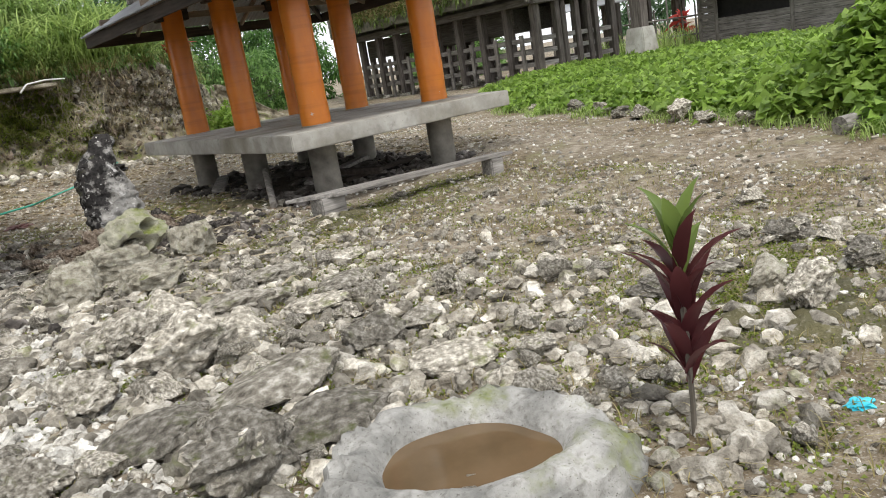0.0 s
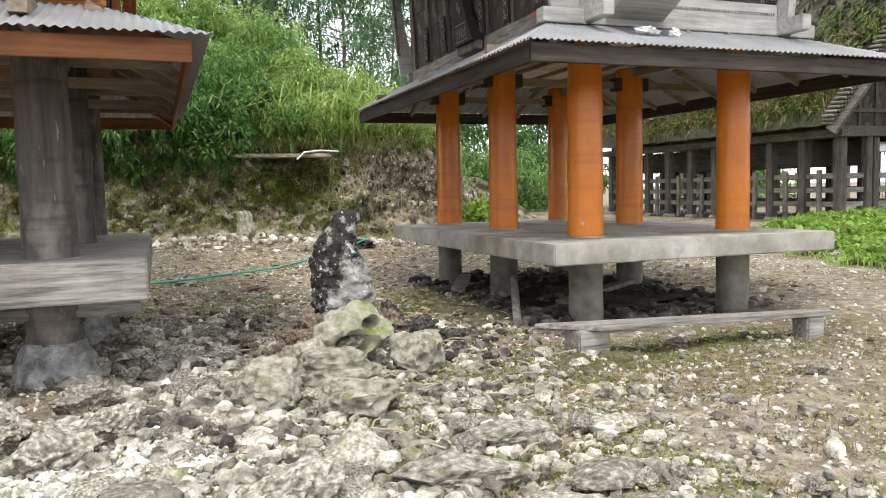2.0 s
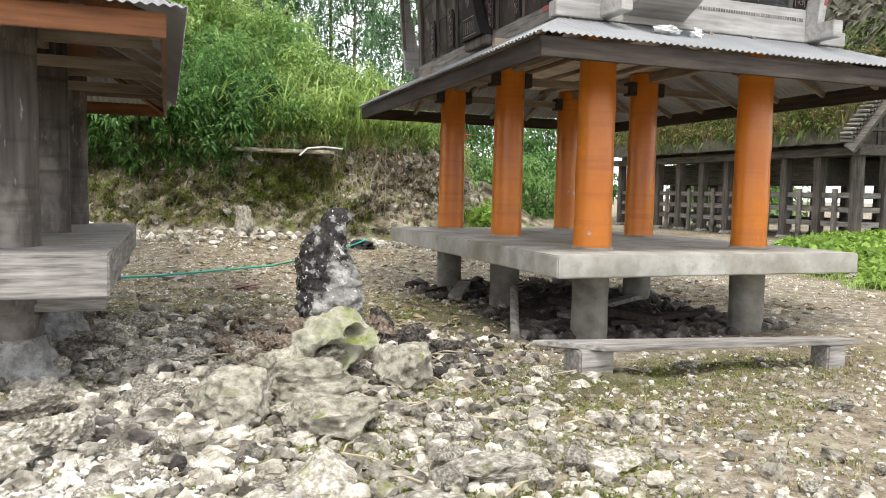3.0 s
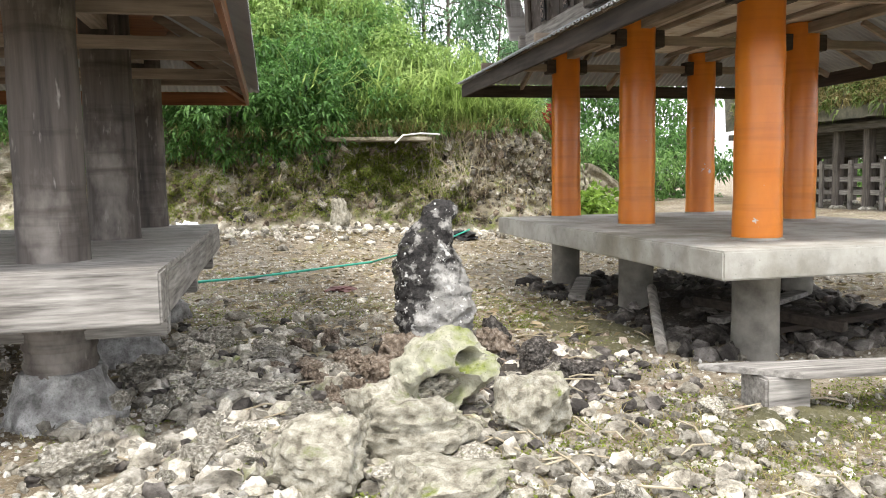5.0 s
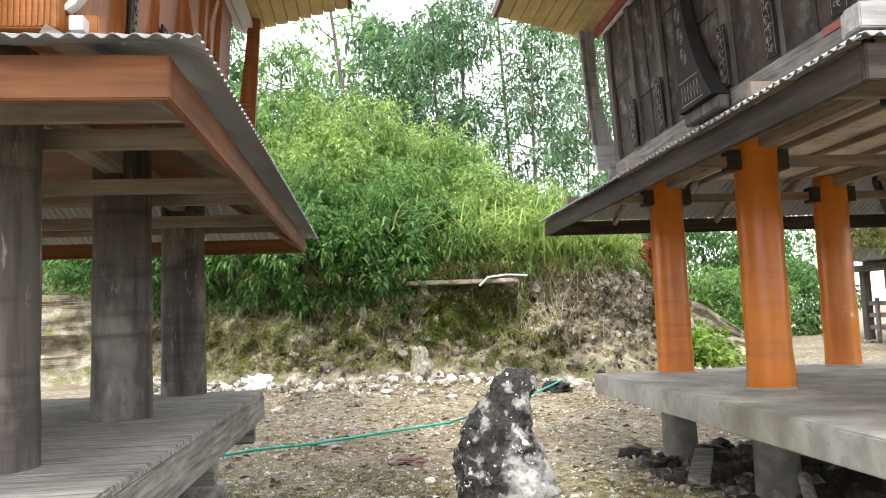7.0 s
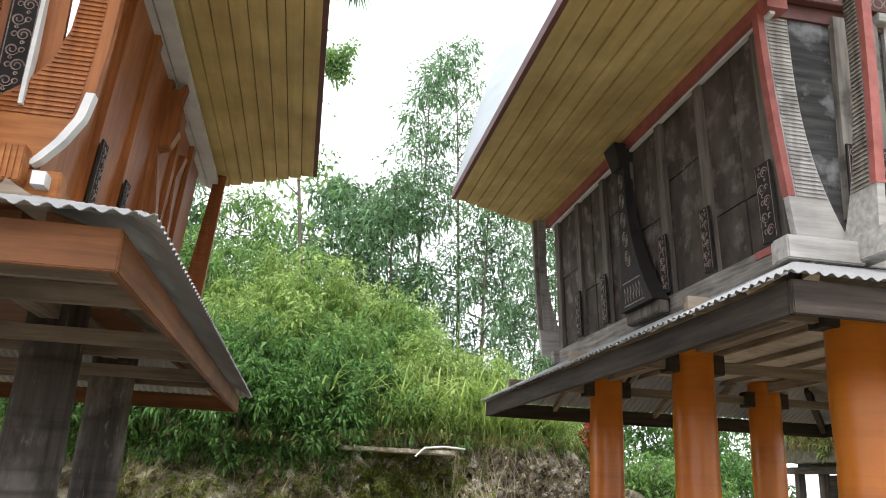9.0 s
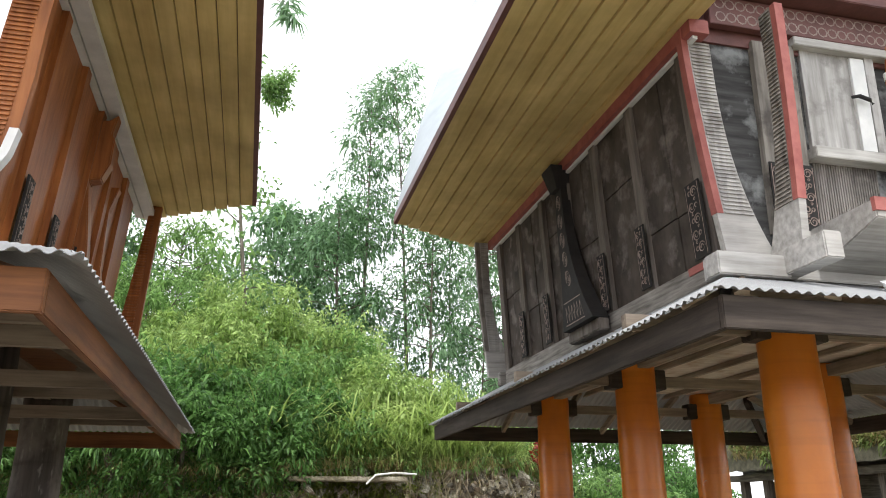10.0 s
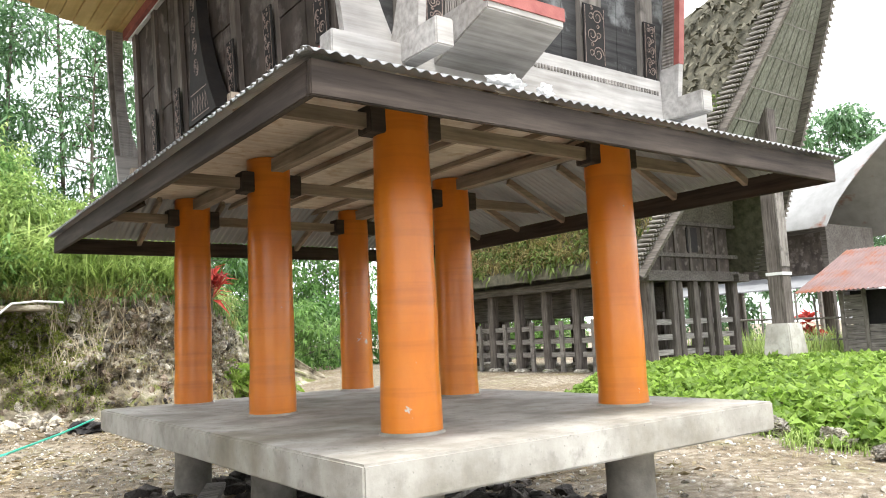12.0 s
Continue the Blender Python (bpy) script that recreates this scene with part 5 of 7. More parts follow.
    v, f = leaves(p, rng.normal(size=(len(p), 3)) * np.array([0.6, 0.6, 0.4]) + np.array([0, 0, 0.7]), 0.6, 0.12, rng)
    foliage("crown", v, f, REDLEAF, "", "", parent=t)
    part("stem", tube(B(), [(0, 0, -0.1), (0.03, 0, 1.0)], [0.03, 0.02], 6), BARK, t)


woods()


def vine_edge(y):
    """x of the near edge of the creeping vines for each y."""
    return np.interp(y, [-9, -6, -4.3, -3.0, -1.5, 0.4, 2.6, 6.0, 7.5, 9, 12], [5.0, 4.6, 4.5, 5.2, 6.0, 6.8, 7.4, 9.0, 8.8, 12.3, 13.0]) + 0.25 * np.sin(y * 3.1)


def vines():
    rng = np.random.RandomState(12)
    n = 37000
    y = np.concatenate([rng.uniform(-10, 9.0, n - 3000), -3.9 + rng.normal(size=3000) * 0.8])
    far = 18.5 - np.clip(y - 5, 0, 4) * 0.6
    x = vine_edge(y) + (far - vine_edge(y)) * rng.uniform(0, 1, n) ** 1.5
    x[-3000:] = np.maximum(6.4 + rng.normal(size=3000) * 0.6, 5.2)
    edge = smooth01(0, 0.8, x - vine_edge(y))
    mound = 1.15 * np.exp(-((x - 6.4) ** 2 + (y + 3.9) ** 2) / 1.5) + 0.3 * np.exp(-((x - 9) ** 2 + (y + 1.0) ** 2) / 5)
    z = ground_z(x, y) + rng.uniform(0.03, 1, n) ** 0.6 * (0.12 + 0.2 * edge + mound) + 0.06 * lumps(x, y, 31, 0.5)
    a = rng.uniform(0, 6.283, n)
    w = np.stack([np.cos(a), np.sin(a), rng.uniform(-0.35, 0.35, n)], 1)
    v, f = leaves(np.stack([x, y, z], 1), w, 0.17, 0.15, rng, 0.2)
    foliage("creeping_vines", v, f, VINE, "bright green creeping sweet-potato vines over the garden bed", "vines", "stuff")
    m = 3000
    y = rng.uniform(-8, 8.0, m)
    x = vine_edge(y) + rng.uniform(-0.5, 0.4, m)
    v, f = blades(np.stack([x, y, ground_z(x, y)], 1), 0.22, 0.012, rng, 1.0)
    foliage("garden_edge_grass", v, f, GRASS, "thin grass along the garden's edge", "grass", "stuff")
    y = rng.uniform(7.4, 11.5, 1200)
    x = rng.uniform(17.4, 22.5, 1200)
    v, f = blades(np.stack([x, y, ground_z(x, y)], 1), 1.0, 0.03, rng, 0.5)
    foliage("tall_weeds", v, f, GRASS, "tall pale weeds beside the hut", "weeds", "stuff")
    c = np.stack([rng.uniform(4.2, 7.6, 130), rng.uniform(16.5, 23, 130), rng.uniform(0.2, 0.9, 130)], 1)
    v, f = clumps(c, np.full(130, 0.4), 50, 0.24, 0.14, rng)
    foliage("yard_end_plants", v, f, VINE, "broad-leaved green plants at the end of the bank", "plants", "stuff")


vines()


# ---- stones and yard things ----
def place(name, mesh, x, y, size, turn=0.0, sink=0.25, label="", category="", group="", z=None, parent=None, tilt=0.0):
    ob = new(name, mesh)
    zz = float(ground_z(x, y)) if z is None else z
    s = size if isinstance(size, tuple) else (size, size, size)
    low = min(v.co.z for v in mesh.vertices) * s[2]
    ob.matrix_world = Matrix.LocRotScale((x, y, zz - low - sink * s[2] * 0.7), Euler((tilt, tilt * 0.6, turn)), s)
    if parent:
        ob.parent = parent
    return tagged(ob, label, category, group)


ROCKS = [rock_mesh("rock", LIMESTONE, 50 + k, 5, 0.36, (1, 0.75 + 0.04 * k, 0.72), 0.6) for k in range(8)]
DARKROCKS = [rock_mesh("dark_rock", DARKSTONE, 70 + k, 4, 0.32, (1, 0.8, 0.8), 0.8) for k in range(4)]
PALEROCKS = [rock_mesh("pale_rock", CREAMSTONE, 80 + k, 5, 0.24, (1, 0.8, 0.75), 0.9) for k in range(5)]
STONES = [rock_mesh("stone", LIMESTONE, 120 + k, 3, 0.42, (1, 0.75 + 0.04 * k, 0.72), 0.8) for k in range(8)]
SLABS = [rock_mesh("slab_rock", LIMESTONE, 190 + k, 5, 0.2, (1, 0.7 + 0.05 * k, 0.42), 1.0) for k in range(5)]
BROWNROCKS = [rock_mesh("brown_rock", BROWNSTONE, 160 + k, 4, 0.5, (1, 0.8, 0.75), 0.5) for k in range(4)]


def standing_stone():
    heights = [-0.15, 0.0, 0.12, 0.30, 0.55, 0.75, 0.90, 1.00, 1.06, 1.10, 1.14, 1.20, 1.25]
    left = [-0.19, -0.20, -0.235, -0.29, -0.30, -0.29, -0.26, -0.19, -0.12, -0.08, -0.07, -0.06, 0.02]
    right = [0.24, 0.24, 0.27, 0.30, 0.29, 0.20, 0.165, 0.17, 0.15, 0.17, 0.21, 0.20, 0.15]
    deep = [0.24, 0.24, 0.24, 0.24, 0.22, 0.2, 0.19, 0.17, 0.14, 0.12, 0.12, 0.09, 0.03]
    bm, rings = B(), []
    n = 84
    for i in range(110):
        z = -0.15 + 1.4 * i / 109
        l, r, d = (float(np.interp(z, heights, t)) for t in (left, right, deep))
        ring = []
        for k in range(n):
            a = 2 * math.pi * k / n
            c, s = math.cos(a), math.sin(a)
            c, s = math.copysign(abs(c) ** 0.75, c), math.copysign(abs(s) ** 0.75, s)
            p = Vector(((l + r) / 2 + (r - l) / 2 * c, d * s, z))
            q = p * 3.2 + Vector((3.1, 7.7, 1.3))
            k2 = 1 + 0.13 * noise.fractal(q, 0.9, 2.0, 3) + 0.11 * noise.fractal(q * 4, 0.8, 2.0, 4) - 0.1 * abs(noise.noise(q * 2.2))
            ring.append(bm.verts.new(((l + r) / 2 + (p.x - (l + r) / 2) * k2, p.y * k2, z + 0.03 * noise.noise(q * 2))))
        rings.append(ring)
    for a, b in zip(rings, rings[1:]):
        for k in range(n):
            bm.faces.new((a[k], a[(k + 1) % n], b[(k + 1) % n], b[k]))
    bm.faces.new(list(reversed(rings[0])))
    bm.faces.new(rings[-1])
    ob = solo("standing_stone", bm, MENHIR, "upright black stone spotted with white lichen in the yard", "standing stone", smooth=True)
    ob.matrix_world = pose(-1.68, 1.32, 0.0, 0, 0, -10)
    return ob


standing_stone()


def hollow_rock():
    """The pale mossy boulder with two hollows."""
    bm = B()
    bmesh.ops.create_icosphere(bm, subdivisions=5, radius=1.0)
    holes = [(Vector((-0.08, -0.9, -0.32)), 0.5, 1.0), (Vector((0.42, -0.72, 0.35)), 0.27, 0.6), (Vector((-0.6, -0.7, -0.3)), 0.22, 0.12)]
    for v in bm.verts:
        p = v.co.copy()
        p *= 1 + 0.26 * noise.fractal(p * 1.3 + Vector((4, 9, 2)), 0.9, 2.0, 3) + 0.08 * noise.fractal(p * 5, 0.8, 2.0, 4)
        for c, r, d in holes:
            k = max(0.0, 1 - (p - c).length / (r * 1.5))
            p += Vector((0, 1, 0)) * d * (k * k * (3 - 2 * k)) * 1.6
        p.z += 0.12 * p.x
        v.co = (p.x * 0.31, p.y * 0.24, p.z * 0.23)
    ob = solo("hollow_rock", bm, MOSSROCK, "pale mossy boulder with two dark hollows before the standing stone", "rock", smooth=True)
    ob.matrix_world = pose(-1.95, -0.15, 0.27, 0, 0, 6)
    return ob


hollow_rock()

for x, y, s, m, turn, sink in [(-2.32, -0.32, (0.24, 0.2, 0.26), PALEROCKS[0], 0.4, 0.2), (-2.25, -0.72, (0.36, 0.28, 0.24), PALEROCKS[1], 0.2, 0.2), (-1.55, -0.5, (0.34, 0.3, 0.34), PALEROCKS[2], 1.2, 0.2), (-2.02, -0.5, (0.1, 0.09, 0.08), PALEROCKS[3], 0.0, 0.1),
                               (-1.84, -0.53, (0.08, 0.08, 0.08), PALEROCKS[4], 2.0, 0.1), (-1.95, -0.05, (0.3, 0.22, 0.2), ROCKS[0], 0.3, 0.3), (-2.7, -1.0, (0.3, 0.24, 0.25), PALEROCKS[1], 2.8, 0.2), (-2.2, -1.35, (0.38, 0.3, 0.26), PALEROCKS[2], 0.3, 0.3)]:
    place("rock", m, x, y, s, turn, sink, "pale limestone rock lying at the hollow boulder", "rock", "rocks round the boulder")
for x, y, s, turn in [(-1.15, 1.35, (0.13, 0.12, 0.19), 0.0), (-0.95, 1.0, (0.15, 0.13, 0.14), 1.0), (-1.12, 0.62, (0.13, 0.11, 0.11), 2.2), (-0.92, 0.55, (0.12, 0.1, 0.09), 0.5), (-1.05, 0.25, (0.11, 0.1, 0.08), 1.5)]:
    place("dark_rock", DARKROCKS[int(abs(x * 10)) % 4], x, y, s, turn, 0.2, "dark pitted damp stone beside the standing stone", "rock", "dark pitted stones")
for x, y, s, turn in [(-2.02, 1.0, (0.2, 0.16, 0.22), 0.4), (-2.2, 0.75, (0.22, 0.18, 0.16), 1.7), (-1.3, 1.0, (0.18, 0.14, 0.18), 2.0), (-1.78, 0.75, (0.22, 0.16, 0.12), 0.0)]:
    place("rock", BROWNROCKS[int(abs(y * 10)) % 4], x, y, s, turn, 0.25, "brownish stone wedged at the foot of the standing stone", "rock", "wedging stones")

pick = random.Random(17)
for k in range(18):
    u = pick.uniform(0, 1)
    x, y = -1.2 + 0.25 * u + pick.gauss(0, 0.11), 1.4 - 1.3 * u + pick.gauss(0, 0.14)
    r = pick.uniform(0.05, 0.12)
    place("dark_rock", DARKROCKS[k % 4], x, y, (r, r * pick.uniform(0.7, 1), r * pick.uniform(0.7, 1.2)), pick.uniform(0, 6), 0.2, "dark pitted damp stone beside the standing stone", "rock", "dark pitted stones", tilt=pick.uniform(-0.4, 0.4))
for k in range(30):
    x, y = -2.35 + pick.gauss(0, 0.3), 0.75 + pick.gauss(0, 0.45)
    r = pick.uniform(0.06, 0.15)
    place("rock", BROWNROCKS[k % 4], x, y, (r, r * pick.uniform(0.7, 1), r * pick.uniform(0.6, 1.0)), pick.uniform(0, 6), 0.25, "brown damp stone lying beside the standing stone", "rock", "brown stones by the standing stone", tilt=pick.uniform(-0.3, 0.3))


def earth_patch(name, cx, cy, rx, ry, height, seed, mat, label):
    """A low spread of earth with a ragged rim, lying on the ground."""
    rng_rows, n, m = [], 96, 40
    for j in range(m + 1):
        r = j / m
        for k in range(n):
            a = 2 * math.pi * k / n
            e = 0.8 + 0.3 * noise.fractal(Vector((math.cos(a) * 1.4, math.sin(a) * 1.4, seed)), 0.8, 2.0, 4)
            rng_rows.append((cx + math.cos(a) * rx * r * e, cy + math.sin(a) * ry * r * e, r))
    p = np.array(rng_rows)
    crumb = 0.03 * lumps(p[:, 0], p[:, 1], 40 + seed, 0.13) + 0.02 * lumps(p[:, 0], p[:, 1], 41 + seed, 0.05)
    z = ground_z(p[:, 0], p[:, 1]) + (height + crumb) * (1 - p[:, 2] ** 2) - 0.03 * p[:, 2] ** 6
    v = np.stack([p[:, 0], p[:, 1], z], 1)
    f = [[j * n + k, j * n + (k + 1) % n, (j + 1) * n + (k + 1) % n, (j + 1) * n + k] for j in range(m) for k in range(n)]
    return tagged(new(name, raw_mesh(name, v, f, mat, True)), label, "earth", kind="stuff")


# the black of the heap under the slab holds the slab's shade too
earth_patch("damp_earth", 1.75, 2.75, 1.6, 2.2, 0.09, 1, DAMPSOIL, "damp earth heaped under the concrete slab, blackened for the shade there")
earth_patch("damp_earth", -1.45, 0.85, 1.15, 0.95, 0.035, 2, DAMPSOIL, "dark damp earth round the standing stone")
earth_patch("damp_earth", -2.75, 0.45, 0.45, 0.9, 0.025, 3, DAMPSOIL, "dark damp earth between the rubble stones")
earth_patch("mossy_earth", -0.15, 1.75, 0.75, 1.3, 0.02, 4, MOSSSOIL, "olive mossy earth trodden flat beside the slab")
earth_patch("mossy_earth", -0.1, -0.75, 1.1, 0.5, 0.02, 5, MOSSSOIL, "olive mossy earth before the plank bench")
earth_patch("mossy_earth", -2.9, 2.6, 0.7, 1.0, 0.02, 6, MOSSSOIL, "olive mossy earth beside the timber platform")
earth_patch("mossy_earth", -0.7, -5.9, 0.8, 0.7, 0.02, 7, MOSSSOIL, "olive mossy earth beside the young plant")

for k, (x, y, s) in enumerate([(-2.9, 0.6, 0.16), (-2.7, 0.0, 0.2), (-3.1, -0.3, 0.17), (-2.5, 1.0, 0.16), (-2.9, 1.5, 0.18), (-3.3, 0.9, 0.2), (-2.45, 0.35, 0.14), (-3.0, 2.2, 0.14), (-2.6, -0.5, 0.15)]):
    place("rock", ROCKS[(k * 3) % 8], x, y, (s, s * 0.8, s * 0.6), k * 0.8, 0.3, "grey limestone rock in the damp rubble", "rock", "rubble rocks between the barns")
for x, y, sx, sy, sz, turn, m in [(-0.42, -5.72, 0.26, 0.16, 0.13, 0.4, 1), (-0.75, -5.35, 0.2, 0.13, 0.08, 1.2, 4), (0.55, -5.3, 0.22, 0.16, 0.12, 0.2, 6)]:
    place("rock", (PALEROCKS[0] if m == 1 else ROCKS[m]), x, y, (sx, sy, sz), turn, 0.2, "pale limestone rock beside the mossy ground", "rock", "rocks on the mossy side")
# bedrock and large rubble of the rise in the foreground
BIG = [(-2.75, -3.6, 0.42), (-2.3, -3.3, 0.36), (-2.05, -2.7, 0.34), (-2.9, -2.8, 0.34), (-1.75, -3.3, 0.28), (-2.55, -4.35, 0.4), (-1.95, -4.25, 0.3), (-1.6, -2.3, 0.28), (-3.15, -4.3, 0.34), (-3.3, -3.5, 0.3), (-1.35, -3.0, 0.26), (-2.4, -2.2, 0.3), (-3.0, -5.0, 0.34), (-2.55, -4.85, 0.36), (-1.9, -4.9, 0.26),
       (-3.45, -5.2, 0.3), (-1.95, -5.4, 0.22), (-1.55, -4.2, 0.22), (-1.1, -3.9, 0.2), (-0.9, -2.3, 0.2), (-3.5, -2.4, 0.26), (-3.7, -4.3, 0.24), (-1.05, -5.7, 0.2), (-0.75, -5.2, 0.18), (-0.55, -6.0, 0.24), (-3.95, -1.6, 0.34), (-4.25, -1.2, 0.3), (-3.7, -1.3, 0.28), (-4.5, -1.7, 0.34), (-3.85, -0.6, 0.26), (-3.55, 0.5, 0.24), (-3.75, 1.3, 0.3), (-3.5, 1.7, 0.26), (-4.5, -0.7, 0.3), (-3.4, 2.4, 0.22), (-0.2, -5.2, 0.2), (0.1, -6.0, 0.18)]
for k, (x, y, s) in enumerate(BIG):
    if y < -2 and x > -3.6 and k % 3:
        place("rock", SLABS[k % 5], x, y, (s * 1.05, s * 0.95, s * 0.75), k * 1.3, 0.3, "broad slab of weathered limestone sunk in the ground", "rock", "limestone slabs of the rise", tilt=0.1 * math.sin(k))
    else:
        s *= 0.72
        place("rock", ROCKS[(k * 5) % 8], x, y, (s * 1.1, s * 0.9, s * 0.9), k * 1.3, 0.35, "weathered grey limestone rock half sunk in the ground", "rock", "limestone rocks of the rise", tilt=0.15 * math.sin(k))


def rubble():
    """300 stones near the walk as parts of the ground, and the smaller rest as one mass."""
    rng = np.random.RandomState(21)
    for k in range(300):
        while True:
            x, y = rng.uniform(-5.2, 1.8), rng.uniform(-7.0, 2.5)
            if not (-0.5 < x and y > -0.3):
                break
        if k % 2:
            x, y = -2.3 + rng.normal() * 0.8, rng.uniform(-6.2, 0.5)
        s = 0.04 + 0.09 * rng.uniform() ** 2
        place("stone", STONES[k % 8], x, y, (s, s, s * rng.uniform(0.7, 1.1)), rng.uniform(0, 6.28), 0.3, parent=GROUND, tilt=rng.uniform(-0.2, 0.2))

    def mass(name, n, pick, size, sub, mat, label):
        bm = B()
        bmesh.ops.create_icosphere(bm, subdivisions=sub, radius=1.0)
        bv = np.array([v.co[:] for v in bm.verts])
        bf = np.array([[v.index for v in f.verts] for f in bm.faces])
        bm.free()
        xy = pick(n)
        xy[np.hypot(xy[:, 0] + 2.52, xy[:, 1] + 5.74) < 0.62, 0] -= 1.25
        s = size(n)[:, None, None]
        jit = rng.uniform(0.6, 1.25, (n, len(bv), 1))
        v = bv[None] * jit * np.stack([rng.uniform(0.8, 1.4, n), rng.uniform(0.6, 1.0, n), rng.uniform(0.5, 0.95, n)], 1)[:, None, :]
        a, b = rng.uniform(0, 6.283, n), rng.normal(size=n) * 0.35
        ca, sa, cb, sb = (t[:, None] for t in (np.cos(a), np.sin(a), np.cos(b), np.sin(b)))
        x, y, z = v[..., 0], v[..., 1], v[..., 2]
        y, z = y * cb - z * sb, y * sb + z * cb
        x, y = x * ca - y * sa, x * sa + y * ca
        v = np.stack([x, y, z], -1) * s
        v[..., 0] += xy[:, :1]
        v[..., 1] += xy[:, 1:]
        v[..., 2] += (ground_z(xy[:, 0], xy[:, 1]) + 0.26 * s[:, 0, 0])[:, None]
        f = bf[None] + (np.arange(n) * len(bv))[:, None, None]
        ob = new(name, raw_mesh(name, v.reshape(-1, 3), f.reshape(-1, 3), mat))
        ob.parent = GROUND
        tagged(ob, label, kind="stuff")

    def clear(x, y):
        return ~((x > 7) & (y < 9))

    def yard(n):
        x, y = rng.uniform(-6, 8, n * 2), rng.uniform(-8, 13, n * 2)
        k = rng.uniform(0, 1, n * 2) < np.where(y > 5, 0.4, np.where(x > 0.2, 0.3, np.where(x > -1.2, 0.6, 1.0)))
        return np.stack([x, y], 1)[k][:n]

    def rise(n):
        u = rng.uniform(0, 1, n)
        return np.stack([-2.4 + rng.normal(size=n) * 0.95 + 0.5 * u, -6.5 + 7.5 * u], 1)

    def chips(n):
        return np.stack([-4.1 + rng.normal(size=n) * 0.75, rng.uniform(-7.0, -0.8, n)], 1)

    def bank_foot(n):
        x = rng.uniform(-8, 6.5, n)
        return np.stack([x, bank_line(x) - np.abs(rng.normal(size=n)) * 1.1 - 0.4], 1)

    def damp(n):
        return np.stack([-3.0 + rng.normal(size=n) * 0.6, 0.6 + rng.normal(size=n) * 1.3], 1)

    def near_right(n):
        return np.stack([rng.uniform(-2.2, 2.8, n), rng.uniform(-7.5, -0.4, n)], 1)
    pw = lambda lo, hi, e: (lambda n: lo + (hi - lo) * rng.uniform(0, 1, n) ** e)
    mass("rubble", 3600, rise, pw(0.016, 0.08, 2.2), 2, LIMESTONE, "grey limestone rubble")
    mass("rubble", 3000, yard, pw(0.014, 0.055, 2.2), 2, LIMESTONE, "scattered limestone gravel")
    mass("chips", 8000, chips, pw(0.012, 0.045, 1.6), 2, PALESTONE, "white limestone chips")
    mass("rubble", 900, damp, pw(0.025, 0.1, 1.8), 2, LIMESTONE, "grey rubble between the barns")
    mass("chips", 20000, yard, pw(0.008, 0.026, 1.3), 1, PALESTONE, "small pale gravel")
    mass("gravel", 6000, near_right, pw(0.006, 0.032, 2.2), 2, LIMESTONE, "coarse limestone gravel")
    mass("rubble", 900, bank_foot, pw(0.03, 0.16, 2.4), 1, LIMESTONE, "fallen stones at the foot of the bank")
    mass("damp_rubble", 260, damp, pw(0.02, 0.08, 1.6), 2, DARKSTONE, "dark damp rubble")
    by_stone = lambda n: np.stack([-1.5 + rng.normal(size=n) * 0.6, 0.7 + rng.normal(size=n) * 0.5], 1)
    mass("damp_rubble", 800, by_stone, pw(0.015, 0.07, 1.8), 2, DARKSTONE, "dark crumbled stone round the standing stone")
    mass("rubble", 500, by_stone, pw(0.015, 0.06, 1.8), 2, BROWNSTONE, "brown crumbled stone round the standing stone")
    # dark stone here also carries the shade under the slab in its colour
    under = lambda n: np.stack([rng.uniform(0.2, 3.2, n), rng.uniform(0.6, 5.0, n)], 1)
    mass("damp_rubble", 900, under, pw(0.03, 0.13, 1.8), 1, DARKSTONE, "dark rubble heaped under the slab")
    # moss and small weeds in the joints
    c = np.concatenate([rise(330), near_right(190), yard(40)])
    p = np.repeat(c, 60, 0) + rng.normal(size=(len(c) * 60, 2)) @ np.diag([0.11, 0.11])[:, :2]
    p3 = np.stack([p[:, 0], p[:, 1], ground_z(p[:, 0], p[:, 1]) + 0.01], 1)
    v, f = leaves(p3, rng.normal(size=(len(p3), 3)) + np.array([0, 0, 0.9]), 0.028, 0.014, rng)
    ob = new("ground_moss", raw_mesh("ground_moss", v, f, MOSS))
    tagged(ob, "yellow-green moss and tiny weeds between the stones", "moss", kind="stuff")
    c = np.concatenate([near_right(700), yard(900)])
    p = np.repeat(c, 7, 0) + rng.normal(size=(len(c) * 7, 2)) * 0.05
    v, f = blades(np.stack([p[:, 0], p[:, 1], ground_z(p[:, 0], p[:, 1])], 1), 0.09, 0.005, rng, 1.3)
    ob = new("ground_straw", raw_mesh("ground_straw", v, f, DRYGRASS))
    tagged(ob, "dry straw and litter on the ground", "dry grass", kind="stuff")


def twigs():
    """Short dry sticks strewn over the rubble and the back of the yard."""
    rnd = random.Random(29)
    bm = B()
    for k in range(150):
        x, y = (rnd.gauss(-1.6, 1.0), rnd.gauss(-0.3, 1.0)) if k % 2 else (rnd.uniform(-4.5, 4), rnd.uniform(3, 13))
        a, l = rnd.uniform(0, 6.28), rnd.uniform(0.12, 0.45)
        z = float(ground_z(x, y)) + 0.05
        dx, dy = math.cos(a) * l, math.sin(a) * l
        tube(bm, [(x, y, z), (x + dx * 0.5 + rnd.gauss(0, 0.01), y + dy * 0.5, z + 0.02), (x + dx, y + dy, float(ground_z(x + dx, y + dy)) + 0.04)], [0.006, 0.006, 0.003], 5)
    solo("twigs", bm, DRYSTALK, "dry pale sticks strewn over the stones", "twigs", kind="stuff")


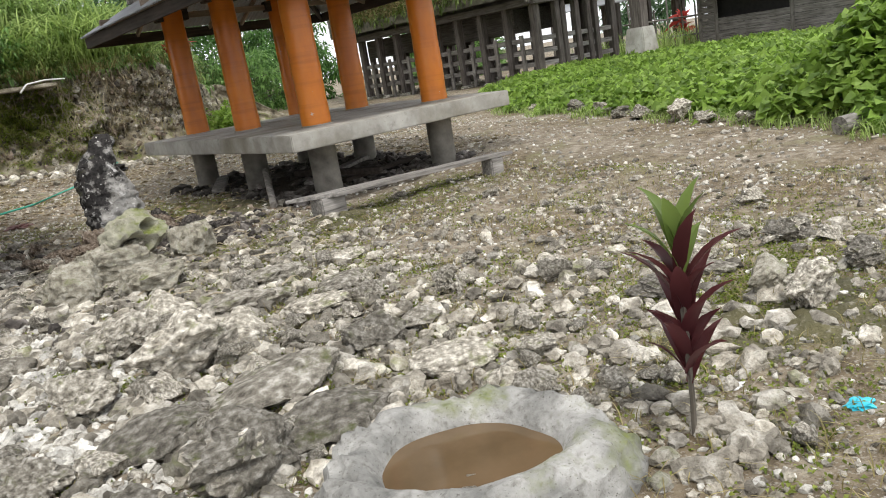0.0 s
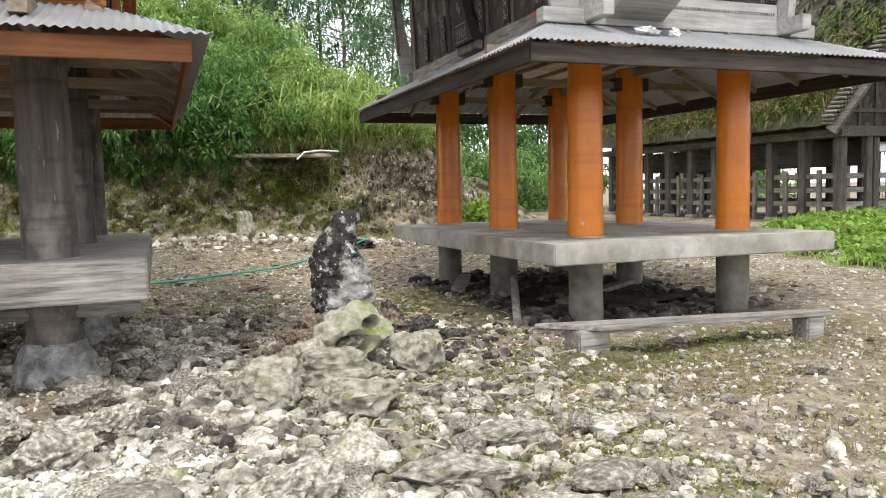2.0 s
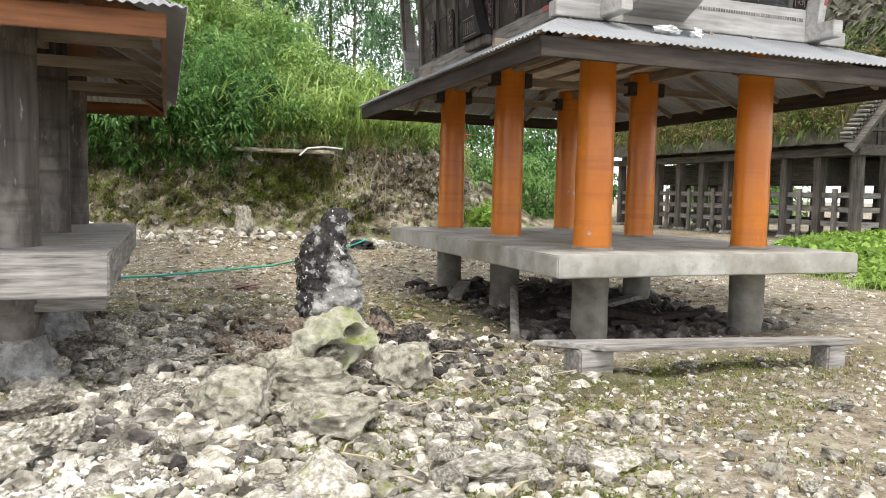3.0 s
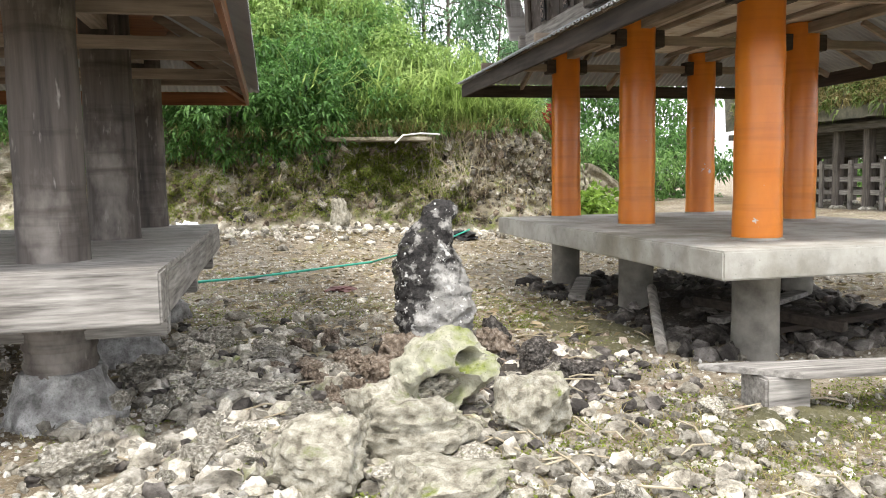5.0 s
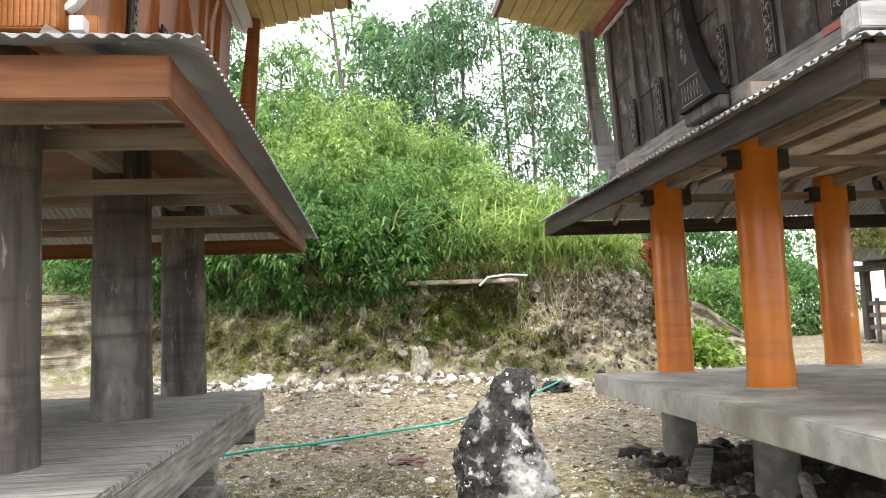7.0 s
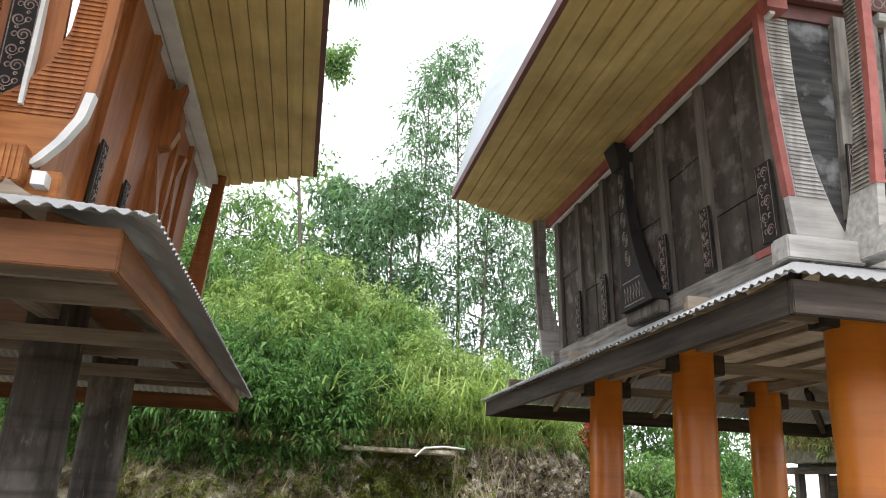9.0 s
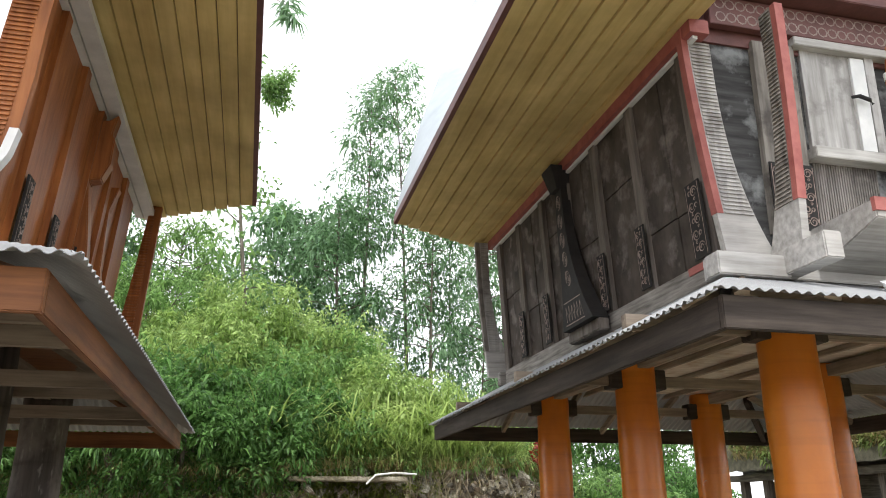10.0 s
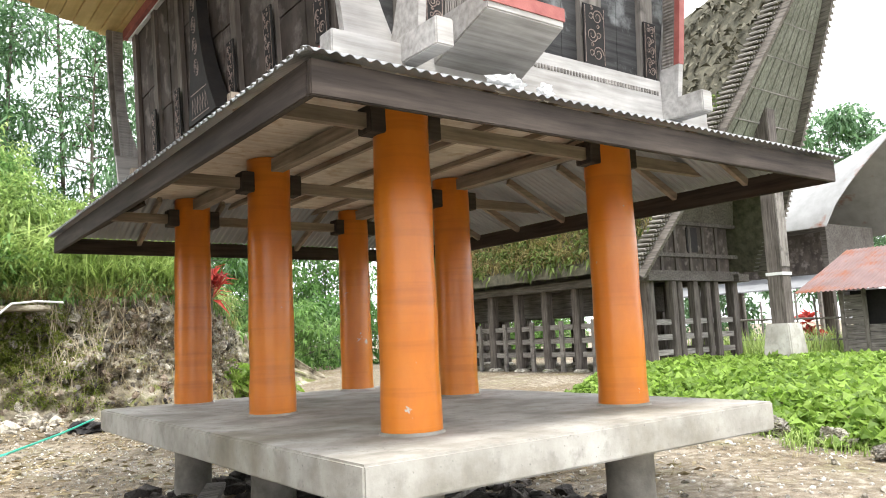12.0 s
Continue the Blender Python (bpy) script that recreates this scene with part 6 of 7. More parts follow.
def litter_leaves():
    """Dry leaves and low moss over the back of the yard."""
    rng = np.random.RandomState(61)
    n = 5200
    x, y = rng.uniform(-5, 5, n), rng.uniform(1.5, 13.5, n)
    p = np.stack([x, y, ground_z(x, y) + 0.012], 1)
    a = rng.uniform(0, 6.283, n)
    v, f = leaves(p, np.stack([np.cos(a), np.sin(a), rng.uniform(-0.1, 0.25, n)], 1), 0.13, 0.035, rng, 0.05)
    tagged(new("leaf_litter", raw_mesh("leaf_litter", v, f, LITTERLEAF)), "dry brown bamboo leaves strewn over the yard", "leaf litter", kind="stuff")
    c = np.concatenate([np.stack([rng.normal(size=70) * 0.5 - 0.5, rng.normal(size=70) * 0.8 + 2.6], 1), np.stack([rng.normal(size=50) * 0.8 + 0.8, rng.normal(size=50) * 0.35 - 0.75], 1), np.stack([rng.normal(size=60) * 0.7 - 3.0, rng.normal(size=60) * 0.9 + 4.0], 1), np.stack([rng.normal(size=90) * 0.7 - 0.4, rng.normal(size=90) * 0.5 - 5.6], 1)])
    q = np.repeat(c, 90, 0) + rng.normal(size=(len(c) * 90, 2)) * 0.12
    v, f = leaves(np.stack([q[:, 0], q[:, 1], ground_z(q[:, 0], q[:, 1]) + 0.006], 1), rng.normal(size=(len(q), 3)) + np.array([0, 0, 0.7]), 0.022, 0.012, rng)
    tagged(new("ground_moss", raw_mesh("ground_moss", v, f, MOSS)), "thin moss spread on the trodden soil", "moss", kind="stuff")


def bank_details():
    rng = np.random.RandomState(33)

    def on_face(n, xa, xb, ua, ub):
        x, u = rng.uniform(xa, xb, n), rng.uniform(ua, ub, n)
        y, z = bank_face(x, u)
        return np.stack([x, y, z], 1)
    spots = np.concatenate([on_face(90, -7.5, 6.5, 0.05, 0.9), on_face(150, 0.6, 6.5, 0.45, 0.97), on_face(40, -2, 1.5, 0.75, 0.97)])
    for k, (x, y, z) in enumerate(spots):
        s = rng.uniform(0.06, 0.17)
        ob = new("bank_stone", (ROCKS[k % 8] if k % 4 else BROWNROCKS[k % 3]))
        ob.matrix_world = Matrix.LocRotScale((x, y - 0.02, z), Euler((rng.uniform(-1, 1), rng.uniform(-1, 1), rng.uniform(0, 6))), (s, s * 0.8, s * 0.75))
        ob.parent = EARTH_BANK
    def grit(name, n, xa, xb, ua, ub, lo, hi, mat, label):
        ball = B()
        bmesh.ops.create_icosphere(ball, subdivisions=1, radius=1.0)
        bv = np.array([v.co[:] for v in ball.verts])
        bf = np.array([[v.index for v in f.verts] for f in ball.faces])
        ball.free()
        p = on_face(n, xa, xb, ua, ub)
        size = lo + (hi - lo) * rng.uniform(0, 1, n) ** 2.2
        v = bv[None] * rng.uniform(0.55, 1.25, (n, len(bv), 1)) * rng.uniform(0.5, 1.3, (n, 1, 3)) * size[:, None, None] + p[:, None, :]
        f = bf[None] + (np.arange(n) * len(bv))[:, None, None]
        ob = new(name, raw_mesh(name, v.reshape(-1, 3), f.reshape(-1, 3), mat))
        ob.parent = EARTH_BANK
        tagged(ob, label, kind="stuff")
    grit("bank_grit", 1500, -8, 6.4, 0.03, 0.97, 0.02, 0.1, BROWNSTONE, "brown stones bedded in the bank")
    grit("bank_grit", 700, -4, 6.4, 0.1, 0.97, 0.02, 0.11, DARKSTONE, "dark stones bedded in the bank")
    grit("bank_grit", 900, 1.2, 6.6, 0.3, 1.0, 0.02, 0.11, LIMESTONE, "pale stones bedded in the bank")
    bm = B()
    for k in range(80):
        x = rng.uniform(-6, 5.5) if k < 34 else rng.normal() * 0.6 + 1.5
        drift = rng.normal() * 0.12
        pts = []
        for i in range(6):
            xx = x + drift * i + rng.normal() * 0.02
            y, z = bank_face(np.array(xx), np.array(0.99 - 0.15 * i * rng.uniform(0.8, 1.1)))
            pts.append((xx, float(y) - 0.07, float(z) + 0.03))
        tube(bm, pts, [0.009, 0.009, 0.008, 0.007, 0.005, 0.003], 5)
    part("hanging_roots", bm, DRYSTALK, EARTH_BANK, "dry roots and stalks hanging down the bank", kind="stuff")
    p = on_face(5200, -8, 6.4, 0.1, 1.0)
    v, f = blades(p - np.array([0, 0.03, 0]), 0.3, 0.01, rng, 2.4)
    tagged(new("bank_grass", raw_mesh("bank_grass", v, f, DRYGRASS)), "dry trailing grass on the face of the bank", "dry grass", kind="stuff")
    q = np.concatenate([on_face(1100, -7, 2.0, 0.1, 1.0), on_face(700, -1.2, 1.3, 0.35, 0.95)])
    v, f = clumps(q, rng.uniform(0.05, 0.17, len(q)), 44, 0.05, 0.028, rng)
    tagged(new("bank_moss", raw_mesh("bank_moss", v, f, MOSS)), "moss and small weeds on the bank", "moss", kind="stuff")
    q = on_face(150, -8.5, -1.2, 0.75, 1.0)
    v, f = clumps(q, rng.uniform(0.12, 0.3, len(q)), 34, 0.12, 0.05, rng, 0.7)
    tagged(new("bank_creeper", raw_mesh("bank_creeper", v, f, LEAF_DARK)), "dark leafy creepers hanging down the bank", "creeper", kind="stuff")
    ledge = solo("ledge", box(B(), -1.6, 13.75, 2.34, 0.95, 14.9, 2.44), BANK, "broken mossy concrete ledge on top of the bank", "ledge", kind="structure", bevel=0.02)
    solo("pipe", tube(B(), [(0.05, 13.7, 2.28), (0.25, 13.72, 2.47), (0.7, 13.8, 2.52), (1.2, 13.95, 2.5)], [0.022, 0.022, 0.022, 0.022], 10), WHITEPAINT, "bent white plastic pipe lying on the bank's ledge", "pipe", smooth=True)


DRYSTALK = plain("dry_stalk", (0.25, 0.2, 0.13), (0.48, 0.42, 0.3), 0.8, 10)
WATER = plain("muddy_water", (0.09, 0.06, 0.03), (0.15, 0.1, 0.055), 0.06, 3, 0.02)
BLUE = plain("blue_plastic", (0.02, 0.42, 0.55), (0.05, 0.55, 0.68), 0.4)
LITTER = plain("white_litter", (0.7, 0.7, 0.7), (0.85, 0.85, 0.84), 0.6)
HOSE = plain("green_hose", (0.02, 0.28, 0.2), (0.04, 0.42, 0.3), 0.4)
LITTERLEAF = leafy("dry_fallen_leaf", (0.12, 0.085, 0.05), (0.36, 0.28, 0.18), through_light=0.1)
rubble()
twigs()
litter_leaves()
bank_details()


def stone_basin():
    """A low limestone mortar with a hollow of brown water."""
    t = thing("stone_basin", "rough limestone basin holding muddy brown water", "basin", (-2.52, -5.74, 0.01))
    bm = B()
    n, m = 72, 22
    rings = []
    for j in range(m + 1):
        u = j / m
        ring = []
        for k in range(n):
            a = 2 * math.pi * k / n
            e = 1 + 0.22 * noise.noise(Vector((math.cos(a) * 1.2, math.sin(a) * 1.2, 5.0)))
            rx, ry = 0.55 * e, 0.42 * e
            if u < 0.4:
                r, z = 1.15 - 0.2 * u / 0.4, -0.08 + 0.2 * (u / 0.4) ** 0.7
            elif u < 0.62:
                r, z = 0.95 - 0.3 * (u - 0.4) / 0.22, 0.12 + 0.02 * math.sin(math.pi * (u - 0.4) / 0.22)
            else:
                k2 = (u - 0.62) / 0.38
                r, z = 0.65 * (1 - k2) + 0.001, 0.12 - 0.24 * min(1, k2 * 3)
            q = Vector((math.cos(a) * r * 3, math.sin(a) * r * 3, z * 6))
            d = 0.06 * noise.fractal(q * 1.3, 0.85, 2.0, 5)
            if u > 0.5:
                d *= 0.15 if u > 0.6 else 0.5
            ring.append(bm.verts.new((math.cos(a) * rx * (r + d), math.sin(a) * ry * (r + d), z + d * 0.8)))
        rings.append(ring)
    for a, b in zip(rings, rings[1:]):
        for k in range(n):
            bm.faces.new((a[k], a[(k + 1) % n], b[(k + 1) % n], b[k]))
    bm.faces.new(rings[-1])
    part("bowl", bm, BASIN, t, smooth=True)
    bm = B()
    bm.faces.new([bm.verts.new((0.37 * math.cos(a), 0.285 * math.sin(a), 0.06)) for a in (2 * math.pi * k / 40 for k in range(40))])
    part("water", bm, WATER, t, "muddy brown water")
    t.rotation_euler = (0, 0, radians(-28))


stone_basin()


def cordyline():
    t = thing("cordyline", "young cordyline with purple leaves and green top", "plant", (-1.83, -6.2, float(ground_z(-1.83, -6.2))))
    part("stem", tube(B(), [(0, 0, -0.05), (0.02, 0.01, 0.15), (0.0, 0.0, 0.4), (0.02, 0.02, 0.8)], [0.011, 0.01, 0.012, 0.006], 8), BARK, t, smooth=True)
    rnd = random.Random(3)
    for k in range(28):
        u = k / 27
        z = 0.2 + 0.52 * u
        a = k * 2.4 + rnd.uniform(-0.3, 0.3)
        l, w = rnd.uniform(0.2, 0.31), rnd.uniform(0.014, 0.024)
        steep = 1.2 + 0.3 * u + rnd.uniform(-0.22, 0.15)
        bm, rows = B(), []
        for i in range(7):
            s = i / 6
            r = l * s * math.cos(steep - 0.5 * s)
            h = l * s * math.sin(steep - 0.35 * s * s)
            ww = w * (0.25 + 1.5 * math.sin(math.pi * min(1, s * 0.85 + 0.1)) ** 0.8) * (1 - s ** 4)
            c = Vector((0.01 + math.cos(a) * r, 0.01 + math.sin(a) * r, z + h))
            side = Vector((-math.sin(a), math.cos(a), 0)) * ww
            rows.append([bm.verts.new(p) for p in (c - side + Vector((0, 0, ww * 0.5)), c, c + side + Vector((0, 0, ww * 0.5)))])
        for p, q in zip(rows, rows[1:]):
            bm.faces.new((p[0], p[1], q[1], q[0]))
            bm.faces.new((p[1], p[2], q[2], q[1]))
        part("leaf", bm, GREENLEAF if k > 20 else PURPLELEAF, t, "yellow-green young leaf" if k > 20 else "", smooth=True)


cordyline()


def bench():
    t = thing("plank_bench", "low grey plank bench on a wooden block beside the slab", "bench", (0, -0.5, 0))
    part("board", hull(B(), [(-0.42, 0.1, 0.235), (0.02, -0.27, 0.235), (2.45, -0.4, 0.2), (2.32, -0.2, 0.2)], [(-0.42, 0.1, 0.275), (0.02, -0.27, 0.275), (2.45, -0.4, 0.24), (2.32, -0.2, 0.24)]), GREYWOOD_X, t, bevel=0.004)
    part("block", box(B(), -0.16, -0.2, -0.03, 0.14, 0.06, 0.236), GREYWOOD_X, t, "cracked squared timber block", bevel=0.015)
    part("block", box(B(), 2.1, -0.38, -0.03, 2.3, -0.18, 0.205), GREYWOOD_X, t, bevel=0.015)


bench()

for k, (a, b, w, h, lab) in enumerate([((0.9, 1.5, 0.12), (2.3, 2.2, 0.2), 0.16, 0.05, "long weathered plank lying under the slab"), ((1.2, 1.1, 0.1), (2.6, 1.3, 0.14), 0.14, 0.05, "weathered plank lying under the slab"), ((0.3, 3.2, 0.1), (0.9, 4.4, 0.13), 0.18, 0.06, "dark board lying by the back stump"), ((1.6, 0.75, 0.16), (0.95, 1.9, 0.24), 0.1, 0.08, "squared timber lying across the rubble")]):
    solo("loose_plank", beam(B(), a, b, w, h), DARKWOOD_X if k % 2 else GREYWOOD_X, lab, "plank", group="planks under the slab", bevel=0.004)
solo("bamboo_pole", tube(B(), [(0.03, 0.85, 0.06), (0.3, 1.45, 0.21), (0.55, 2.0, 0.36)], [0.045, 0.045, 0.042], 14), GREYWOOD_Y, "grey bamboo pole leaning under the slab", "bamboo pole", smooth=True)
solo("log", tube(B(), [(4.3, -3.95, 0.1), (4.9, -4.1, 0.11), (6.2, -4.4, 0.14)], [0.1, 0.1, 0.095], 20), GREYWOOD_X, "weathered bamboo log lying at the garden's edge", "log", smooth=True)
for k, (x, y, s) in enumerate([(5.9, -0.9, 0.3), (6.3, 0.1, 0.26), (6.9, 1.4, 0.24), (6.5, 0.7, 0.2), (7.4, 2.4, 0.26), (5.6, -1.5, 0.22), (8.2, 4.3, 0.24), (5.3, -2.4, 0.2)]):
    place("rock", ROCKS[k], x, y, (s, s * 0.8, s * 0.7), k * 0.9, 0.2, "grey limestone edging the garden bed", "rock", "garden edging stones")
solo("garden_hose", tube(B(), [(-4.4, 6.1, 0.04), (-3.9, 6.5, 0.05), (-3.2, 6.75, 0.05), (-2.3, 7.4, 0.05), (-1.3, 8.05, 0.06), (-0.3, 9.3, 0.12), (0.6, 10.6, 0.2), (1.3, 11.6, 0.3)], [0.018] * 8, 8), HOSE, "thin green garden hose lying across the yard", "hose", smooth=True)


def crumpled(name, x, y, r, mat, label, category, seed, flat=0.35, z=None):
    bm = B()
    bmesh.ops.create_icosphere(bm, subdivisions=3, radius=r)
    for v in bm.verts:
        k = 1 + 0.7 * noise.fractal(v.co / r * 1.7 + Vector((seed, 0, 0)), 0.6, 2.2, 4)
        v.co = Vector((v.co.x * k, v.co.y * k * 0.7, v.co.z * k * flat))
    ob = solo(name, bm, mat, label, category)
    zz = float(ground_z(x, y)) if z is None else z
    ob.location = (x, y, zz + r * flat * 0.5)


crumpled("plastic_wrapper", -1.37, -6.58, 0.05, BLUE, "crumpled bright blue plastic wrapper on the ground", "litter", 1, 0.3)
crumpled("paper_scrap", -1.42, -6.12, 0.035, LITTER, "crumpled white paper scrap on the ground", "litter", 2, 0.3)
crumpled("plastic_bag", -4.7, 12.6, 0.3, LITTER, "crumpled white plastic bag on the rubble", "litter", 3, 0.6)
crumpled("rusty_can", -2.05, 5.35, 0.17, MAROON, "flattened rusty tin lying in the yard", "litter", 5, 0.2)
crumpled("rag_heap", 1.15, 11.5, 0.3, CARVED, "heap of dark rags and litter at the bank", "litter", 6, 0.4)
crumpled("basket_scrap", -3.05, 6.85, 0.16, GREYWOOD_X, "torn grey basket scrap beside the hose", "litter", 7, 0.25)
place("rock", PALEROCKS[1], -1.4, 13.0, (0.28, 0.2, 0.5), 0.3, 0.1, "upright white stone at the foot of the bank", "rock")


# ---- carved boards and joinery of the barns ----
def comb_board(barn, at, across, normal, z0, z1, outer, inner, face, edge, tip, n=60, edge_label="red painted edge", grow=0.0):
    """An upright board with a curved inner edge, fine cross ridges, a painted outer edge and a bare foot."""
    at, across, normal = Vector(at), Vector(across), Vector(normal)
    t = 0.05

    def p(o, k, d=0.0):
        return at + across * (o + grow * k) + Vector((0, 0, z0 + (z1 - z0) * k)) + normal * d
    board, ridge, rim, foot = B(), B(), B(), B()
    for i in range(n):
        a, b = i / n, (i + 1) / n
        o0, o1, i0, i1 = outer(a), outer(b), inner(a), inner(b)
        s = 1 if o0 > i0 else -1
        target = foot if a < 0.17 else board
        hull(target, [p(i0, a), p(o0, a), p(o1, b), p(i1, b)], [p(i0, a, t), p(o0, a, t), p(o1, b, t), p(i1, b, t)])
        if a >= 0.17:
            w = 0.042 * s
            hull(rim, [p(o0 - w, a, -0.004), p(o0 + 0.003 * s, a, -0.004), p(o1 + 0.003 * s, b, -0.004), p(o1 - w, b, -0.004)], [p(o0 - w, a, t + 0.005), p(o0 + 0.003 * s, a, t + 0.005), p(o1 + 0.003 * s, b, t + 0.005), p(o1 - w, b, t + 0.005)])
            m = a + (b - a) * 0.5
            om, im = outer(m) - 0.055 * s, inner(m) + 0.008 * s
            if (om - im) * s > 0.02:
                for f0, f1 in ((a + 0.1 * (b - a), a + 0.62 * (b - a)),):
                    hull(ridge, [p(im, f0, t - 0.01), p(om, f0, t - 0.01), p(om, f1, t - 0.01), p(im, f1, t - 0.01)], [p(im, f0, t + 0.009), p(om, f0, t + 0.009), p(om, f1, t + 0.005), p(im, f1, t + 0.005)])
    for b in (board, rim, foot):
        bmesh.ops.remove_doubles(b, verts=b.verts[:], dist=0.0005)
    ob = part("wing_board", board, face, barn)
    part("comb_relief", ridge, face, ob, kind="stuff")
    part("edge", rim, edge, ob, edge_label)
    part("foot", foot, tip, ob, "bare weathered foot")
    return ob


def bracket(barn, x, y_top, y_low, z0, z1, sgn, mat, label, carve=True):
    """A tall carved brace, narrow above and flaring below, that stands proud of the side wall."""
    bm, n = B(), 22
    wid = lambda k: 0.075 + 0.22 * (1 - k) ** 3
    mid = lambda k: y_top + (y_low - y_top) * (1 - k) ** 2
    for i in range(n):
        a, b = i / n, (i + 1) / n
        za, zb = z0 + (z1 - z0) * a, z0 + (z1 - z0) * b
        d = lambda k: sgn * (0.08 + 0.06 * (1 - k) ** 2)
        f = lambda k, z, s, o: (x + o, mid(k) + s * wid(k), z)
        hull(bm, [f(a, za, -1, 0), f(a, za, 1, 0), f(b, zb, 1, 0), f(b, zb, -1, 0)], [f(a, za, -1, d(a)), f(a, za, 1, d(a)), f(b, zb, 1, d(b)), f(b, zb, -1, d(b))])
    bmesh.ops.remove_doubles(bm, verts=bm.verts[:], dist=0.0005)
    ob = part("brace", bm, mat, barn, label)
    if carve:
        bm = B()

        def stroke(pts, w=0.006):
            prev = None
            for k, (u, z) in enumerate(pts):
                kk = (z - z0) / (z1 - z0)
                o = x + sgn * (0.08 + 0.06 * (1 - kk) ** 2 + 0.004)
                cur = (bm.verts.new((o, mid(kk) + u - w, z - w)), bm.verts.new((o, mid(kk) + u + w, z + w)))
                if prev:
                    bm.faces.new((prev[0], prev[1], cur[1], cur[0]))
                prev = cur
        for k in range(5):
            c = z0 + 0.45 + 0.19 * k
            stroke([(0.045 * math.cos(a), c + 0.07 * math.sin(a)) for a in (6.2832 * i / 16 for i in range(17))])
            stroke([(0.016 * math.cos(a), c + 0.02 * math.sin(a)) for a in (6.2832 * i / 10 for i in range(11))], 0.005)
            stroke([(0.03 * math.cos(a), c + 0.045 * math.sin(a)) for a in (6.2832 * i / 12 for i in range(13))], 0.004)
        for k in range(6):
            u = -0.16 + 0.055 * k
            stroke([(u, z0 + 0.06), (u + 0.027, z0 + 0.2), (u + 0.055, z0 + 0.06)], 0.005)
        stroke([(-0.17, z0 + 0.24), (0.17, z0 + 0.24)], 0.005)
        stroke([(-0.17, z0 + 0.035), (0.2, z0 + 0.035)], 0.005)
        part("carving", bm, CARVE_LINE, ob)
    return ob


def right_barn_joinery():
    barn = RIGHT_BARN
    z0, z1 = BZ0 - 0.02, BZ1 + 0.08
    bow = lambda a, b, e=3.0: (lambda k: a + (b - a) * (1 - k) ** e)
    # front wings: in the plane of the front, and fins that stand forward of it
    comb_board(barn, (0, 0.54, 0), (1, 0, 0), (0, -1, 0), z0, z1, bow(0.12, 0.26, 1.5), bow(0.33, 0.62), PALE_Z, RED, PALE_X)
    comb_board(barn, (0, 0.54, 0), (1, 0, 0), (0, -1, 0), z0, z1, bow(3.4, 3.24, 1.5), bow(3.2, 2.95), PALE_Z, RED, PALE_X)
    comb_board(barn, (0.60, 0, 0), (0, 1, 0), (-1, 0, 0), z0, z1, bow(0.10, 0.2, 1.5), bow(0.26, 0.5), GREYWOOD_Z, RED, PALE_X)
    comb_board(barn, (3.02, 0, 0), (0, 1, 0), (-1, 0, 0), z0, z1, bow(0.16, 0.3, 1.5), bow(0.34, 0.5), GREYWOOD_Z, RED, PALE_X)
    # back wings
    comb_board(barn, (0, 4.88, 0), (1, 0, 0), (0, -1, 0), z0, z1, bow(-0.02, 0.1, 1.5), bow(0.13, 0.45), PALE_Z, GREYWOOD_Z, PALE_X, edge_label="")
    comb_board(barn, (0, 4.88, 0), (1, 0, 0), (0, -1, 0), z0, z1, bow(3.38, 3.28, 1.5), bow(3.25, 3.0), GREYWOOD_Z, GREYWOOD_Z, GREYWOOD_X, edge_label="")
    # sill ends and lower boards at the front
    part("sill_end", box(B(), 0.1, 0.36, 2.98, 0.58, 0.5, 3.12), PALE_X, barn, bevel=0.008)
    part("sill_end", box(B(), 0.54, 0.02, 3.0, 0.66, 0.5, 3.16), PALE_X, barn, bevel=0.008)
    part("sill_end", box(B(), 2.96, 0.08, 3.0, 3.08, 0.5, 3.16), PALE_X, barn, bevel=0.008)
    part("sill_end", box(B(), 3.08, 0.36, 2.98, 3.42, 0.5, 3.12), PALE_X, barn, bevel=0.008)
    part("apron", box(B(), 0.66, 0.43, 3.0, 2.96, 0.50, 3.32), PALE_X, barn, "pale ribbed apron board", bevel=0.006)
    bm = B()
    for k in range(46):
        x = 1.55 + 0.03 * k
        box(bm, x, 0.422, 3.2, x + 0.016, 0.431, 3.23)
    part("beading", bm, GREYWOOD_X, barn, kind="stuff")
    # front wall: corner posts, posts, door, carved panels
    fy = lambda z: 0.56 - 0.07 * (z - BZ0) / (BZ1 - BZ0)

    def upright(xa, xb, za, zb, out, mat, name="wall_post", label=""):
        return part(name, hull(B(), [(xa, fy(za) - out, za), (xb, fy(za) - out, za), (xb, fy(za) + 0.01, za), (xa, fy(za) + 0.01, za)], [(xa, fy(zb) - out, zb), (xb, fy(zb) - out, zb), (xb, fy(zb) + 0.01, zb), (xa, fy(zb) + 0.01, zb)]), mat, barn, label)
    upright(0.62, 0.73, 3.32, 4.66, 0.05, GREYWOOD_Z)
    upright(0.80, 0.94, 3.32, 4.66, 0.045, GREYWOOD_Z)
    upright(2.18, 2.40, 3.32, 4.66, 0.045, GREYWOOD_Z)
    upright(2.84, 2.98, 3.32, 4.66, 0.05, GREYWOOD_Z)
    door = upright(1.0, 1.5, 3.93, 4.66, 0.03, PALE_Z, "door", "bleached plank door with an iron latch")
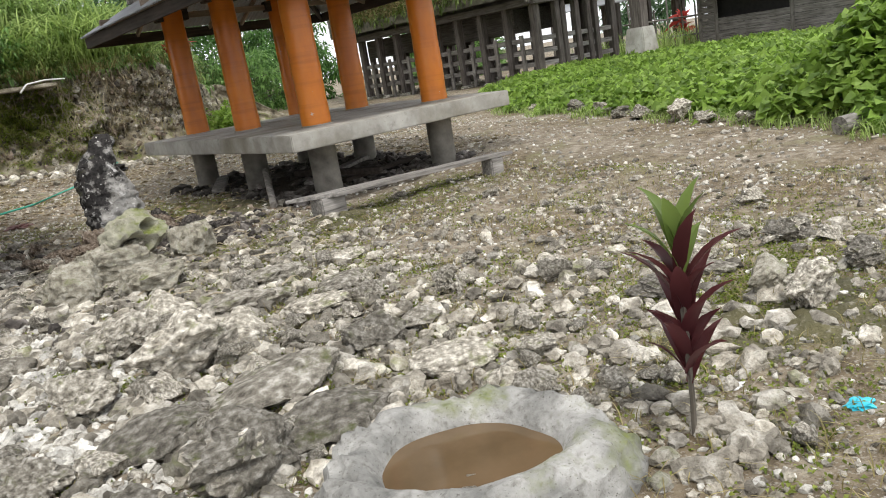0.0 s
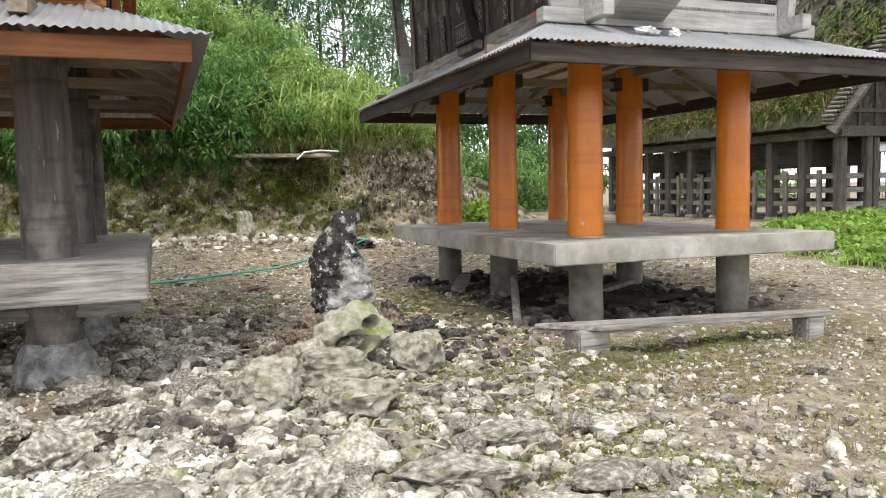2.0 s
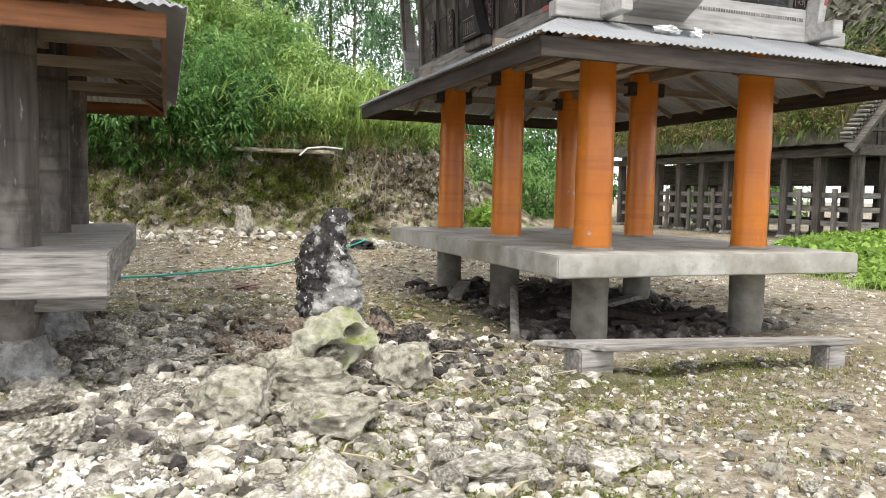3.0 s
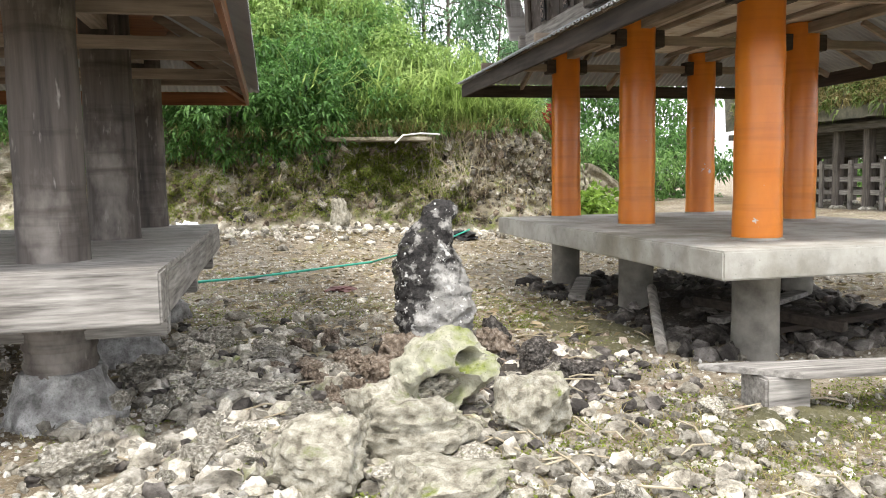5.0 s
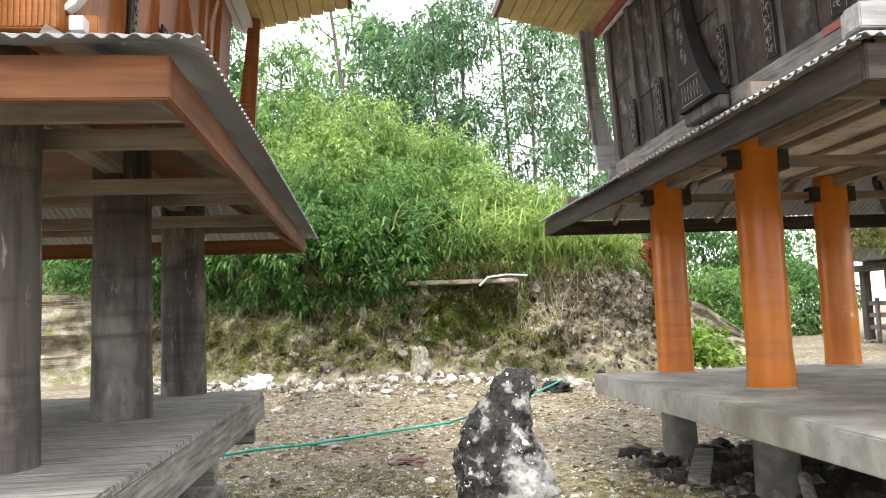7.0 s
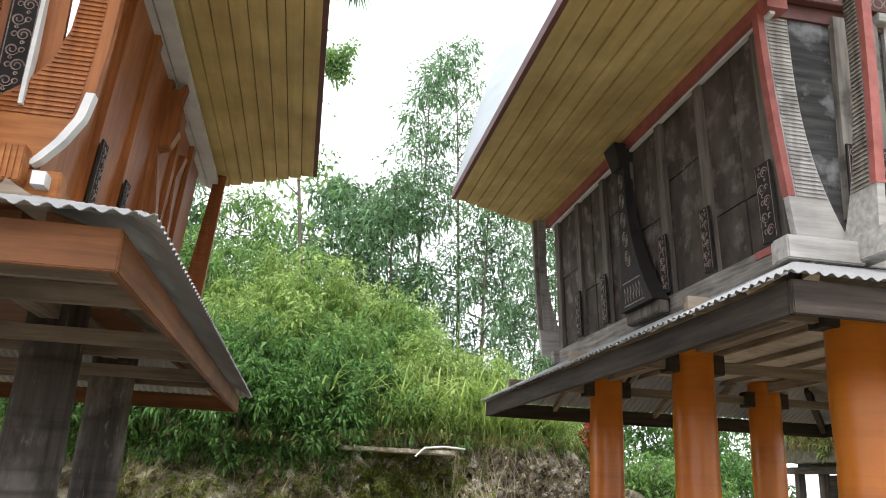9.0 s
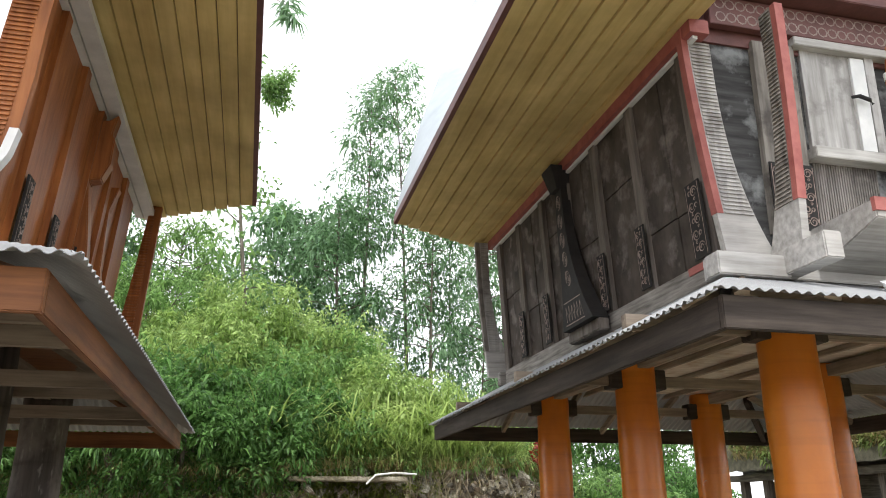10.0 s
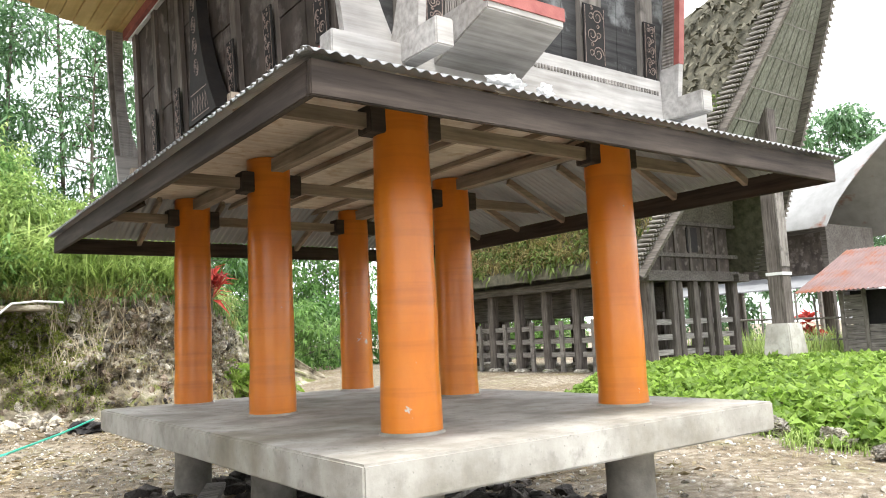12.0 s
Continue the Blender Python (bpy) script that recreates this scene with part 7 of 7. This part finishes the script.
    stile = part("stile", hull(B(), [(1.38, fy(3.95) - 0.05, 3.95), (1.49, fy(3.95) - 0.05, 3.95), (1.49, fy(3.95) - 0.03, 3.95), (1.38, fy(3.95) - 0.03, 3.95)], [(1.38, fy(4.64) - 0.05, 4.64), (1.49, fy(4.64) - 0.05, 4.64), (1.49, fy(4.64) - 0.03, 4.64), (1.38, fy(4.64) - 0.03, 4.64)]), WHITEPAINT, door, "white painted stile")
    part("latch", tube(B(), [(1.33, 0.43, 4.32), (1.38, 0.42, 4.33), (1.46, 0.42, 4.31), (1.48, 0.42, 4.28)], [0.012, 0.014, 0.014, 0.01], 8), CARVED, door, "black iron latch")
    part("door_sill", box(B(), 0.96, 0.42, 3.84, 1.66, 0.55, 3.92), PALE_X, barn, "pale door sill", bevel=0.005)
    part("door_head", box(B(), 0.92, 0.40, 4.655, 3.0, 0.50, 4.72), PALE_X, barn, bevel=0.005)
    upright(1.5, 1.57, 3.93, 4.66, 0.05, PALE_Z, "jamb")
    for k in range(26):
        x = 1.0 + 0.019 * k
        part("rib", hull(B(), [(x, fy(3.35) - 0.012, 3.35), (x + 0.012, fy(3.35) - 0.012, 3.35), (x + 0.012, fy(3.35), 3.35), (x, fy(3.35), 3.35)], [(x, fy(3.84) - 0.012, 3.84), (x + 0.012, fy(3.84) - 0.012, 3.84), (x + 0.012, fy(3.84), 3.84), (x, fy(3.84), 3.84)]), GREYWOOD_Z, barn)
    # the carved wavy orange bar beside the door
    pts = [(1.66 + 0.016 * math.sin(k * 0.9), fy(3.45 + 0.055 * k) - 0.075, 3.42 + 0.055 * k) for k in range(25)]
    wavy = part("carved_bar", tube(B(), pts, [0.018 + 0.005 * math.sin(k * 1.8) for k in range(25)], 10), ORANGEWOOD_Z, barn, "wavy orange carved bar", smooth=True)
    for k in (3, 12, 20):
        part("band", tube(B(), [(pts[k][0], pts[k][1], pts[k][2] - 0.03), (pts[k][0], pts[k][1], pts[k][2] + 0.02)], [0.027, 0.027], 10), WHITEPAINT, wavy, "pale band")
    for xa, w in ((0.62, 0.11), (0.80, 0.14), (1.56, 0.16), (2.18, 0.22), (2.84, 0.14)):
        carved_panel(barn, (xa, fy(3.5) - 0.058, 3.34), (1, 0, 0), (0, -0.045, 1), w, 0.44, 0.012)
    upright(0.74, 0.79, 3.34, 4.66, 0.02, CARVED, "dark_strip")
    # carved bands over the front
    part("carved_band", box(B(), 0.3, 0.40, 4.72, 3.2, 0.46, 4.94), MAROON, barn, "dull carved lattice band", bevel=0.004)
    bm = B()
    for k in range(36):
        for j in range(2):
            c = Vector((0.38 + 0.078 * k, 0.397, 4.78 + 0.1 * j))
            prev = None
            for i in range(9):
                a = 6.2832 * i / 8
                d = Vector((math.cos(a), 0, math.sin(a)))
                cur = (bm.verts.new(c + d * 0.03), bm.verts.new(c + d * 0.041))
                if prev:
                    bm.faces.new((prev[0], prev[1], cur[1], cur[0]))
                prev = cur
    part("lattice", bm, CARVE_LINE, barn, "pale carved rings", kind="stuff")
    part("gable_beam", box(B(), 0.1, 0.26, 4.95, 3.4, 0.42, 5.1), MAROON, barn, "maroon gable beam", bevel=0.006)
    bm = B()
    for k in range(44):
        x = 0.3 + 0.068 * k
        box(bm, x, 0.245, 5.12 + 0.06 * (k % 3), x + 0.04, 0.258, 5.2 + 0.06 * ((k * 7) % 4))
    part("gable_figures", bm, CARVE_LINE, barn, "pale carved figures", kind="stuff")
    part("gable_board", box(B(), 0.2, 0.258, 5.1, 3.3, 0.30, 5.6), MAROON, barn)
    # projecting step beam with a red rim
    step = part("step_beam", hull(B(), [(0.78, -0.12, 3.2), (1.36, -0.12, 3.2), (1.5, 0.44, 3.06), (0.82, 0.44, 3.06)], [(0.78, -0.12, 3.31), (1.36, -0.12, 3.31), (1.5, 0.44, 3.33), (0.82, 0.44, 3.33)]), PALE_X, barn, "pale projecting step beam", bevel=0.008)
    part("rim", box(B(), 0.775, -0.128, 3.24, 1.365, -0.1, 3.318), RED, step, "flaking red rim")
    # side walls: carved panels at the posts' feet, and the tall brace
    side = lambda z: 0.28 - 0.07 * (z - BZ0) / (BZ1 - BZ0)
    for y in (1.38, 2.03, 3.25, 3.93):
        carved_panel(barn, (side(3.4) - 0.055, y + 0.065, 3.18), (0, -1, 0), (-0.045, 0, 1), 0.13, 0.46, 0.012)
    part("plate_strip", box(B(), 0.165, 0.42, 4.592, 0.2, 4.75, 4.614), WHITEPAINT, barn, "thin white painted strip")
    part("sill_paint", box(B(), 0.212, 0.6, 3.11, 0.222, 0.85, 3.158), RED, barn, "flaking red paint on the sill")
    carved_panel(barn, (side(3.4) - 0.05, 0.75, 3.18), (0, -1, 0), (-0.045, 0, 1), 0.16, 0.5, 0.012)
    bracket(barn, 0.2, 2.66, 2.27, 3.12, 4.62, -1, CARVED, "tall black brace carved with circles")
    part("brace_foot", box(B(), 0.11, 1.98, 3.02, 0.2, 2.58, 3.12), POSTWOOD, barn, bevel=0.01)
    part("brace_head", hull(B(), [(0.08, 2.58, 4.45), (0.22, 2.58, 4.45), (0.22, 2.74, 4.45), (0.08, 2.74, 4.45)], [(0.02, 2.54, 4.66), (0.22, 2.54, 4.66), (0.22, 2.78, 4.66), (0.02, 2.78, 4.66)]), CARVED, barn, "carved dark brace head")
    bracket(barn, 3.28, 3.0, 2.62, 3.12, 4.62, 1, CARVED, "tall black brace carved with circles", carve=False)
    bm = B()
    for k in range(56):
        box(bm, -0.425, -0.36 + 0.104 * k, 2.646, -0.42, -0.36 + 0.104 * k + 0.05, 2.656)
    part("drip_bead", bm, ZINC, barn, "row of pale sheet ends", kind="stuff")
    part("plate_cap", box(B(), 0.1, 0.4, 4.72, 0.2, 4.8, 4.77), CARVED, barn)
    # a cloth and a bag caught on the low roof
    crumpled("cloth_scrap", 1.05, 0.08, 0.11, LITTER, "patterned white cloth lying on the low roof", "litter", 11, 0.35, z=2.86)
    crumpled("paper_scrap", 1.36, 0.06, 0.06, LITTER, "white plastic scrap lying on the low roof", "litter", 12, 0.7, z=2.85)


right_barn_joinery()


def left_barn_joinery():
    before = set(LEFT_BARN.children_recursive)
    barn = LEFT_BARN
    z0, z1 = 2.98, 4.62
    bow = lambda a, b, e=3.0: (lambda k: a + (b - a) * (1 - k) ** e)
    outer = lambda k: float(np.interp(k, [0, 0.03, 0.1, 0.18, 0.26, 0.43, 0.61, 1], [-3.85, -3.77, -3.68, -3.61, -3.585, -3.56, -3.55, -3.5]))
    inner = lambda k: float(np.interp(k, [0, 0.22, 0.27, 0.35, 0.46, 0.59, 1], [-4.02, -4.0, -3.9, -3.81, -3.75, -3.735, -3.68]))
    for way in (lambda x: x, lambda x: -10.2 - x):
        wing = comb_board(barn, (0, 0.33, 0), (1, 0, 0), (0, -1, 0), z0, z1, lambda k: way(outer(k)), lambda k: way(inner(k)), ORANGEWOOD_Z, ORANGEWOOD_Z, ORANGEWOOD_X, n=64, edge_label="")
        bm = B()
        for i in range(14):
            ka, kb = 0.02 + 0.24 * i / 14, 0.02 + 0.24 * (i + 1) / 14
            ring = lambda k, y: [(way(outer(k) - 0.035), y, z0 + (z1 - z0) * k), (way(outer(k) + 0.006), y, z0 + (z1 - z0) * k)]
            (p0, p1), (q0, q1), (r0, r1), (t0, t1) = ring(ka, 0.272), ring(kb, 0.272), ring(ka, 0.334), ring(kb, 0.334)
            hull(bm, [p0, p1, q1, q0], [r0, r1, t1, t0])
        part("white_edge", bm, WHITEPAINT, wing, "white painted lower edge")
    for x in (-4.1, -6.15):
        fin = comb_board(barn, (x, 0, 0), (0, 1, 0), (1, 0, 0), z0, z1, bow(0.04, -0.02, 2.0), bow(0.2, 0.29), ORANGEWOOD_Z, FASCIA_X, WHITEPAINT, edge_label="red-brown front edge")
    comb_board(barn, (0, 4.3, 0), (1, 0, 0), (0, -1, 0), z0, z1, (lambda k: -3.55 + 0.1 * k), (lambda k: -3.8 + 0.24 * k ** 0.7), ORANGEWOOD_Z, ORANGEWOOD_Z, ORANGEWOOD_X, edge_label="")
    part("apron", box(B(), -6.4, 0.2, 2.9, -3.8, 0.29, 3.08), ORANGEWOOD_X, barn, "orange ribbed apron board", bevel=0.006)
    bm = B()
    for k in range(100):
        x = -6.38 + 0.0256 * k
        box(bm, x, 0.192, 2.91, x + 0.014, 0.201, 3.07)
    part("apron_rib", bm, ORANGEWOOD_X, barn, kind="stuff")
    part("sill_tip", box(B(), -3.76, 0.22, 2.9, -3.7, 0.3, 2.965), WHITEPAINT, barn, "white painted sill tip")
    carved_panel(barn, (-4.04, 0.30, 3.25), (1, 0, 0), (0, -0.03, 1), 0.14, 1.25, 0.012)
    part("panel_trim", box(B(), -3.9, 0.25, 3.3, -3.88, 0.31, 4.5), WHITEPAINT, barn, "white panel trim")
    bm = B()
    for i in range(22):
        for s in (-1, 1):
            a = Vector((-5.1, 0.27, 3.6))
            d = Vector((s * 0.9, 0, 0.9)) * (i / 22)
            q = a + d
            box(bm, q.x - 0.02, 0.26, q.z - 0.14, q.x + 0.006, 0.31, q.z + 0.14)
    part("diamond_rib", bm, ORANGEWOOD_X, barn, kind="stuff")
    side = -3.78
    for k in range(1, 6):
        y = 0.35 + 3.65 * k / 6
        carved_panel(barn, (side + 0.06, y - 0.06, 3.02), (0, 1, 0), (0.06, 0, 1), 0.12, 0.42, 0.012)
    front = [(-3.6, 3.0), (-3.62, 3.46), (-3.655, 3.75), (-3.68, 3.95), (-3.6, 3.97), (-3.55, 4.1), (-3.545, 4.28), (-3.57, 4.33), (-3.54, 4.49), (-3.6, 4.44), (-3.68, 4.43), (-3.75, 4.36), (-3.8, 4.28), (-3.84, 4.1), (-3.86, 3.93), (-3.84, 3.4), (-3.84, 3.0)]
    part("brace", slab_poly(B(), [(x, 2.14, z) for x, z in front], (0, 0.12, 0)), ORANGEWOOD_Z, barn, "orange carved brace with a curled head", bevel=0.008)
    rear = [(-3.6, 3.0), (-3.66, 3.5), (-3.66, 4.0), (-3.6, 4.2), (-3.85, 4.2), (-3.85, 3.0)]
    part("brace", slab_poly(B(), [(x, 2.85, z) for x, z in rear], (0, 0.1, 0)), ORANGEWOOD_Z, barn, "plain orange rear brace", bevel=0.006)
    part("plate_band", box(B(), -3.62, 0.1, 4.5, -3.52, 4.4, 4.56), WHITEPAINT, barn, "white painted plate band")
    inv = Matrix.Translation((5.1, -1.9, 0))
    for ob in set(barn.children_recursive) - before:
        if ob.parent == barn:
            ob.matrix_parent_inverse = inv


left_barn_joinery()
